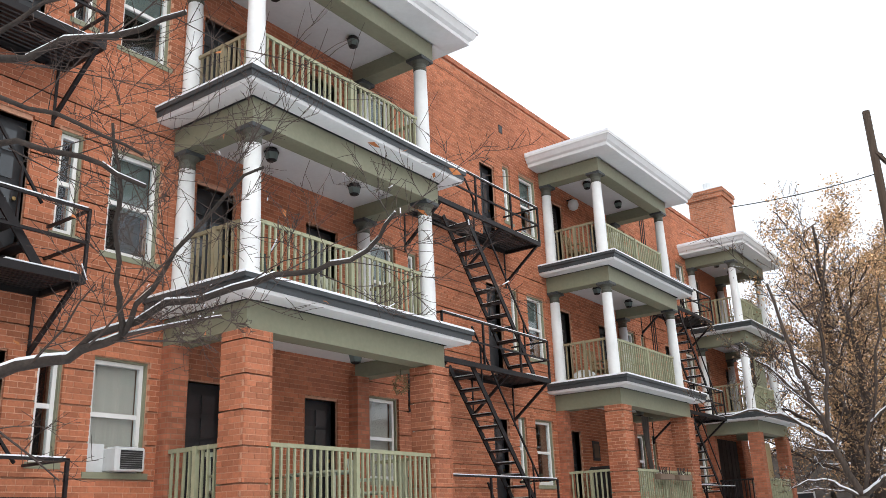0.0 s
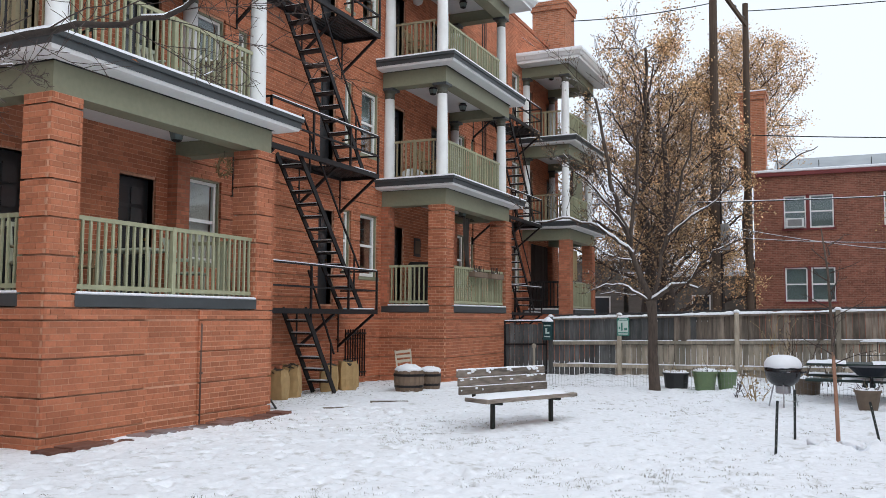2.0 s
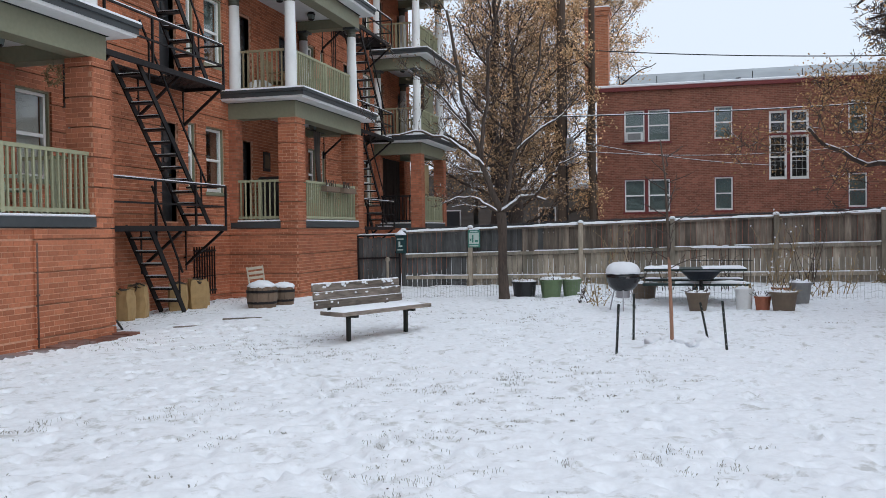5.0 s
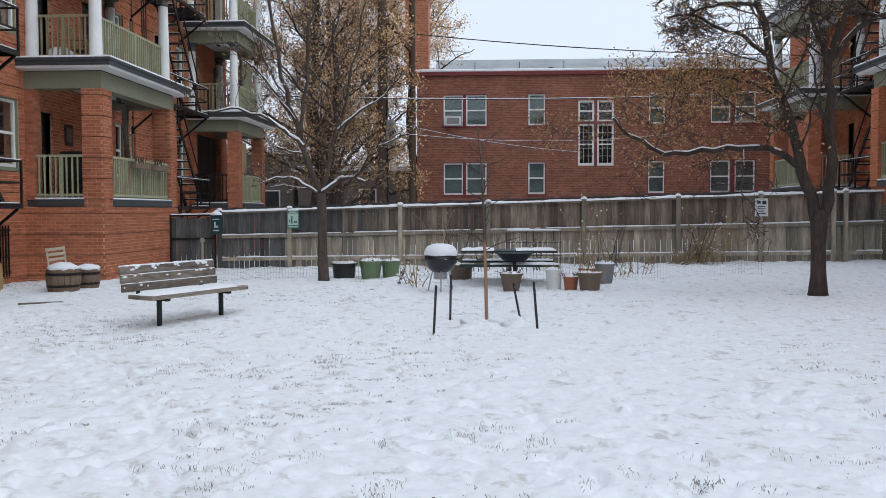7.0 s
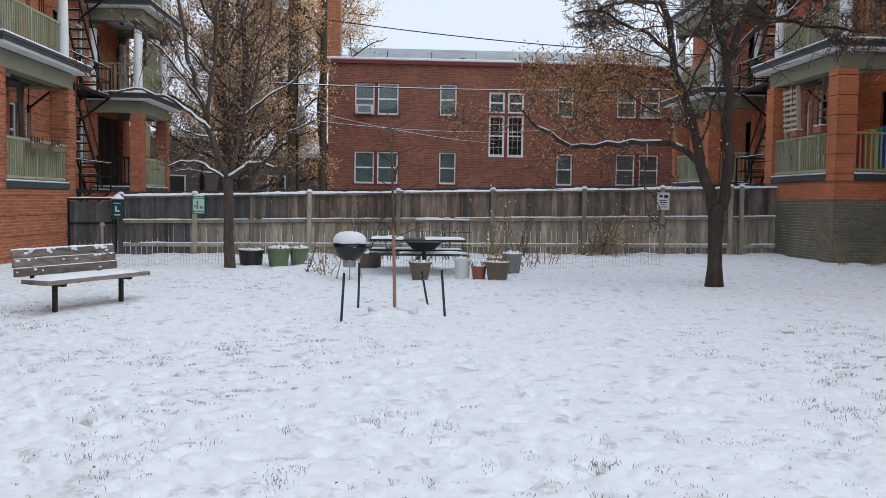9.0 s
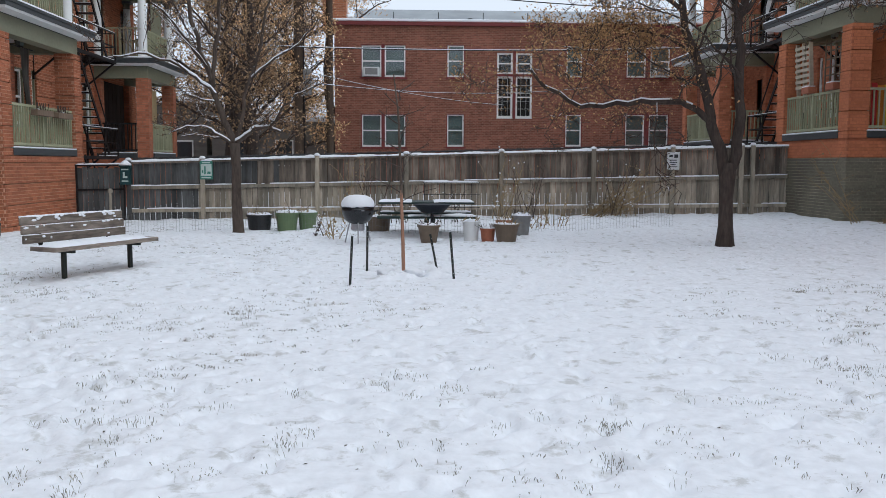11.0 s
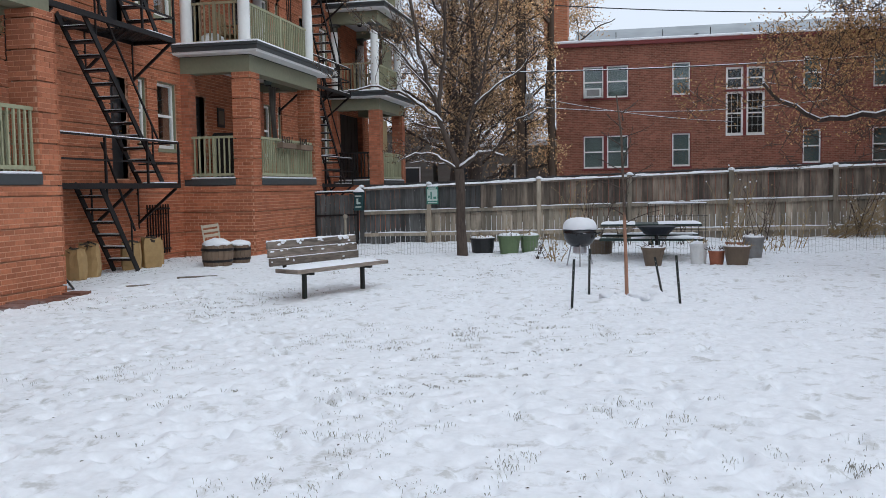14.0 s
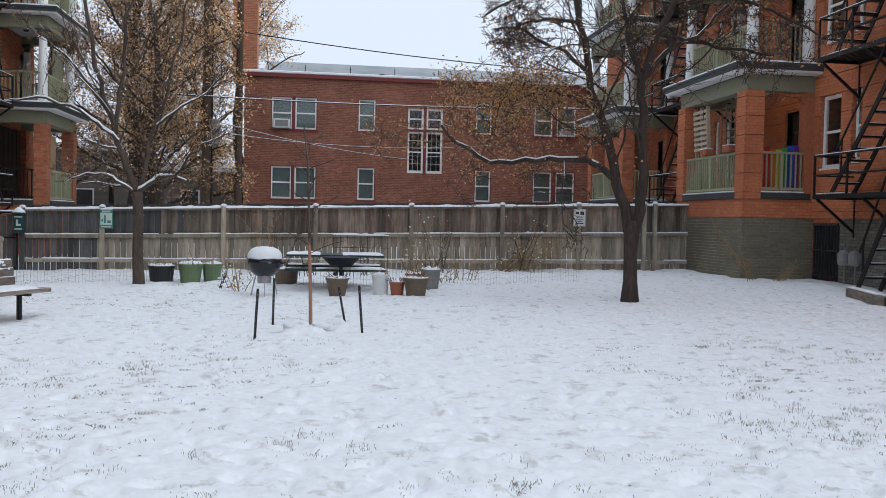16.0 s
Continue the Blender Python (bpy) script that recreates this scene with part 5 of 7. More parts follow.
# ---- pots and tubs ----
CLAY = mat("terracotta", (0.33, 0.12, 0.07), rough=0.85, vary=0.2)
POT_BROWN = mat("brown_plastic", (0.14, 0.105, 0.075), rough=0.6, vary=0.15)
POT_GREY = mat("grey_stone_pot", (0.22, 0.22, 0.22), rough=0.8, vary=0.2)
POT_BLACK = mat("black_plastic", (0.02, 0.021, 0.023), rough=0.5, vary=0.2)
POT_GREEN = mat("green_plastic", (0.135, 0.195, 0.10), rough=0.5, vary=0.1)
POT_WHITE = mat("white_plastic", (0.65, 0.66, 0.66), rough=0.5, vary=0.06)
SOIL = mat("dark_soil", (0.05, 0.04, 0.03), rough=0.95, vary=0.4)
STRAW = mat("dry_straw_stalk", (0.30, 0.22, 0.12), rough=0.9, vary=0.3)


def pot(x, y, r0, r1, h, material, label, name="planter", snow=0.6, stalks=0, seed=1):
    g = ground_z(x, y)
    ob = thing(name, label, "pot", "planters by the fence", at=(x, y, g))
    part("pot", lathe([(r0, -0.03), (r0, 0.0), (r1 * 0.97, h * 0.88), (r1 * 1.06, h * 0.885), (r1 * 1.06, h), (r1 * 0.95, h), (r1 * 0.92, h * 0.9)], (0, 0, 0), 24), material, ob)
    part("soil", lathe([(r1 * 0.9, h * 0.86), (r1 * 0.9, h * 0.93)], (0, 0, 0), 18), SOIL, ob)
    if snow:
        bm = lathe([(r1 * 0.97, h * 0.93), (r1 * 1.0, h * 0.99), (r1 * 0.85, h + 0.03 * snow), (r1 * 0.6, h + 0.035 * snow), (r1 * 0.35, h + 0.045 * snow), (r1 * 0.12, h + 0.04 * snow)], (0, 0, 0), 22)
        rng = random.Random(seed)
        for v in bm.verts:
            q = noise.noise((v.co.x * 11, v.co.y * 11, seed)) + 0.5 * noise.noise((v.co.x * 27, v.co.y * 27, seed))
            v.co.z += (0.05 * q + rng.uniform(-0.01, 0.01)) * (v.co.z > h * 0.985)
            v.co.x *= rng.uniform(0.96, 1.03)
        part("snow_cap", bm, SNOW, ob, smooth=True)
        bm = bmesh.new()
        for k in range(10 + int(20 * snow)):
            a, d = rng.uniform(0, 6.28), r1 * rng.uniform(0.2, 0.98)
            p = Vector((d * math.cos(a), d * math.sin(a), h * 0.95))
            tube(bm, crook(rng, p, (0.6 * math.cos(a), 0.6 * math.sin(a), 1.0), rng.uniform(0.06, 0.17), 0.5, 3), [0.006, 0.006, 0.005, 0.003], 4)
        tagged(part("dry_growth", bm, TWIG if seed % 2 else STRAW, ob), kind="stuff")
    rng = random.Random(seed + 50)
    for k in range(stalks):
        a = rng.uniform(0, 6.28)
        q = crook(rng, (rng.uniform(-0.6, 0.6) * r1, rng.uniform(-0.6, 0.6) * r1, h * 0.85), (0.5 * math.cos(a), 0.5 * math.sin(a), 1.2), rng.uniform(0.2, 0.5), 0.25, 4)
        part("stalk", tube(bmesh.new(), q, [0.007, 0.006, 0.005, 0.004, 0.003], 4), STRAW if k % 2 else TWIG, ob)
    return ob


pot(-3.25, 19.05, 0.23, 0.27, 0.33, POT_BLACK, "black plastic tub with snow on its soil", "tub", 0.5, 2, 2)
pot(-2.66, 19.05, 0.20, 0.25, 0.37, POT_GREEN, "light green plastic tub heaped with snow", "tub", 1.2, 4, 3)
pot(-2.24, 19.25, 0.17, 0.21, 0.36, POT_GREEN, "light green plastic tub heaped with snow", "tub", 0.8, 2, 4)
pot(0.34, 15.84, 0.14, 0.20, 0.32, POT_BROWN, "brown plastic pot with dry stalks", "planter", 0.3, 3, 5)
pot(1.12, 16.05, 0.13, 0.15, 0.36, POT_WHITE, "white plastic bucket in the snow", "bucket", 0.6, 0, 6)
pot(1.42, 15.95, 0.11, 0.14, 0.24, CLAY, "terracotta flower pot capped with snow", "planter", 0.9, 0, 7)
pot(1.74, 15.75, 0.17, 0.22, 0.33, POT_BROWN, "brown plastic pot with dry stalks", "planter", 0.3, 7, 8)
pot(2.2, 17.3, 0.15, 0.2, 0.38, POT_GREY, "grey pot rimmed with snow", "planter", 0.8, 2, 9)
pot(-0.66, 18.6, 0.22, 0.25, 0.30, POT_BROWN, "brown plastic pot with snow", "planter", 0.4, 2, 10)
pot(1.85, 17.2, 0.12, 0.16, 0.30, CLAY, "terracotta flower pot capped with snow", "planter", 0.7, 3, 12)


# ---- barrels, chair, yard bags ----
CHAIR_WOOD = mat("pale_chair_wood", (0.48, 0.42, 0.33), rough=0.8, vary=0.2)
BARREL = mat("barrel_wood", (0.17, 0.12, 0.085), rough=0.85, vary=0.35, scale=8, fine=60, bump=0.3, stretch=(1, 1, 0.15))
def barrel(x, y, r, h, seed):
    g = ground_z(x, y)
    ob = thing("barrel_planter", "half barrel planter of brown staves heaped with snow", "planter", "half barrels", at=(x, y, g))
    n = 18
    for k in range(n):
        a0, a1 = 6.2832 * k / n + 0.012, 6.2832 * (k + 1) / n - 0.012
        bm = bmesh.new()
        rows = []
        for z, rr in ((-0.03, 0.86), (h * 0.5, 1.0), (h, 0.95)):
            rows.append([bm.verts.new((r * rr * q * math.cos(a), r * rr * q * math.sin(a), z)) for a, q in ((a0, 1), (a1, 1), (a1, 0.9), (a0, 0.9))])
        for r0_, r1_ in zip(rows, rows[1:]):
            for i in range(4):
                bm.faces.new((r0_[i], r0_[(i + 1) % 4], r1_[(i + 1) % 4], r1_[i]))
        bm.faces.new(rows[0][::-1])
        bm.faces.new(rows[-1])
        part("stave", bm, BARREL, ob)
    for z, rr in ((h * 0.2, 0.93), (h * 0.72, 0.99)):
        part("hoop", lathe([(r * rr * 1.0, z), (r * (rr + 0.025), z + 0.002), (r * (rr + 0.025), z + 0.05), (r * rr, z + 0.052)], (0, 0, 0), 24), IRON, ob)
    part("soil", lathe([(r * 0.88, h * 0.7), (r * 0.85, h * 0.9)], (0, 0, 0), 18), SOIL, ob)
    bm = lathe([(r * 0.9, h * 0.93), (r * 1.0, h * 1.02), (r * 0.8, h * 1.14), (r * 0.3, h * 1.26)], (0, 0, 0), 20)
    rng = random.Random(seed)
    for v in bm.verts:
        v.co += Vector((rng.uniform(-0.02, 0.02), rng.uniform(-0.02, 0.02), rng.uniform(-0.02, 0.02)))
    part("snow_cap", bm, SNOW, ob, smooth=True)


barrel(-8.28, 16.45, 0.32, 0.44, 1)
barrel(-8.13, 17.15, 0.24, 0.38, 2)


def little_chair(x, y, z):
    """A small wooden slatted chair back standing among the barrels."""
    ob = thing("wooden_chair", "small pale wooden folding chair behind the barrel", "chair", at=(x, y, z))
    for sx in (-0.15, 0.15):
        part("back_post", beam(bmesh.new(), (sx, 0.0, 0.0), (sx * 1.1, 0.12, 0.82), 0.03, 0.03), CHAIR_WOOD, ob)
        part("leg", beam(bmesh.new(), (sx, 0.1, 0.45), (sx, -0.28, 0.0), 0.03, 0.03), CHAIR_WOOD, ob)
    for zz in (0.58, 0.68, 0.78):
        part("slat", beam(bmesh.new(), (-0.16, 0.13 * zz, zz), (0.16, 0.13 * zz, zz), 0.02, 0.06), CHAIR_WOOD, ob)
    part("seat", cube(-0.17, 0.17, -0.25, 0.08, 0.42, 0.45, 0.006), CHAIR_WOOD, ob)
    ob.rotation_euler = (0, -0.12, 0.5)


little_chair(-8.58, 16.95, ground_z(-8.58, 16.95) + 0.02)

PAPER = mat("brown_paper", (0.36, 0.24, 0.11), rough=0.85, vary=0.2, scale=8, fine=40, bump=0.3)
def yard_bag(x, y, turn, h, seed):
    g = ground_z(x, y)
    ob = thing("yard_waste_bag", "brown paper yard bag full of leaves", "bag", "yard bags under the fire escape", at=(x, y, g))
    ob.rotation_euler = (0, 0, turn)
    rng = random.Random(seed)
    bm = bmesh.new()
    rings = []
    for z, k in ((-0.02, 0.92), (0.08, 1.0), (h * 0.4, 1.05), (h * 0.75, 1.0), (h * 0.95, 0.92), (h, 0.94)):
        ring = []
        for i in range(16):
            a = 6.2832 * i / 16
            ca, sa = math.cos(a), math.sin(a)
            q = 1 / max(abs(ca), abs(sa)) ** 0.7
            ring.append(bm.verts.new((0.19 * k * q * ca + rng.uniform(-0.012, 0.012), 0.14 * k * q * sa + rng.uniform(-0.012, 0.012), z + (rng.uniform(-0.03, 0.03) if z == h else 0))))
        rings.append(ring)
    for r0_, r1_ in zip(rings, rings[1:]):
        for i in range(16):
            bm.faces.new((r0_[i], r0_[(i + 1) % 16], r1_[(i + 1) % 16], r1_[i]))
    bm.faces.new(rings[0][::-1])
    part("bag", bm, PAPER, ob)
    bm = lathe([(0.12, h * 0.85), (0.15, h * 0.93), (0.06, h * 1.02)], (0, 0, 0), 12)
    for v in bm.verts:
        v.co += Vector((rng.uniform(-0.03, 0.03), rng.uniform(-0.03, 0.03), rng.uniform(-0.02, 0.04)))
    part("leaf_litter", bm, SOIL, ob)


for i_, (x_, y_) in enumerate(((-9.78, 13.9), (-9.85, 14.45), (-9.8, 15.75), (-9.6, 16.15), (-9.75, 16.5))):
    yard_bag(x_, y_, 0.3 * i_, 0.55 + 0.05 * (i_ % 2), i_)


# ---- fence signs and boxes ----
SIGN_GREEN = mat("sign_green", (0.06, 0.22, 0.17), rough=0.5, vary=0.1)
SIGN_PALE = mat("sign_pale", (0.5, 0.6, 0.56), rough=0.5, vary=0.06)
BIN_GREEN = mat("dark_green_steel", (0.012, 0.05, 0.055), rough=0.4, vary=0.15)
INK = mat("dark_ink", (0.03, 0.035, 0.04), rough=0.6, vary=0.1)
ob_ = thing("pet_notice_sign", "green and white notice on the wooden fence", "sign", at=fence_at(-5.29, 1.3, 0.135))
part("plate", cube(-0.16, 0.16, -0.008, 0.0, -0.17, 0.29, 0.004), SIGN_GREEN, ob_)
part("panel", cube(-0.135, 0.135, -0.014, -0.009, -0.08, 0.22), SIGN_PALE, ob_)
for a_, b_, c_, d_ in ((-0.05, -0.01, -0.04, 0.16), (0.03, 0.11, -0.03, 0.03), (-0.11, -0.07, 0.0, 0.06)):
    part("mark", cube(a_, b_, -0.018, -0.0145, c_, d_), SIGN_GREEN, ob_)
part("text_bar", cube(-0.12, 0.12, -0.014, -0.009, -0.14, -0.11), SIGN_PALE, ob_)
part("text_bar", cube(-0.10, 0.10, -0.014, -0.009, 0.24, 0.27), SIGN_PALE, ob_)
part("snow_cap", cube(-0.14, 0.14, -0.02, 0.03, 0.292, 0.33, 0.012), SNOW, ob_)

ob_ = thing("waste_bag_dispenser", "dark green steel bag dispenser on a fence post", "dispenser", at=fence_at(-7.34, 1.0, 0.135))
part("case", cube(-0.13, 0.13, -0.12, 0.0, -0.02, 0.42, 0.012), BIN_GREEN, ob_)
part("lid", cube(-0.15, 0.15, -0.14, 0.0, 0.421, 0.47, 0.012), BIN_GREEN, ob_)
part("mark", cube(-0.05, 0.0, -0.125, -0.121, 0.15, 0.3), SIGN_PALE, ob_)
part("mark", cube(0.0, 0.06, -0.125, -0.121, 0.15, 0.2), SIGN_PALE, ob_)
part("text_bar", cube(-0.09, 0.09, -0.125, -0.121, 0.35, 0.38), SIGN_PALE, ob_)
part("text_bar", cube(-0.08, 0.08, -0.125, -0.121, 0.06, 0.09), SIGN_PALE, ob_)
part("snow_cap", lathe([(0.15, 0.471), (0.15, 0.5), (0.09, 0.55), (0.03, 0.6)], (0, -0.07, 0), 12), SNOW, ob_)

ob_ = thing("white_notice_sign", "white notice with dark lettering on a fence post", "sign", at=fence_at(6.95, 1.43, 0.135))
part("plate", cube(-0.165, 0.165, -0.008, 0.0, 0.0, 0.46, 0.004), POT_WHITE, ob_)
part("mark", cube(-0.11, -0.02, -0.013, -0.009, 0.33, 0.39), INK, ob_)
part("mark", cube(0.02, 0.12, -0.013, -0.009, 0.31, 0.40), INK, ob_)
for k_ in range(4):
    w_ = (0.09, 0.1, 0.06, 0.11)[k_]
    part("text_bar", cube(-w_, w_, -0.013, -0.009, 0.24 - 0.058 * k_, 0.262 - 0.058 * k_), INK, ob_)

ob_ = thing("garden_tool", "wooden tool handle leaning upright by the fence", "tool", at=(-6.7, 19.9, ground_z(-6.7, 19.9)))
part("shaft", lathe([(0.03, -0.1), (0.03, 0.75), (0.028, 0.78), (0.055, 0.80), (0.055, 0.86), (0.02, 0.89)], (0, 0, 0), 12), FENCE_LIGHT, ob_)


# ---- utility poles and wires ----
def pole(x, y, top, r, label):
    ob = thing("utility_pole", label, "pole", "utility poles", at=(x, y, 0.2))
    part("shaft", tube(bmesh.new(), [(0, 0, -0.5), (0, 0, top * 0.5), (0.03, 0, top - 0.2)], [r, r * 0.88, r * 0.72], 14), DARK_TRUNK, ob)
    return ob


p1_ = pole(-4.36, 35, 16.6, 0.2, "tall brown wooden utility pole behind the fence")
p2_ = pole(-3.3, 36.5, 14.3, 0.16, "brown wooden utility pole behind the fence")
part("crossbar", beam(bmesh.new(), (0.1, -0.1, 14.6), (1.15, 1.2, 13.1), 0.12, 0.14), DARK_TRUNK, p1_)
part("crossbar", beam(bmesh.new(), (0.1, -0.1, 9.1), (1.0, 1.2, 8.0), 0.12, 0.14), DARK_TRUNK, p1_)
for k_ in range(4):
    f_ = 0.15 + 0.25 * k_
    part("insulator", lathe([(0.04, 0.0), (0.06, 0.06), (0.03, 0.14)], (0.1 + 1.05 * f_, -0.1 + 1.3 * f_, 14.68 - 1.5 * f_), 10), ENAMEL, p1_)
part("meter_box", cube(0.18, 0.5, -0.25, -0.1, 4.0, 5.0, 0.02), POT_GREY, p1_)
part("conduit", tube(bmesh.new(), [(0.2, -0.15, 0), (0.2, -0.15, 9)], [0.03, 0.03], 8), IRON, p1_)

WIRE = mat("black_cable", (0.015, 0.015, 0.016), rough=0.6, vary=0.1)
def wire(a, b, sag, r=0.02, material=None, snow=False):
    a, b = Vector(a), Vector(b)
    pts = [a.lerp(b, k / 16) - Vector((0, 0, sag * 4 * (k / 16) * (1 - k / 16))) for k in range(17)]
    ob = link(tube(bmesh.new(), pts, [r] * 17, 6), "overhead_cable", material or WIRE)
    tagged(ob, "thin overhead cable" + (" dusted with snow" if snow else " strung between the poles"), "cable", "overhead cables")
    if snow:
        c = part("snow_strip", tube(bmesh.new(), [p + Vector((0, 0, r)) for p in pts], [r * 0.9] * 17, 6), SNOW, ob)


wire((-3.3, 35.6, 8.75), (14, 34, 7.4), 0.25)
wire((-10.2, 33.5, 6.1), (12.0, 34.5, 6.15), 0.25, snow=True)
wire((-4.3, 35, 5.2), (4.2, 39.9, 4.2), 0.2, 0.011, snow=True)
wire((-4.3, 35, 4.75), (8, 39.9, 5.0), 0.35, 0.011, snow=True)
wire((-10.2, 33.3, 13.5), (-4.3, 35, 14.0), 0.15)
wire((-3.3, 36.5, 14.0), (14, 38, 14.2), 0.3)


# ---- roofs and chimneys ----
def chimney(x0, x1, y0, y1, z0, z1, label, cap=True):
    ob = thing("chimney", label, "chimney", "chimneys", at=((x0 + x1) / 2, (y0 + y1) / 2, z0))
    part("shaft", cube(x0, x1, y0, y1, z0, z1 - 0.35), BRICK_CHIM, ob)
    part("corbel", cube(x0 - 0.06, x1 + 0.06, y0 - 0.06, y1 + 0.06, z1 - 0.35, z1 - 0.15), BRICK_CHIM, ob)
    part("corbel", cube(x0 - 0.1, x1 + 0.1, y0 - 0.1, y1 + 0.1, z1 - 0.15, z1), BRICK_CHIM, ob)
    part("snow_cap", cube(x0 - 0.08, x1 + 0.08, y0 - 0.08, y1 + 0.08, z1 + 0.003, z1 + 0.07, 0.02), SNOW, ob)
    if cap:
        part("flue", lathe([(0.22, z1 - 0.1), (0.22, z1 + 0.5), (0.2, z1 + 0.52)], ((x0 + x1) / 2, (y0 + y1) / 2, 0), 14), POT_WHITE, ob)
    fix(ob)


chimney(-11.0, -9.65, 32.6, 33.9, 11.3, 14.1, "orange brick chimney with a white flue")
chimney(-3.95, -2.9, 40.4, 41.4, 7.5, 11.6, "tall red brick chimney", False)
for x_, h_ in ((2.9, 0.9), (12.0, 0.9), (9.6, 0.95), (5.6, 0.35), (0.6, 0.3), (4.5, 0.3)):
    ob_ = thing("roof_vent", "grey metal roof vent on the snowy roof", "vent", "roof vents", at=(x_, 43.5, 7.6))
    part("pipe", lathe([(0.16 if h_ < 0.5 else 0.09, -0.02), (0.16 if h_ < 0.5 else 0.09, h_), (0.22 if h_ < 0.5 else 0.13, h_ + 0.01), (0.2 if h_ < 0.5 else 0.12, h_ + 0.1)], (0, 0, 0), 12), POT_GREY if h_ < 0.5 else IRON, ob_)


for x_, z_ in ((-3.18, 8.3), (-2.86, 8.15)):
    ob_ = thing("gooseneck_vent", "white gooseneck pipe at the corner of the roof", "vent", "gooseneck vents", at=(x_, YB + 0.9, 7.6))
    part("pipe", tube(bmesh.new(), [(0, 0, -0.02), (0, 0, z_ - 7.8), (0.06, -0.05, z_ - 7.62), (0.2, -0.1, z_ - 7.58), (0.32, -0.14, z_ - 7.7)], [0.07, 0.07, 0.07, 0.07, 0.075], 10), POT_WHITE, ob_, smooth=True)

# ---- houses and hill beyond the alley ----
GREY_WALL = mat("grey_clapboard", (0.16, 0.145, 0.13), rough=0.85, vary=0.25, stretch=(0.3, 0.3, 4))
HILL = mat("far_hillside", (0.32, 0.34, 0.36), rough=1.0, vary=0.25, scale=0.3, fine=3, bump=0)
def garage(x0, x1, y0, h, label):
    ob = thing("house", label, "house", "houses beyond the alley", at=((x0 + x1) / 2, y0 + 3, 0.1))
    part("wall", cube(x0, x1, y0, y0 + 7, -0.3, h), GREY_WALL, ob)
    part("roof", cube(x0 - 0.3, x1 + 0.3, y0 - 0.3, y0 + 7.3, h, h + 0.25, 0.05), SNOW, ob)
    n = int((x1 - x0) / 2.2)
    for k in range(n):
        xx = x0 + 0.9 + k * 2.2
        w = part("window", cube(xx, xx + 0.9, y0 - 0.04, y0 + 0.02, 1.4, 2.7), WHITE_FRAME, ob)
        part("pane", cube(xx + 0.07, xx + 0.83, y0 - 0.06, y0 - 0.041, 1.47, 2.63), GLASS_DOOR, w)
    fix(ob)


garage(-24, -10.5, 46, 4.6, "low grey house with snow on its flat roof")
garage(-9.8, -3.9, 44, 3.6, "grey garage with snow on its flat roof")
golden_tree(-12.5, 43.0, 12.0, 41, 3.4, 14, LEAF_BROWN, 3)
golden_tree(-9.2, 45.0, 12.5, 51, 3.3, 18, LEAF_BROWN, 4, 0.1)
golden_tree(-7.0, 50.0, 12.0, 57, 3.6, 18, LEAF_BROWN, 4, 0.1)


# unseen wall behind the camera, added to keep bright sky out of the panes
o_ = link(cube(-26, 26, -22.4, -22, -0.5, 12.2), "wall_south", GREY_WALL)
tagged(o_, "plain grey wall closing the courtyard", "wall", kind="structure")


def snowy_gable():
    ob = thing("house", "house behind with a long snow-covered roof", "house", "houses beyond the alley", at=(5, 56, 0.1))
    part("wall", cube(-3, 24, 52.5, 60, -0.3, 9.2), GREY_WALL, ob)
    bm = bmesh.new()
    v = [bm.verts.new(p) for p in ((-3.5, 52, 9.2), (24.5, 52, 9.2), (24.5, 57, 11.3), (-3.5, 57, 11.3), (-3.5, 52, 9.0), (24.5, 52, 9.0), (24.5, 60.5, 9.0), (-3.5, 60.5, 9.0))]
    for f in ((0, 1, 2, 3), (0, 4, 5, 1), (2, 6, 7, 3), (4, 7, 6, 5), (1, 5, 6, 2), (0, 3, 7, 4)):
        bm.faces.new([v[i] for i in f])
    part("roof", bm, HILL, ob, "thin snow on grey shingles")
    for k in range(9):
        part("rail_post", cube(-1 + 2.6 * k, -0.96 + 2.6 * k, 51.9, 51.94, 9.2, 10.3), IRON, ob)
    fix(ob)


snowy_gable()


# ---- air conditioners, curtains and other small things on the buildings ----
def air_conditioner(x, s, y0, y1, z, label="white window air conditioner under the sash"):
    ob = thing("air_conditioner", label, "air conditioner", "window air conditioners", at=(x, (y0 + y1) / 2, z))
    w = (y1 - y0) / 2
    part("case", cube(-s * 0.2, s * 0.16, -w * 0.3, w * 0.75, 0.002, 0.30, 0.012), POT_WHITE, ob)
    part("filler", cube(s * 0.06, s * 0.10, -w + 0.06, -w * 0.3 - 0.002, 0.002, 0.36), POT_WHITE, ob)
    part("filler", cube(s * 0.06, s * 0.10, w * 0.75 + 0.002, w - 0.06, 0.002, 0.36), POT_WHITE, ob)
    gr = part("grille", cube(-s * 0.206, -s * 0.201, -w * 0.12, w * 0.66, 0.03, 0.27), DOOR, ob)
    for k in range(8):
        part("louvre", cube(-s * 0.212, -s * 0.207, -w * 0.11, w * 0.65, 0.04 + k * 0.028, 0.046 + k * 0.028), POT_GREY, gr)
    part("snow_patch", cube(-s * 0.19, s * 0.0, -w * 0.28, w * 0.73, 0.302, 0.312, 0.004), SNOW, ob)


air_conditioner(XWL, -1, A0 - 1.03, A0 - 0.17, 2.56)
air_conditioner(XWL, -1, A1 + 1.25, A1 + 1.65, 9.75)

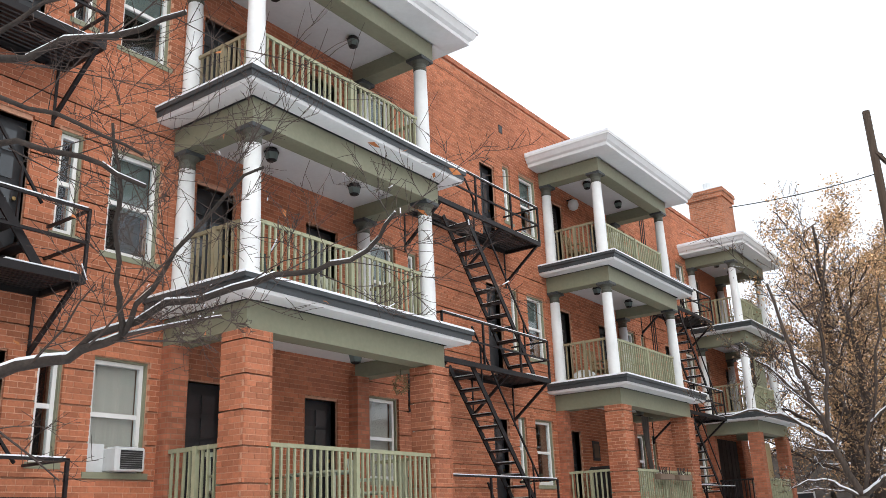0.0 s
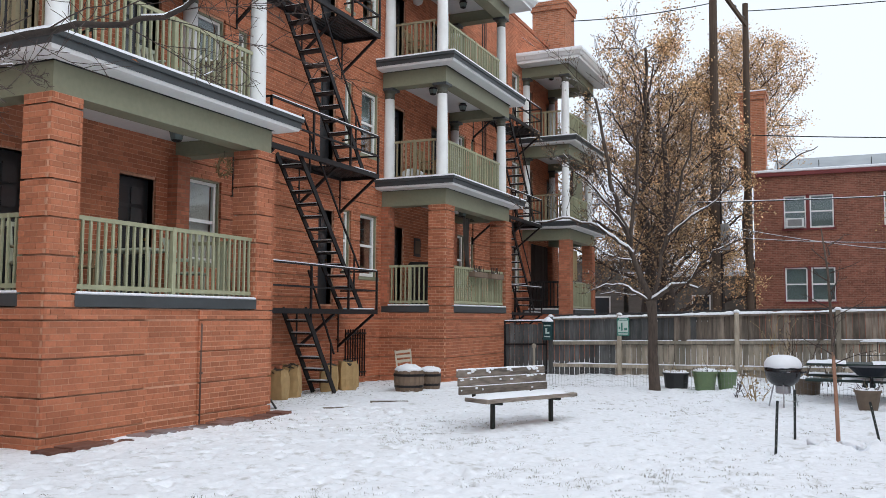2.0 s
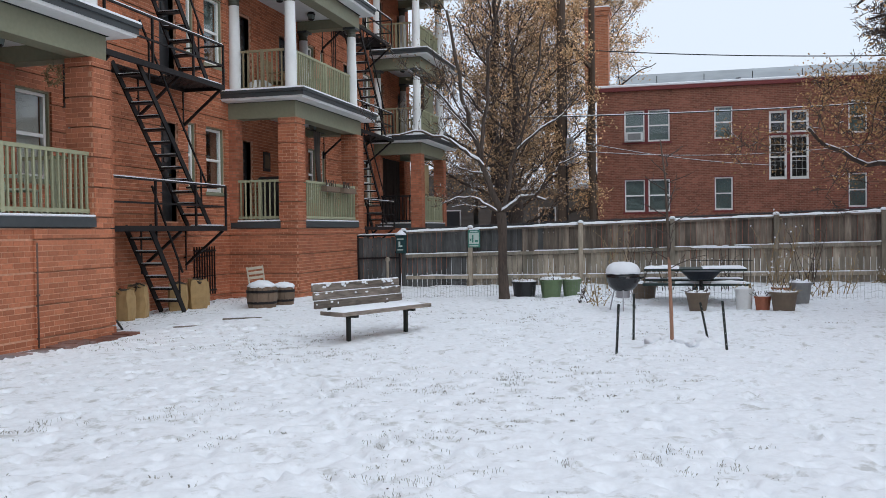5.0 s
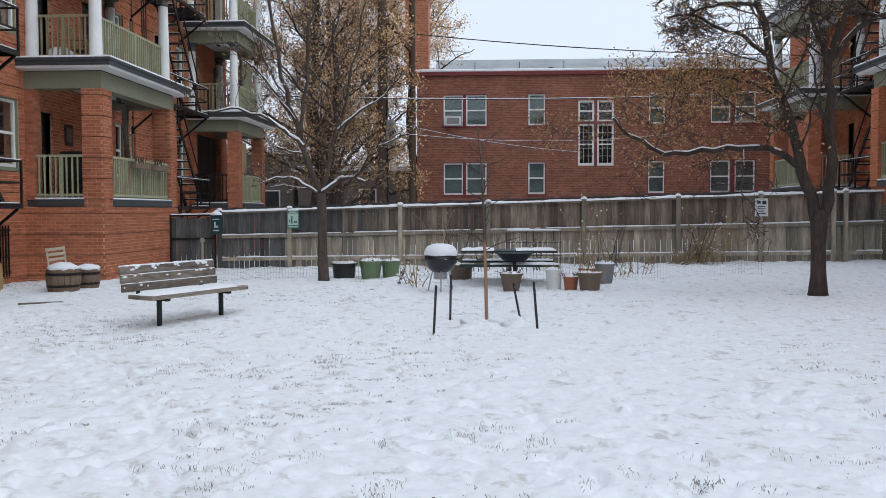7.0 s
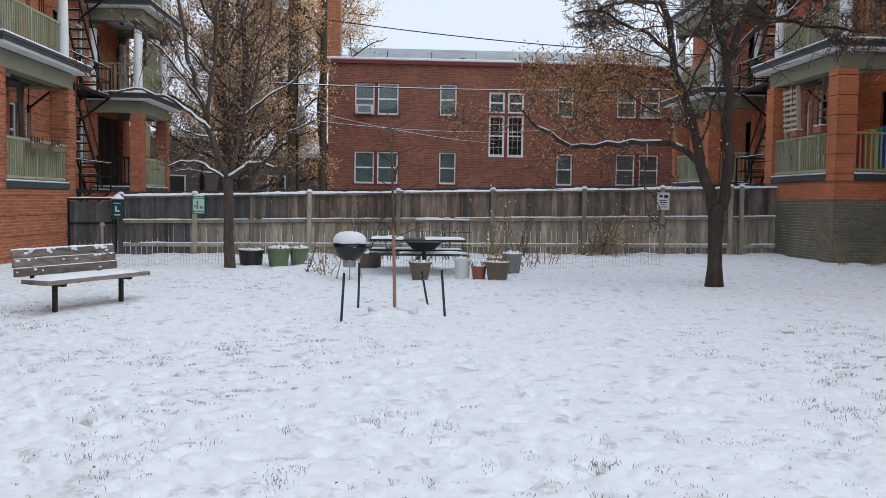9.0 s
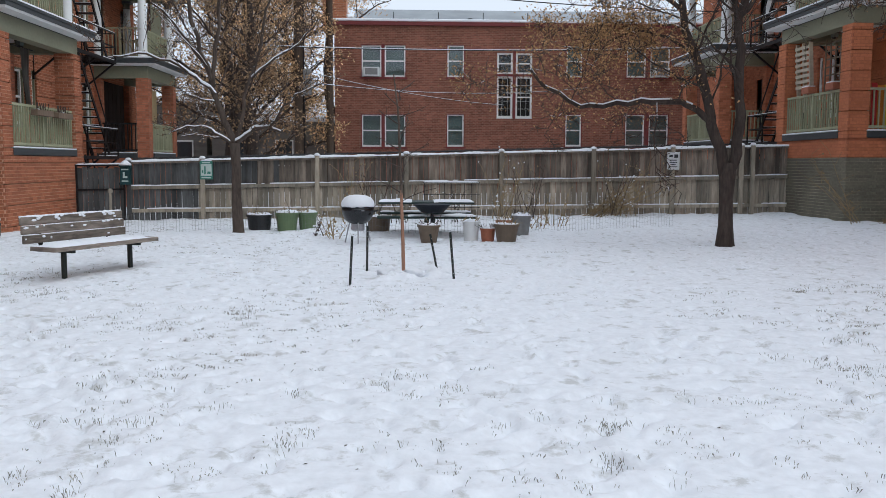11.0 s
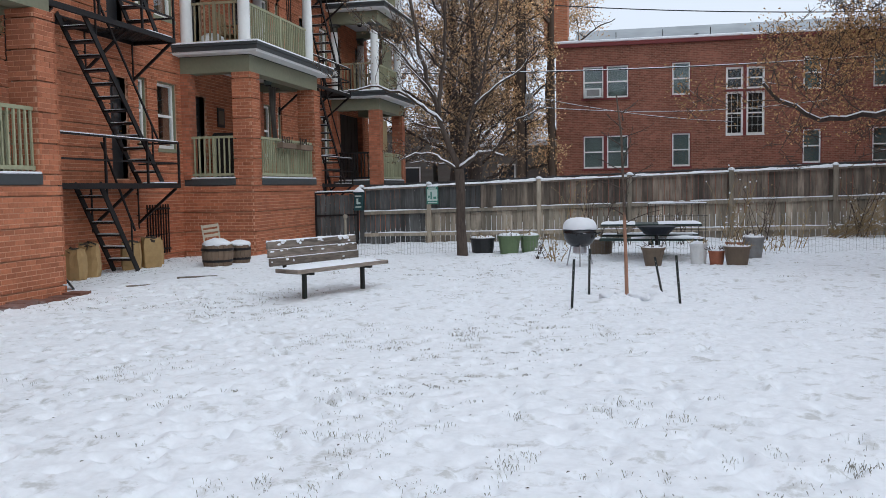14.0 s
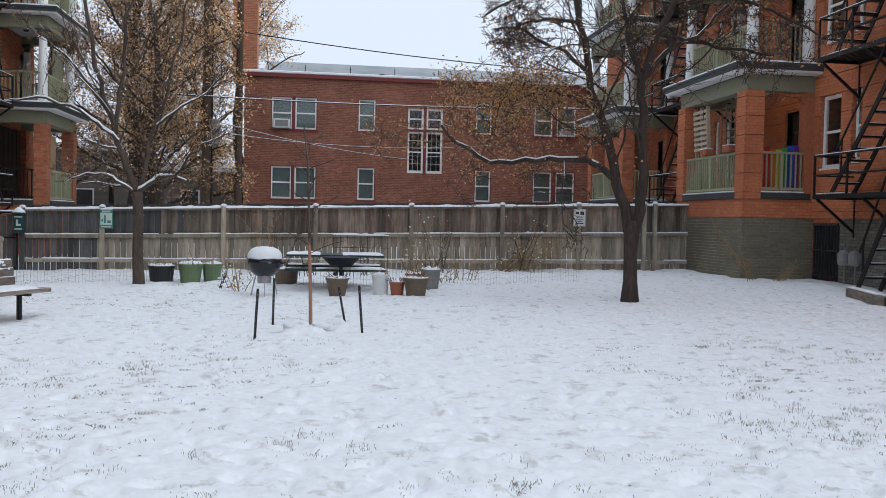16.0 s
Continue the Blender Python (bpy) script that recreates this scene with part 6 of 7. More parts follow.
# an air conditioner on the far building
ob_ = thing("air_conditioner", "white window air conditioner in the far building", "air conditioner", "window air conditioners", at=(-1.75, YB, 5.44))
part("case", cube(-0.36, 0.36, -0.3, 0.15, 0, 0.4, 0.01), POT_WHITE, ob_)
part("grille", cube(-0.28, 0.28, -0.31, -0.301, 0.06, 0.34), POT_GREY, ob_)
ob_ = thing("air_conditioner", "white window air conditioner in the far building", "air conditioner", "window air conditioners", at=(11.35, YB, 5.5))
part("case", cube(-0.34, 0.34, -0.3, 0.15, 0, 0.4, 0.01), POT_WHITE, ob_)
part("grille", cube(-0.26, 0.26, -0.31, -0.301, 0.06, 0.34), POT_GREY, ob_)

# red mullions and muntins of the far stair window, red mullions between paired windows
for z0_, z1_ in ((5.42, 6.9), (2.3, 3.82)):
    for a_, b_ in ((-1.278, -1.192), (10.702, 10.848), (15.502, 15.598)):
        o_ = link(cube(a_, b_, YB - 0.03, YB - 0.002, z0_ + 0.006 * a_, z1_ + 0.006 * a_), "trim", RED_TRIM)
        tagged(o_, "dark red mullion between paired windows", "trim", kind="structure")
o_ = link(cube(4.622, 4.748, YB - 0.03, YB - 0.002, 3.6, 6.6), "trim", RED_TRIM)
tagged(o_, "dark red mullion of the stair window", "trim", kind="structure")
o_ = link(cube(3.86, 4.62, YB - 0.03, YB - 0.002, 5.502, 5.598), "trim", RED_TRIM)
tagged(o_, "dark red transom of the stair window", "trim", kind="structure")
o_ = link(cube(4.75, 5.54, YB - 0.03, YB - 0.002, 5.502, 5.598), "trim", RED_TRIM)
tagged(o_, "dark red transom of the stair window", "trim", kind="structure")
for a_ in (3.9, 4.75):
    ob_ = thing("window_grid", "white muntins over the dark stair window", "window", "stair window grids", at=(a_ + 0.36, YB, 3.7))
    for k_ in (1, 2):
        part("muntin", cube(-0.31 + 0.24 * (k_ - 0.5) - 0.007 + 0.08, -0.31 + 0.24 * (k_ - 0.5) + 0.007 + 0.08, 0.105, 0.119, 0.02, 1.75), WHITE_FRAME, ob_)
    for k_ in range(1, 5):
        part("muntin", cube(-0.3, 0.3, 0.09, 0.104, 0.35 * k_ - 0.007, 0.35 * k_ + 0.007), WHITE_FRAME, ob_)

# small square vents high on the brick wall
for y_, z_ in ((13.2, 11.35), (17.2, 11.25), (24.8, 11.2)):
    ob_ = thing("wall_vent", "small dark square vent in the brick wall", "vent", "wall vents", at=(XWL + 0.03, y_, z_))
    part("frame", cube(-0.02, 0.012, -0.09, 0.09, -0.11, 0.11), IRON, ob_)
    # black plate on the frame, painting the shade of the vent's opening
    part("hole", cube(0.0125, 0.016, -0.06, 0.06, -0.08, 0.08), DOOR, ob_)

# basement window with iron bars, beside the fire escape stairs
ob_ = thing("basement_window", "barred basement window at the foot of the wall", "window", at=(XWL + 0.03, 17.75, 0.25))
# basement pane: the shade behind the bars is painted on near-black
part("pane", cube(-0.02, 0.004, -0.45, 0.45, 0.0, 1.0), ROOM_SHADE, ob_)
for k_ in range(9):
    part("bar", cube(0.02, 0.045, -0.44 + 0.11 * k_ - 0.01, -0.44 + 0.11 * k_ + 0.01, -0.05, 1.05), IRON, ob_)
for z_ in (0.05, 0.95):
    part("rail", cube(0.046, 0.06, -0.47, 0.47, z_ - 0.02, z_ + 0.02), IRON, ob_)
# downpipe cables beside the second porch's upper wall
for y_ in (B1 + 2.2, B1 + 2.35, B1 + 2.5):
    o_ = link(tube(bmesh.new(), [(XWL + 0.05, y_, 6.0), (XWL + 0.05, y_, 12.0)], [0.018, 0.018], 6), "wall_cable", WIRE)
    tagged(o_, "thin dark cable running up the brick wall", "cable", "wall cables")

# boards and bricks along the foot of the first porch
for k_ in range(16):
    y_ = A0 - 0.2 + k_ * 0.3
    o_ = link(cube(XL + 0.1 + 0.03 * math.sin(k_ * 2.1), XL + 0.42 + 0.03 * math.sin(k_ * 2.1), y_, y_ + 0.28, -0.05, 0.055 + 0.02 * math.sin(k_ * 1.3), 0.01), "edging_brick", EDGING)
    tagged(o_, "red paving brick half covered by snow", "brick", "edging bricks")
for k_, (x_, y_, a_, l_) in enumerate(((-7.9, 13.0, 0.7, 0.5), (-7.6, 14.3, 0.5, 0.7))):
    o_ = thing("old_board", "dark wet board lying in the snow", "board", "loose boards", at=(x_, y_, ground_z(x_, y_) + 0.03))
    o_.rotation_euler = (0, 0, a_)
    part("board", cube(-l_ / 2, l_ / 2, -0.07, 0.07, -0.06, -0.012, 0.006), FENCE, o_)

# black waste pipe leaning by the first porch
o_ = thing("black_board", "dark board leaning on the brick wall", "board", at=(-9.2, 12.35, 0.02))
part("board", beam(bmesh.new(), (0.25, 0.35, -0.03), (-0.2, 0.02, 0.85), 0.25, 0.03), DOOR, o_)


# ---- porch furniture ----
WICKER = mat("tan_wicker", (0.26, 0.17, 0.09), rough=0.85, vary=0.3, fine=90, bump=0.5)
PALE_PAINT = mat("pale_green_paint", (0.45, 0.48, 0.38), rough=0.6, vary=0.12)
def porch_chair(x, y, z, turn, material, label):
    ob = thing("porch_chair", label, "chair", "porch chairs", at=(x, y, z))
    ob.rotation_euler = (0, 0, turn)
    part("seat", cube(-0.25, 0.25, -0.24, 0.24, 0.40, 0.44, 0.01), material, ob)
    for sx in (-0.22, 0.22):
        for sy in (-0.21, 0.21):
            part("leg", cube(sx - 0.02, sx + 0.02, sy - 0.02, sy + 0.02, -0.005, 0.399), material, ob)
        part("armrest", cube(sx - 0.03, sx + 0.03, -0.24, 0.25, 0.62, 0.65, 0.008), material, ob)
        part("arm_post", cube(sx - 0.02, sx + 0.02, -0.21, -0.17, 0.441, 0.619), material, ob)
    for k in range(5):
        part("back_slat", beam(bmesh.new(), (-0.2 + 0.1 * k, 0.23, 0.44), (-0.2 + 0.1 * k, 0.34, 0.98), 0.06, 0.02), material, ob)
    part("back_rail", beam(bmesh.new(), (-0.24, 0.345, 0.95), (0.24, 0.345, 0.95), 0.03, 0.06), material, ob)
    return ob


def porch_table(x, y, z, material, label):
    ob = thing("porch_table", label, "table", "porch tables", at=(x, y, z))
    part("tabletop", cube(-0.5, 0.5, -0.3, 0.3, 0.66, 0.70, 0.01), material, ob)
    for sx in (-0.44, 0.44):
        for sy in (-0.24, 0.24):
            part("leg", cube(sx - 0.025, sx + 0.025, sy - 0.025, sy + 0.025, -0.005, 0.659), material, ob)


F1, F2, F3 = 1.865, 4.945, 7.945
porch_chair(-9.7, 8.2, F1, 1.2, PALE_PAINT, "pale painted slatted chair on the porch")
porch_chair(-9.9, 9.0, F1, 1.5, WICKER, "tan wicker chair on the porch")
porch_table(-9.4, 9.75, F1, PALE_PAINT, "low pale table behind the porch railing")
porch_chair(-9.7, 11.2, F1, 2.0, PALE_PAINT, "pale painted slatted chair on the porch")
porch_chair(-9.6, 20.3, F2, 1.6, WICKER, "tan wicker chair on the upper porch")
porch_chair(-9.7, 19.7, F3, 1.6, WICKER, "brown wooden chair on the top porch")
porch_chair(-9.6, 8.6, F2, 1.3, DARK_GREEN, "dark chair on the upper porch")
porch_chair(-9.8, 10.6, F2, 1.6, PALE_PAINT, "pale chair on the upper porch")
ob_ = thing("snowy_bundle", "white covered bundle on the upper porch", "bundle", at=(-9.75, 19.45, F2))
bm_ = lathe([(0.28, -0.005), (0.3, 0.1), (0.27, 0.26), (0.15, 0.34), (0.04, 0.36)], (0, 0, 0), 16)
for v_ in bm_.verts:
    v_.co.x *= 1.0 + 0.08 * math.sin(9 * v_.co.y)
part("cover", bm_, POT_WHITE, ob_, smooth=True)
ob_ = thing("covered_grill", "dark covered grill on the ground-floor porch", "grill", at=(-9.5, 20.2, F1))
part("cover", cube(-0.55, 0.45, -0.4, 0.4, -0.005, 1.12, 0.06), POT_BLACK, ob_)
ob_ = thing("wall_picture", "small dark framed board on the brick wall", "picture", at=(XWL + 0.035, 21.0, 3.45))
part("frame", cube(-0.02, 0.02, -0.2, 0.2, -0.25, 0.25, 0.008), DOOR, ob_)
part("panel", cube(0.0205, 0.026, -0.13, 0.13, -0.17, 0.17), POT_BROWN, ob_)
# curtains hung in the second porch
ob_ = thing("hanging_curtain", "grey brown curtain hanging in the porch opening", "curtain", at=(-9.3, 21.9, F1))
bm_ = bmesh.new()
rows_ = []
for z_, w_, o_ in ((0.95, 0.30, 0.28), (1.3, 0.24, 0.22), (1.8, 0.36, 0.08), (2.42, 0.55, 0.0)):
    rows_.append([bm_.verts.new((0.04 * math.sin(k_ * 1.3) - 0.02 * k_ / 20, -0.28 + o_ + w_ * k_ / 19, z_)) for k_ in range(20)])
for r0_, r1_ in zip(rows_, rows_[1:]):
    for k_ in range(19):
        bm_.faces.new((r0_[k_], r0_[k_ + 1], r1_[k_ + 1], r1_[k_]))
bmesh.ops.solidify(bm_, geom=bm_.faces[:], thickness=0.01)
part("cloth", bm_, WOOD_GREY, ob_)
part("rod", tube(bmesh.new(), [(0, -0.75, 2.42), (0, 0.5, 2.42)], [0.012, 0.012], 6), IRON, ob_)
# planter boxes on the second porch's rail
for y_ in (20.9, 22.1):
    ob_ = thing("planter_box", "brown window box hung on the porch railing", "planter", "rail planters", at=(XL + 0.05, y_, 2.62))
    part("box", cube(-0.06, 0.1, -0.45, 0.45, 0.0, 0.13, 0.008), BARREL, ob_)
    part("snow_strip", snow_ridge(bmesh.new(), (0.02, -0.43, 0.128), (0.02, 0.43, 0.128), 0.13, 0.03, y_, bare=-0.1), SNOW, ob_, smooth=True)
    for k_ in range(10):
        part("stalk", beam(bmesh.new(), (0.02, -0.3 + 0.065 * k_, 0.10), (0.05 * math.sin(k_ * 3), -0.3 + 0.065 * k_ + 0.04 * math.cos(k_ * 5), 0.3), 0.02, 0.012), TWIG, ob_)

# dark brown that stands for the deep shade inside the third porch
PORCH_SHADE = mat("dark_stained_wood", (0.035, 0.022, 0.019), rough=0.8, vary=0.4, objrand=0.2, stretch=(1, 1, 0.15))
# privacy panels on the third porch
TAN = mat("tan_painted_panel", (0.36, 0.28, 0.15), rough=0.7, vary=0.15)
for y_, z_, h_, m_ in ((31.0, 2.9, 1.15, TAN), (31.0, 1.9, 0.95, GREEN), (31.8, 4.96, 2.0, GREEN), (31.8, 7.96, 1.2, GREEN)):
    ob_ = thing("privacy_panel", "painted board panel screening the porch", "screen", "privacy panels", at=(XL - 0.35, y_, z_))
    for k_ in range(6):
        part("board", cube(-0.012, 0.012, -0.6 + 0.2 * k_ + 0.004, -0.4 + 0.2 * k_ - 0.004, -0.05, h_), m_, ob_)

# added boards over the back wall; their dark colour gives the porch's shade
ob_ = thing("wooden_screen", "dark stained board screen at the back of the porch", "screen", at=(-10.3, 30.9, 1.86))
for k_ in range(13):
    part("board", cube(-0.03 + 0.006 * (k_ % 2), 0.03 + 0.006 * (k_ % 2), -1.3 + 0.2 * k_, -1.11 + 0.2 * k_, -0.01, 2.4), PORCH_SHADE, ob_)

# right-hand building: rainbow flag, pallet, lattice, lit lamp
RAINBOW = [(0.45, 0.03, 0.03), (0.5, 0.16, 0.02), (0.55, 0.42, 0.03), (0.05, 0.3, 0.06), (0.03, 0.08, 0.4), (0.15, 0.03, 0.3)]
ob_ = thing("rainbow_flag", "rainbow striped flag draped over the porch railing", "flag", at=(11.15, 20.27, 3.42))
for k_, c_ in enumerate(RAINBOW):
    m_ = mat("flag_cloth", c_, rough=0.8, vary=0.12, fine=60)
    bm_ = bmesh.new()
    rows_ = []
    for z_ in (-0.95, -0.5, 0.0, 0.06):
        rows_.append([bm_.verts.new((-0.45 + k_ * 0.15 + 0.15 * q_ / 3, -0.03 + 0.02 * math.sin((k_ + q_ / 3) * 2.2) + (0.03 if z_ > 0.03 else 0), z_ - 0.06 * math.sin(k_))) for q_ in range(4)])
    for r0_, r1_ in zip(rows_, rows_[1:]):
        for q_ in range(3):
            bm_.faces.new((r0_[q_], r0_[q_ + 1], r1_[q_ + 1], r1_[q_]))
    part("stripe", bm_, m_, ob_)
ob_ = thing("pallet", "pale wooden pallet leaning upright on the porch", "pallet", at=(10.38, 23.05, 3.55))
ob_.rotation_euler = (0, -0.06, 0)
PALLET = mat("pale_pallet_wood", (0.52, 0.46, 0.36), rough=0.85, vary=0.2)
for k_ in range(8):
    part("slat", cube(-0.05, -0.03, -0.42, 0.42, 0.02 + k_ * 0.145, 0.10 + k_ * 0.145), PALLET, ob_)
for y_ in (-0.38, 0, 0.38):
    part("stringer", cube(-0.029, 0.06, y_ - 0.03, y_ + 0.03, -0.6, 1.2), PALLET, ob_)
ob_ = thing("lattice_screen", "dark wooden lattice screen on the porch", "screen", at=(10.5, 21.6, 2.4))
for k_ in range(6):
    part("slat", cube(-0.012, 0.012, -0.75 + k_ * 0.26, -0.71 + k_ * 0.26, 0.0, 2.3), POT_BROWN, ob_)
for k_ in range(7):
    part("slat", cube(0.013, 0.03, -0.77, 0.6, 1.0 + k_ * 0.2, 1.04 + k_ * 0.2), POT_BROWN, ob_)
for y_ in (21.0, 22.3):
    ob_ = thing("planter_box", "terracotta window box on the porch railing", "planter", "rail planters", at=(10.15, y_, 3.38))
    part("box", cube(-0.1, 0.1, -0.2, 0.2, 0.0, 0.16, 0.01), CLAY, ob_)
    part("snow_cap", cube(-0.09, 0.09, -0.19, 0.19, 0.162, 0.19, 0.01), SNOW, ob_)
GLOW = bpy.data.materials.new("warm_lamp_glass")
GLOW.use_nodes = True
GLOW.node_tree.nodes["Principled BSDF"].inputs["Emission Color"].default_value = (1.0, 0.62, 0.25, 1)
GLOW.node_tree.nodes["Principled BSDF"].inputs["Emission Strength"].default_value = 9.0
ob_ = thing("porch_lamp", "small lit warm lamp under the porch ceiling", "lamp", at=(10.75, 21.05, 5.06))
part("mount", lathe([(0.08, -0.03), (0.08, 0.0)], (0, 0, 0), 12), IRON, ob_)
part("bulb", lathe([(0.02, -0.16), (0.06, -0.13), (0.06, -0.08), (0.03, -0.03)], (0, 0, 0), 12), GLOW, ob_)
lamp_ = new("porch_lamp_light", bpy.data.lights.new("porch_lamp_light", "POINT"))
lamp_.data.energy, lamp_.data.color, lamp_.data.shadow_soft_size = 2.0, (1.0, 0.65, 0.3), 0.06
lamp_.location = (10.75, 21.05, 4.8)
# barred basement opening, meters, lumber beside the right-hand fire escape
ob_ = thing("basement_window", "barred basement opening in the grey brick base", "window", at=(XWR - 0.03, 19.35, 0.3))
part("pane", cube(-0.004, 0.02, -0.5, 0.5, 0.0, 1.3), DOOR, ob_)
for k_ in range(9):
    part("bar", cube(-0.05, -0.02, -0.48 + 0.12 * k_ - 0.014, -0.48 + 0.12 * k_ + 0.014, 0, 1.35), STEEL_DARK, ob_)
for z_ in (0.1, 0.7, 1.3):
    part("rail", cube(-0.065, -0.051, -0.5, 0.5, z_ - 0.02, z_ + 0.02), STEEL_DARK, ob_)
part("grey_base", cube(0.01, 0.02, -17, -0.52, -0.6, 1.45), BRICK_GREY, thing("wall_base", "grey-green painted brick base of the wall", "wall", kind="structure", at=(XWR - 0.05, 19.35, 0.3)))
ob_ = thing("gas_meter", "grey gas meters with pipes on the wall", "meter", "gas meters", at=(XWR - 0.25, 18.3, 0.3))
for y_ in (0, -0.4):
    part("meter", lathe([(0.1, 0), (0.14, 0.05), (0.14, 0.28), (0.08, 0.34)], (0, y_, 0.4), 14), POT_GREY, ob_)
    part("pipe", tube(bmesh.new(), [(0.1, y_ + 0.12, -0.1), (0.1, y_ + 0.12, 0.8), (0.0, y_ + 0.03, 0.85), (0, y_, 0.72)], [0.022] * 4, 8), POT_GREY, ob_)
ob_ = thing("lumber", "snow-covered timber lying by the wall", "lumber", at=(9.8, 14.55, ground_z(9.8, 14.55)))
ob_.rotation_euler = (0, 0, 1.25)
for k_ in range(2):
    b_ = part("timber", cube(-0.9, 0.9, -0.16 + k_ * 0.2, 0.0 + k_ * 0.2, -0.03 + 0.04 * k_, 0.13 + 0.04 * k_, 0.01), BENCH_WOOD, ob_)
    part("snow_patch", cube(-0.85, 0.85, -0.14 + k_ * 0.2, -0.02 + k_ * 0.2, 0.133 + 0.04 * k_, 0.175 + 0.04 * k_, 0.015), SNOW, b_)


# ---- hanging and standing odds and ends on the porches ----
ob_ = thing("globe_lamp", "white round globe lamp on the porch wall", "lamp", at=(XWL + 0.03, 20.55, 10.1))
part("globe", lathe([(0.04, -0.16), (0.12, -0.11), (0.155, 0.0), (0.12, 0.11), (0.05, 0.15)], (0.2, 0, 0), 18), POT_WHITE, ob_, smooth=True)
part("bracket", beam(bmesh.new(), (0.0, 0, 0.17), (0.2, 0, 0.17), 0.03, 0.03), IRON, ob_)
ob_ = thing("wreath", "dried brown wreath hanging from the porch beam", "wreath", at=(-9.25, 11.5, 4.05))
rng_ = random.Random(3)
bm_ = bmesh.new()
for k_ in range(60):
    a_ = 6.2832 * k_ / 60
    c_ = Vector((0.13 * math.cos(a_), rng_.uniform(-0.02, 0.02), 0.13 * math.sin(a_)))
    d_ = Vector((rng_.uniform(-1, 1), rng_.uniform(-1, 1), rng_.uniform(-1, 1))).normalized() * 0.08
    beam(bm_, c_ - d_, c_ + d_, 0.012, 0.008)
tagged(part("dry_growth", bm_, STRAW, ob_), kind="stuff")
part("cord", tube(bmesh.new(), [(0, 0, 0.13), (0, 0.0, 0.27)], [0.004, 0.004], 4), IRON, ob_)
CONE_ORANGE = mat("orange_plastic", (0.55, 0.13, 0.04), rough=0.5, vary=0.1)
ob_ = thing("traffic_cone", "orange traffic cone on the top porch", "cone", at=(-10.0, 7.25 + 0.55, 7.945))
part("cone", lathe([(0.14, 0.03), (0.13, 0.05), (0.03, 0.62), (0.02, 0.63)], (0, 0, 0), 16), CONE_ORANGE, ob_)
part("foot", cube(-0.18, 0.18, -0.18, 0.18, -0.005, 0.03, 0.008), CONE_ORANGE, ob_)

def fallen_leaves():
    rng = random.Random(77)
    verts, faces = [], []
    for k in range(1000):
        x, y, a, s_ = rng.uniform(-8, 10), 2.8 + 17 * rng.random(), rng.uniform(0, 6.28), rng.uniform(0.006, 0.017)
        if k > 420:  # litter blown against the foot of the wall
            x, y, s_ = -10.2 + abs(rng.gauss(0, 0.75)), rng.uniform(12.2, 18.6), rng.uniform(0.012, 0.035)
        z, i = ground_z(x, y) + 0.010, len(verts)
        c, d = math.cos(a) * s_, math.sin(a) * s_
        verts += [(x - c, y - d, z), (x + d * 0.5, y - c * 0.5, z + 0.004), (x + c, y + d, z + 0.002), (x - d * 0.5, y + c * 0.5, z + 0.005)]
        faces += [(i, i + 1, i + 2), (i, i + 2, i + 3)]
    me = bpy.data.meshes.new("fallen_leaves")
    me.from_pydata(verts, [], faces)
    me.materials.append(SOIL)
    tagged(new("fallen_leaves", me), "small dark fallen leaves scattered on the snow", "leaves", kind="stuff")


fallen_leaves()


# ---- dry plants, wire edging, grass ----
def dry_plant(x, y, n, h, seed, lean=(0, 0), label="dry brown plant stalks in the snow", head=0.017):
    g = ground_z(x, y)
    rng = random.Random(seed)
    ob = thing("dry_plant", label, "plant", "dry plants by the fence", at=(x, y, g))
    bm, heads = bmesh.new(), bmesh.new()
    for k in range(n):
        a = rng.uniform(0, 6.28)
        q = crook(rng, (rng.uniform(-0.25, 0.25), rng.uniform(-0.15, 0.15), -0.05), (0.35 * math.cos(a) + lean[0], 0.35 * math.sin(a) + lean[1], 1.0), h * rng.uniform(0.6, 1.1), 0.12, 5)
        tube(bm, q, [0.010, 0.009, 0.008, 0.007, 0.005, 0.003], 4)
        for m in range(6):
            p = q[1 + m % 5]
            e = crook(rng, p, (rng.uniform(-1, 1), rng.uniform(-1, 1), 0.6), h * 0.18, 0.2, 2)
            tube(bm, e, [0.006, 0.005, 0.003], 3)
            if rng.random() < 0.5:
                bmesh.ops.create_icosphere(heads, subdivisions=1, radius=head * rng.uniform(0.65, 1.45), matrix=Matrix.Translation(e[-1]))
    tagged(part("dry_growth", bm, STRAW if seed % 2 else TWIG, ob), kind="stuff")
    if len(heads.verts):
        tagged(part("seed_litter", heads, STRAW if seed % 3 else SNOW, ob), kind="stuff")
    else:
        heads.free()


for k_, (x_, y_, n_, h_) in enumerate(((-1.6, 21.8, 7, 1.5), (-1.1, 22.3, 8, 1.7), (2.2, 21.6, 8, 1.6), (2.9, 22.2, 8, 1.5), (-1.55, 16.6, 6, 0.6), (0.9, 21.0, 6, 0.9), (3.3, 19.5, 7, 0.8), (5.1, 22.5, 7, 1.6), (5.6, 22.3, 6, 1.4), (-0.2, 20.5, 6, 0.8), (2.6, 18.6, 6, 0.6), (-1.75, 17.2, 5, 0.5))):
    dry_plant(x_, y_, n_, h_, k_ + 1)
dry_plant(4.9, 22.4, 12, 2.2, 31, (1.5, -0.1), "long straw-coloured stalks leaning over")
dry_plant(4.6, 22.5, 12, 1.6, 33, (1.7, 0.0), "long straw-coloured stalks leaning over")
dry_plant(10.0, 19.3, 5, 1.9, 35, (-0.5, 0.0), "dry vine leaning on the grey wall")
dry_plant(10.6, 19.0, 9, 0.6, 37, (0.8, -0.4), "heap of dry cuttings by the wall")

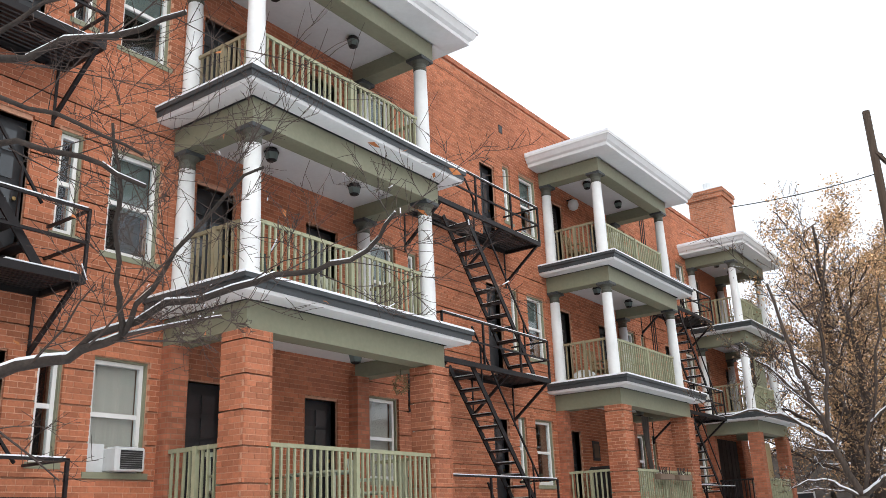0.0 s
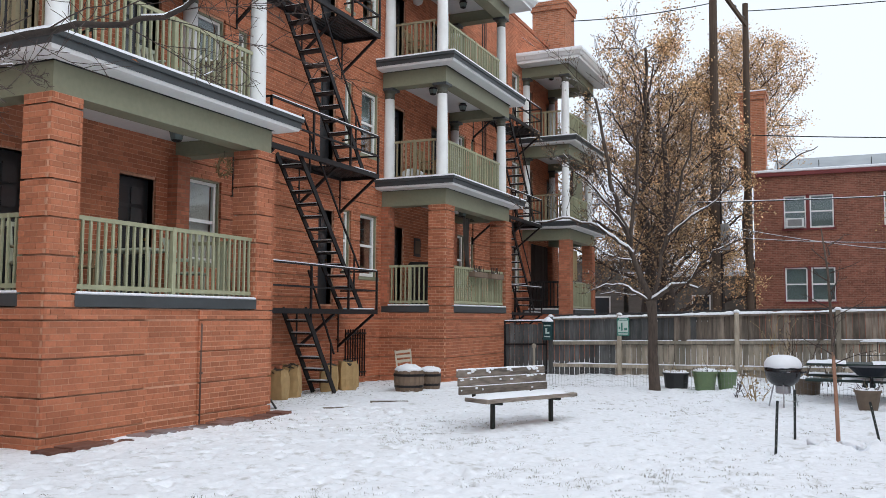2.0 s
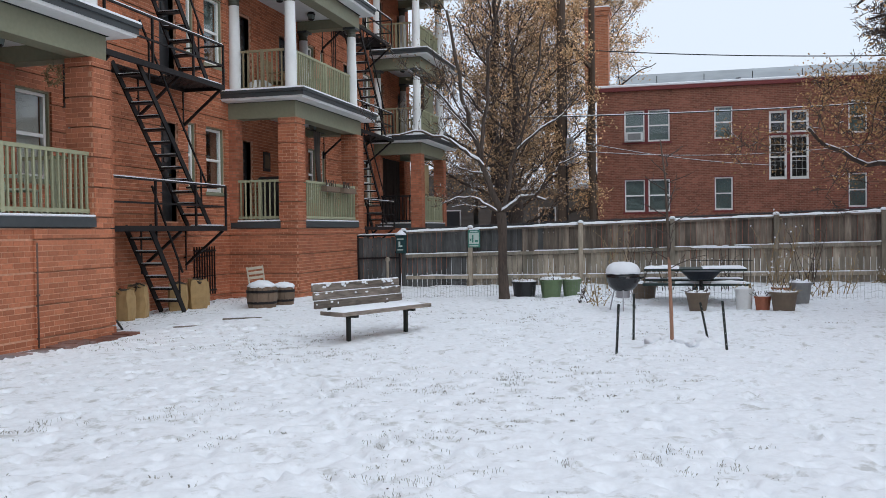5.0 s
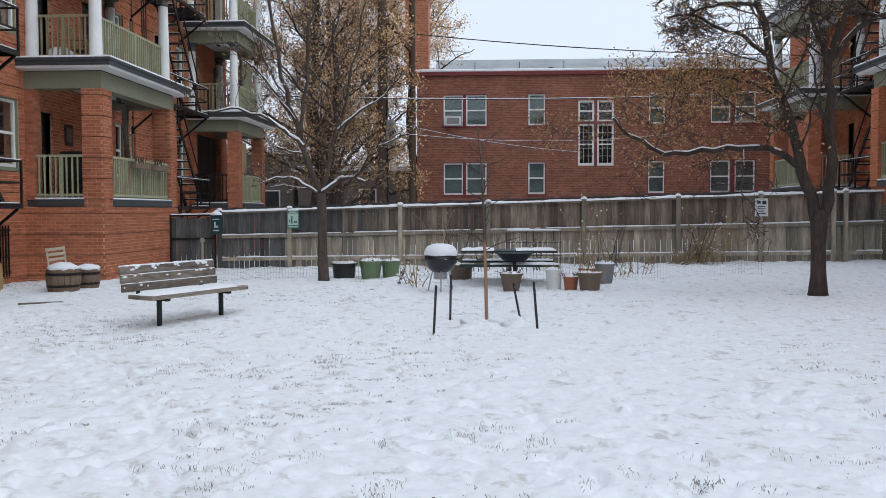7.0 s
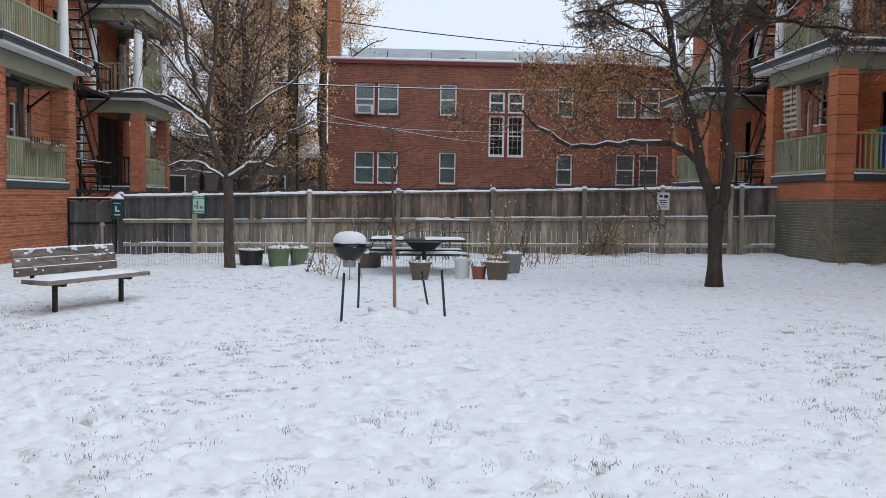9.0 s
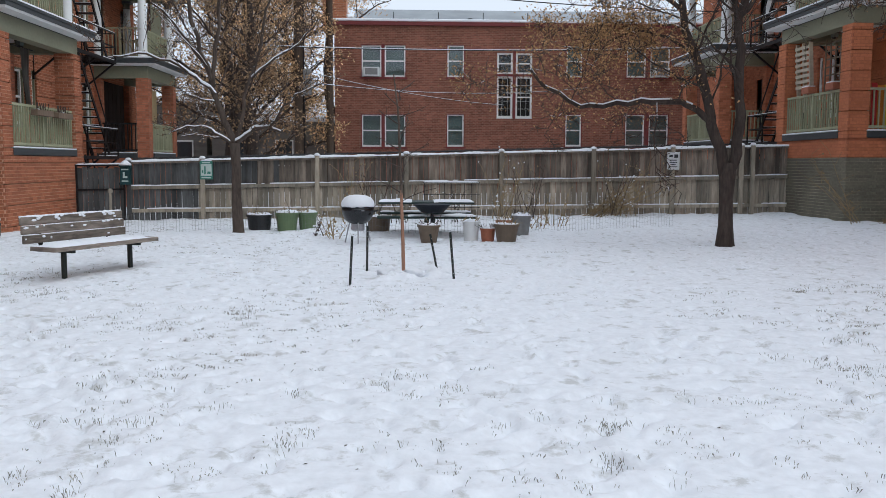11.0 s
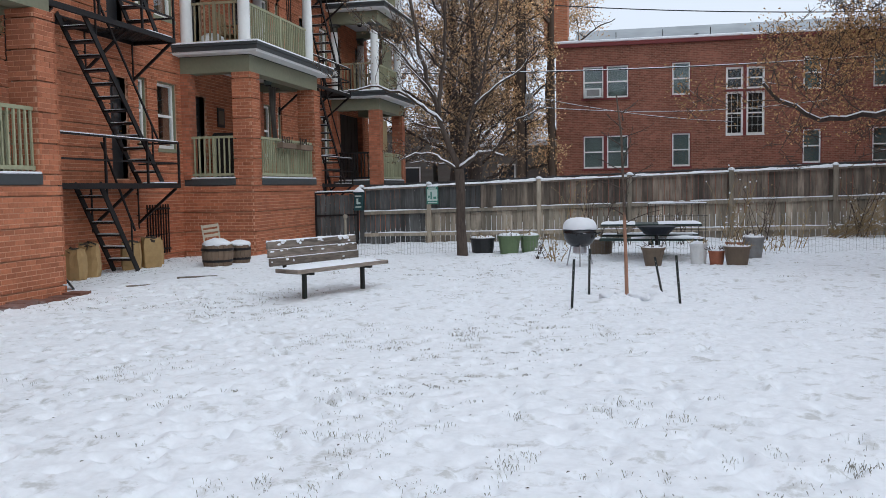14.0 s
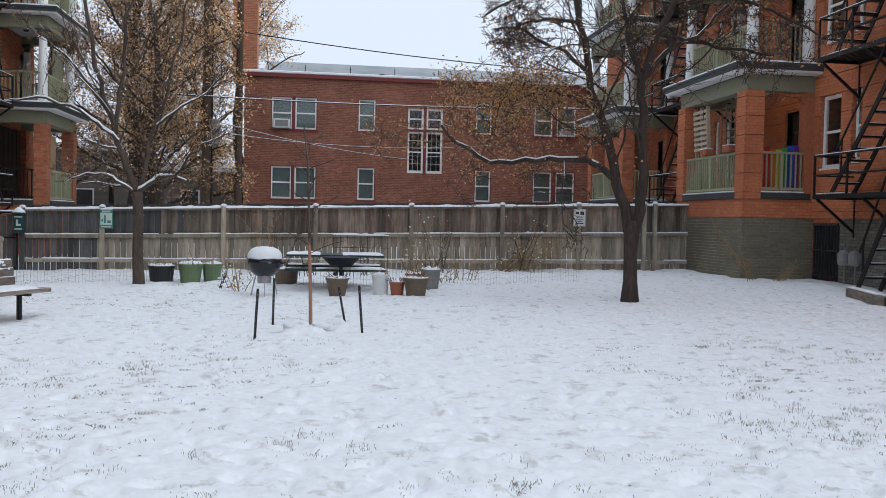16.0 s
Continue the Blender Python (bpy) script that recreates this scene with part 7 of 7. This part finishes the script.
for x_, y_, n_, h_, s_ in ((-8.05, 4.6, 34, 1.5, 36), (-8.0, 5.0, 36, 1.4, 42), (-7.95, 5.35, 24, 1.15, 48)):
    dry_plant(x_, y_, n_, h_, s_, (0.0, 0.1), "dry shrub with white seed heads by the wall", 0.015)
def edging_line(u):
    x = -6.4 + 12.2 * u
    y = 18.9 - 0.9 * math.sin(min(1.0, max(0.0, (x + 2.2) / 2.2)) * 1.57) + (0.0 if x < 3 else 0.35 * (x - 3))
    return Vector((x, y, ground_z(x, y)))


GALVANISED = mat("thin_galvanised_wire", (0.22, 0.22, 0.225), rough=0.6, metal=0.3, vary=0.2)
ob_ = thing("wire_edging", "low wire mesh edging standing in the snow", "edging", at=(0.5, 18.5, 0.15))
for k_ in range(26):
    bm_ = bmesh.new()
    for q_ in range(7):
        a_, b_, c_ = edging_line((k_ + q_ / 7) / 26), edging_line((k_ + (q_ + 1) / 7) / 26), 0.02 * math.sin(k_ * 1.7 + q_)
        for z_ in (0.02, 0.13, 0.24, 0.34):
            beam(bm_, a_ + Vector((0, 0, z_ + c_)), b_ + Vector((0, 0, z_ + c_)), 0.0028, 0.0028)
        beam(bm_, a_ + Vector((0, 0, -0.1)), a_.lerp(b_, 0.15 * math.sin(k_ * 3.0)) + Vector((0, 0.01, 0.35 + c_)), 0.0028, 0.0028)
    part("mesh_panel", bm_, GALVANISED, ob_)
fix(ob_)
ob_ = thing("garden_trellis", "thin dark wire trellis with snow on its top", "trellis", at=(0.95, 20.3, 0.15))
for k_ in range(9):
    part("upright", tube(bmesh.new(), [(-0.62 + 0.155 * k_, 0, -0.05), (-0.62 + 0.155 * k_, 0.01, 0.98)], [0.007, 0.006], 5), IRON, ob_)
for z_ in (0.4, 0.7, 0.98):
    part("crosswire", tube(bmesh.new(), [(-0.66, -0.01, z_), (0.66, -0.01, z_)], [0.007, 0.007], 5), IRON, ob_)
part("snow_strip", snow_ridge(bmesh.new(), (-0.64, -0.01, 0.985), (0.64, -0.01, 0.985), 0.03, 0.03, 4), SNOW, ob_, smooth=True)


def grass():
    rng = random.Random(12)
    verts, faces = [], []

    def blade(px, py, a, lean, h, w):
        i, z = len(verts), ground_z(px, py) + 0.008
        c, d = math.cos(a), math.sin(a)
        verts.extend([(px - d * w, py + c * w, z - 0.02), (px + d * w, py - c * w, z - 0.02), (px + c * lean * 0.55 + d * w * 0.6, py + d * lean * 0.55 - c * w * 0.6, z + h * 0.75), (px + c * lean, py + d * lean, z + h)])
        faces.extend([(i, i + 1, i + 2), (i, i + 2, i + 3)])

    # tufts standing out of the thin snow near the middle of the courtyard
    for _ in range(5200):
        x, y = rng.uniform(-6.5, 8.5), 2.7 + 8.0 * rng.random() ** 1.2
        d = noise.noise((x * 0.35, y * 0.5, 3.3)) + 0.6 * noise.noise((x * 1.5, y * 1.5, 7.1))
        if d < 0.02 + 0.45 * rng.random() + 0.09 * max(0.0, abs(x - 0.6) - 2.4) + 0.03 * max(0.0, y - 6.5):
            continue
        big = rng.random() ** 2
        for _ in range(int(4 + 20 * big)):
            blade(x + rng.gauss(0, 0.02 + 0.04 * big), y + rng.gauss(0, 0.025 + 0.05 * big), rng.uniform(0, 6.28), rng.uniform(0.006, 0.02), rng.uniform(0.0, 0.008 + 0.016 * big), rng.uniform(0.001, 0.002))
    # flattened wisps where feet went through the snow
    for _ in range(4200):
        x, y = rng.uniform(-8.2, 10), 3.0 + 17 * rng.random()
        d = noise.noise((x * 0.3, y * 0.3, 11.0)) + 0.5 * noise.noise((x * 1.1, y * 1.1, 2.0))
        if d < 0.05 + 0.4 * rng.random() + 0.09 * max(0.0, x - 3.0):
            continue
        a0, long = rng.uniform(-0.5, 0.5), rng.uniform(0.03, 0.11)
        for _ in range(rng.randint(4, 13)):
            u = rng.gauss(0, long)
            blade(x + u * math.cos(a0), y + u * math.sin(a0) + rng.gauss(0, 0.016), rng.uniform(0, 6.28), rng.uniform(0.012, 0.03), rng.uniform(0.0, 0.008), rng.uniform(0.0015, 0.0035))
    me = bpy.data.meshes.new("grass")
    me.from_pydata(verts, [], faces)
    me.materials.append(GRASS)
    tagged(new("grass", me), "sparse winter grass poking through the snow", "grass", kind="stuff")


GRASS = mat("frosted_winter_grass", (0.27, 0.26, 0.225), rough=0.9, vary=0.3, island=0.4, bump=0)
grass()


RUST_PIPE = mat("brown_painted_pipe", (0.10, 0.055, 0.04), rough=0.7, vary=0.35)


# ---- bricks ----
beds = []


def courses(axis, plane, out, u0, u1, z0, z1, holes=(), seed=1, corner=False, height=0.0765, length=0.21, joint=0.011, flat=(0, 0), slots=0.017):
    """Bricks in running bond on one face: (u0, u1, z0, z1, proud) of each, cut at the ends and round the openings.
    Six courses stand proud as one band, with a deep slot below the lowest."""
    rng = random.Random(seed)
    rows = []
    raised = 0.034
    e = raised if corner else 0.0
    for k in range(int((z1 - z0) / height)):
        za, zb = z0 + k * height + joint / 2, z0 + (k + 1) * height - joint / 2
        cut = sorted((h[0], h[1]) for h in holes if h[2] < zb and h[3] > za and h[1] > u0 and h[0] < u1)
        slot = slots if k % 6 == 2 else 0.0
        za += slot
        # the mortar bed of the band, cut at the openings
        s = u0 - e + 0.004
        for c, d in cut + [flat, (u1 + e - 0.004, 1e9)]:
            if c == d:
                continue
            if c - s > 0.03 and c > s:
                beds.append((axis, plane, out, s, min(c - 0.004, u1 + e - 0.004), za - (0.0 if slot else joint / 2), zb + joint / 2, raised))
            s = max(s, d + 0.004)
        u = u0 - e - (length / 2 if k % 2 else 0)
        while u < u1 + e:
            a, b = max(u + joint / 2, u0 - e), min(u + length - joint / 2, u1 + e)
            u += length
            for c, d in cut:
                if c < b and d > a:
                    if a < c:
                        b = c
                    elif b > d:
                        a = d
                    else:
                        a = b
            ends = [a] + [f for f in flat if flat[1] and a < f < b] + [b]
            for p, q in zip(ends, ends[1:]):
                lift = 0.0 if flat[0] < (p + q) / 2 < flat[1] else raised
                if q - p > 0.03:
                    rows.append((p, q, za, zb, 0.003 + lift + rng.uniform(0, 0.0035)))
    return [(axis, plane, out, *r) for r in rows]


def brick_mesh(name, bricks, parent, label, material=None):
    b = np.array([[r[1], r[2], *r[3:]] for r in bricks])
    along_y = np.array([r[0] == "x" for r in bricks])
    p, q = b[:, 0], b[:, 0] + b[:, 1] * b[:, 6]
    n = len(b)
    verts = np.zeros((n, 8, 3))
    for i, (pl, u, z) in enumerate(((p, 2, 4), (p, 3, 4), (p, 3, 5), (p, 2, 5), (q, 2, 4), (q, 3, 4), (q, 3, 5), (q, 2, 5))):
        verts[:, i, 0] = np.where(along_y, pl, b[:, u])
        verts[:, i, 1] = np.where(along_y, b[:, u], pl)
        verts[:, i, 2] = b[:, z]
    quads = np.array([(4, 5, 6, 7), (0, 1, 5, 4), (1, 2, 6, 5), (2, 3, 7, 6), (3, 0, 4, 7)])
    faces = (np.arange(n)[:, None, None] * 8 + quads[None]).reshape(-1, 4)
    me = bpy.data.meshes.new(name)
    me.from_pydata(verts.reshape(-1, 3).tolist(), [], faces.tolist())
    bm = bmesh.new()
    bm.from_mesh(me)
    bmesh.ops.recalc_face_normals(bm, faces=bm.faces[:])
    bm.to_mesh(me)
    bm.free()
    me.materials.append(material or BRICK)
    ob = new(name, me)
    ob.parent = parent
    ob.matrix_parent_inverse = Matrix.Translation(parent.location).inverted()
    return tagged(ob, label, kind="stuff")


def mortar_beds(P, material=None):
    brick_mesh("mortar", beds, P, "mortar between the bricks", material or MORTAR)
    beds.clear()


def porch_bricks(P, y0, y1, zg, seed, pick=None, flat=(0, 0)):
    xf, pw = XL - 0.012, PIER
    zb, pz = 1.70, 4.31
    rest = courses("x", xf, 1, y0, y1, zg, zb, (), seed, corner=True, flat=flat)
    picked = [r for r in rest if pick and pick[0] < r[3] and r[4] < pick[1]][:300]
    chosen = set(picked)
    rest = [r for r in rest if r not in chosen]
    rest += courses("y", y0 + 0.012, -1, XWL + 0.01, XL, zg, zb, (), seed + 1, corner=True)
    rest += courses("y", y1 - 0.012, 1, XWL + 0.01, XL, zg, zb, (), seed + 2, corner=True)
    for a in (y0, y1 - pw):
        rest += courses("x", xf, 1, a, a + pw, zb, pz, (), seed + 3, corner=True)
        rest += courses("y", a + 0.012, -1, XL - pw, XL, zb, pz, (), seed + 4, corner=True)
        rest += courses("y", a + pw - 0.012, 1, XL - pw, XL, zb, pz, (), seed + 5, corner=True)
    brick_mesh("brickwork", rest, P, "red bricks in running bond")
    mortar_beds(P)
    if picked:
        bm = bmesh.new()
        v = [bm.verts.new(p) for p in ((0, 0, 0), (0, 1, 0), (0, 1, 1), (0, 0, 1), (0.8, 0, 0), (0.8, 1, 0), (0.8, 1, 1), (0.8, 0, 1), (1, 0.012, 0.04), (1, 0.988, 0.04), (1, 0.988, 0.96), (1, 0.012, 0.96))]
        for f in ((8, 9, 10, 11), (0, 1, 5, 4), (1, 2, 6, 5), (2, 3, 7, 6), (3, 0, 4, 7), (4, 5, 9, 8), (5, 6, 10, 9), (6, 7, 11, 10), (7, 4, 8, 11)):
            bm.faces.new([v[i] for i in f])
        bmesh.ops.recalc_face_normals(bm, faces=bm.faces[:])
        me = bpy.data.meshes.new("brick")
        bm.to_mesh(me)
        bm.free()
        me.materials.append(BRICK_PIECE)
        inv = Matrix.Translation(P.location).inverted()
        for _, plane, _, a, b, c, d, proud in picked:
            o = new("brick", me)
            o.parent = P
            o.matrix_parent_inverse = inv
            o.matrix_basis = Matrix.Translation((plane, a, c)) @ Matrix.Diagonal((proud, b - a, d - c, 1))


porch_bricks(porch_a, A0, A1, 0.0, 10, (9.0, 12), (9.14, 10.2))
porch_bricks(porch_b, B0, B1, 0.0, 40)
wall_bricks = courses("x", XWL, 1, 1.0, 33.9, 100 * 0.0765, 12.2, left_holes, 90, slots=0.0)
for k_, (a_, b_, c_) in enumerate(((1.0, A0, 0.017), (A0, A1, 0.0), (A1, B0, 0.017), (B0, B1, 0.0), (B1, C0, 0.017), (C0, 33.9, 0.0))):
    wall_bricks += courses("x", XWL, 1, a_, b_, 0.0, 7.65, left_holes, 91 + k_, slots=c_)
brick_mesh("brickwork", wall_bricks, left_building, "red bricks in running bond")
mortar_beds(left_building)


def right_bricks():
    """Painted bricks of the right-hand porch and of the wall beside it: a grey base, orange above."""
    y0, y1, pw, zb, pz, top = 20.05, 24.0, PIER, 2.2, 4.81, 1.75
    for z0, z1, material, mortar in ((0.2, top, GREY_BRICK, GREY_MORTAR), (top, zb, ORANGE_BRICK, ORANGE_MORTAR)):
        ends = 0.0 if material is GREY_BRICK else 0.012
        rows = courses("x", XR + ends, -1, y0, y1, z0, z1, (), 7, corner=True, slots=0.0)
        rows += courses("y", y0 + ends, -1, XR, XWR - 0.01, z0, z1, (), 8, corner=True, slots=0.0)
        if material is ORANGE_BRICK:
            for a in (y0, y1 - pw):
                rows += courses("x", XR + 0.012, -1, a, a + pw, zb, pz, (), 9, corner=True, slots=0.011)
                rows += courses("y", a + 0.012, -1, XR, XR + pw, zb, pz, (), 10, corner=True, slots=0.011)
        brick_mesh("brickwork", rows, porch_r, "painted bricks in running bond", material)
        mortar_beds(porch_r, mortar)
    rows = courses("x", XWR, -1, 13.0, 24.5, 1.76, 12.7, right_holes, 12, slots=0.011)
    brick_mesh("brickwork", rows, right_building, "orange painted bricks in running bond", ORANGE_BRICK)
    mortar_beds(right_building, ORANGE_MORTAR)


right_bricks()
ob_ = thing("wall_conduit", "thin brown conduit up the brick porch base", "pipe", at=(XL + 0.02, 10.24, 0.0))
part("pipe", tube(bmesh.new(), [(0, 0, 0.03), (0, 0, 0.8), (0, 0.005, 1.49)], [0.02, 0.02, 0.02], 8), RUST_PIPE, ob_, smooth=True)
part("clip", cube(-0.02, 0.024, -0.03, 0.03, 0.75, 0.78, 0.003), RUST_PIPE, ob_)
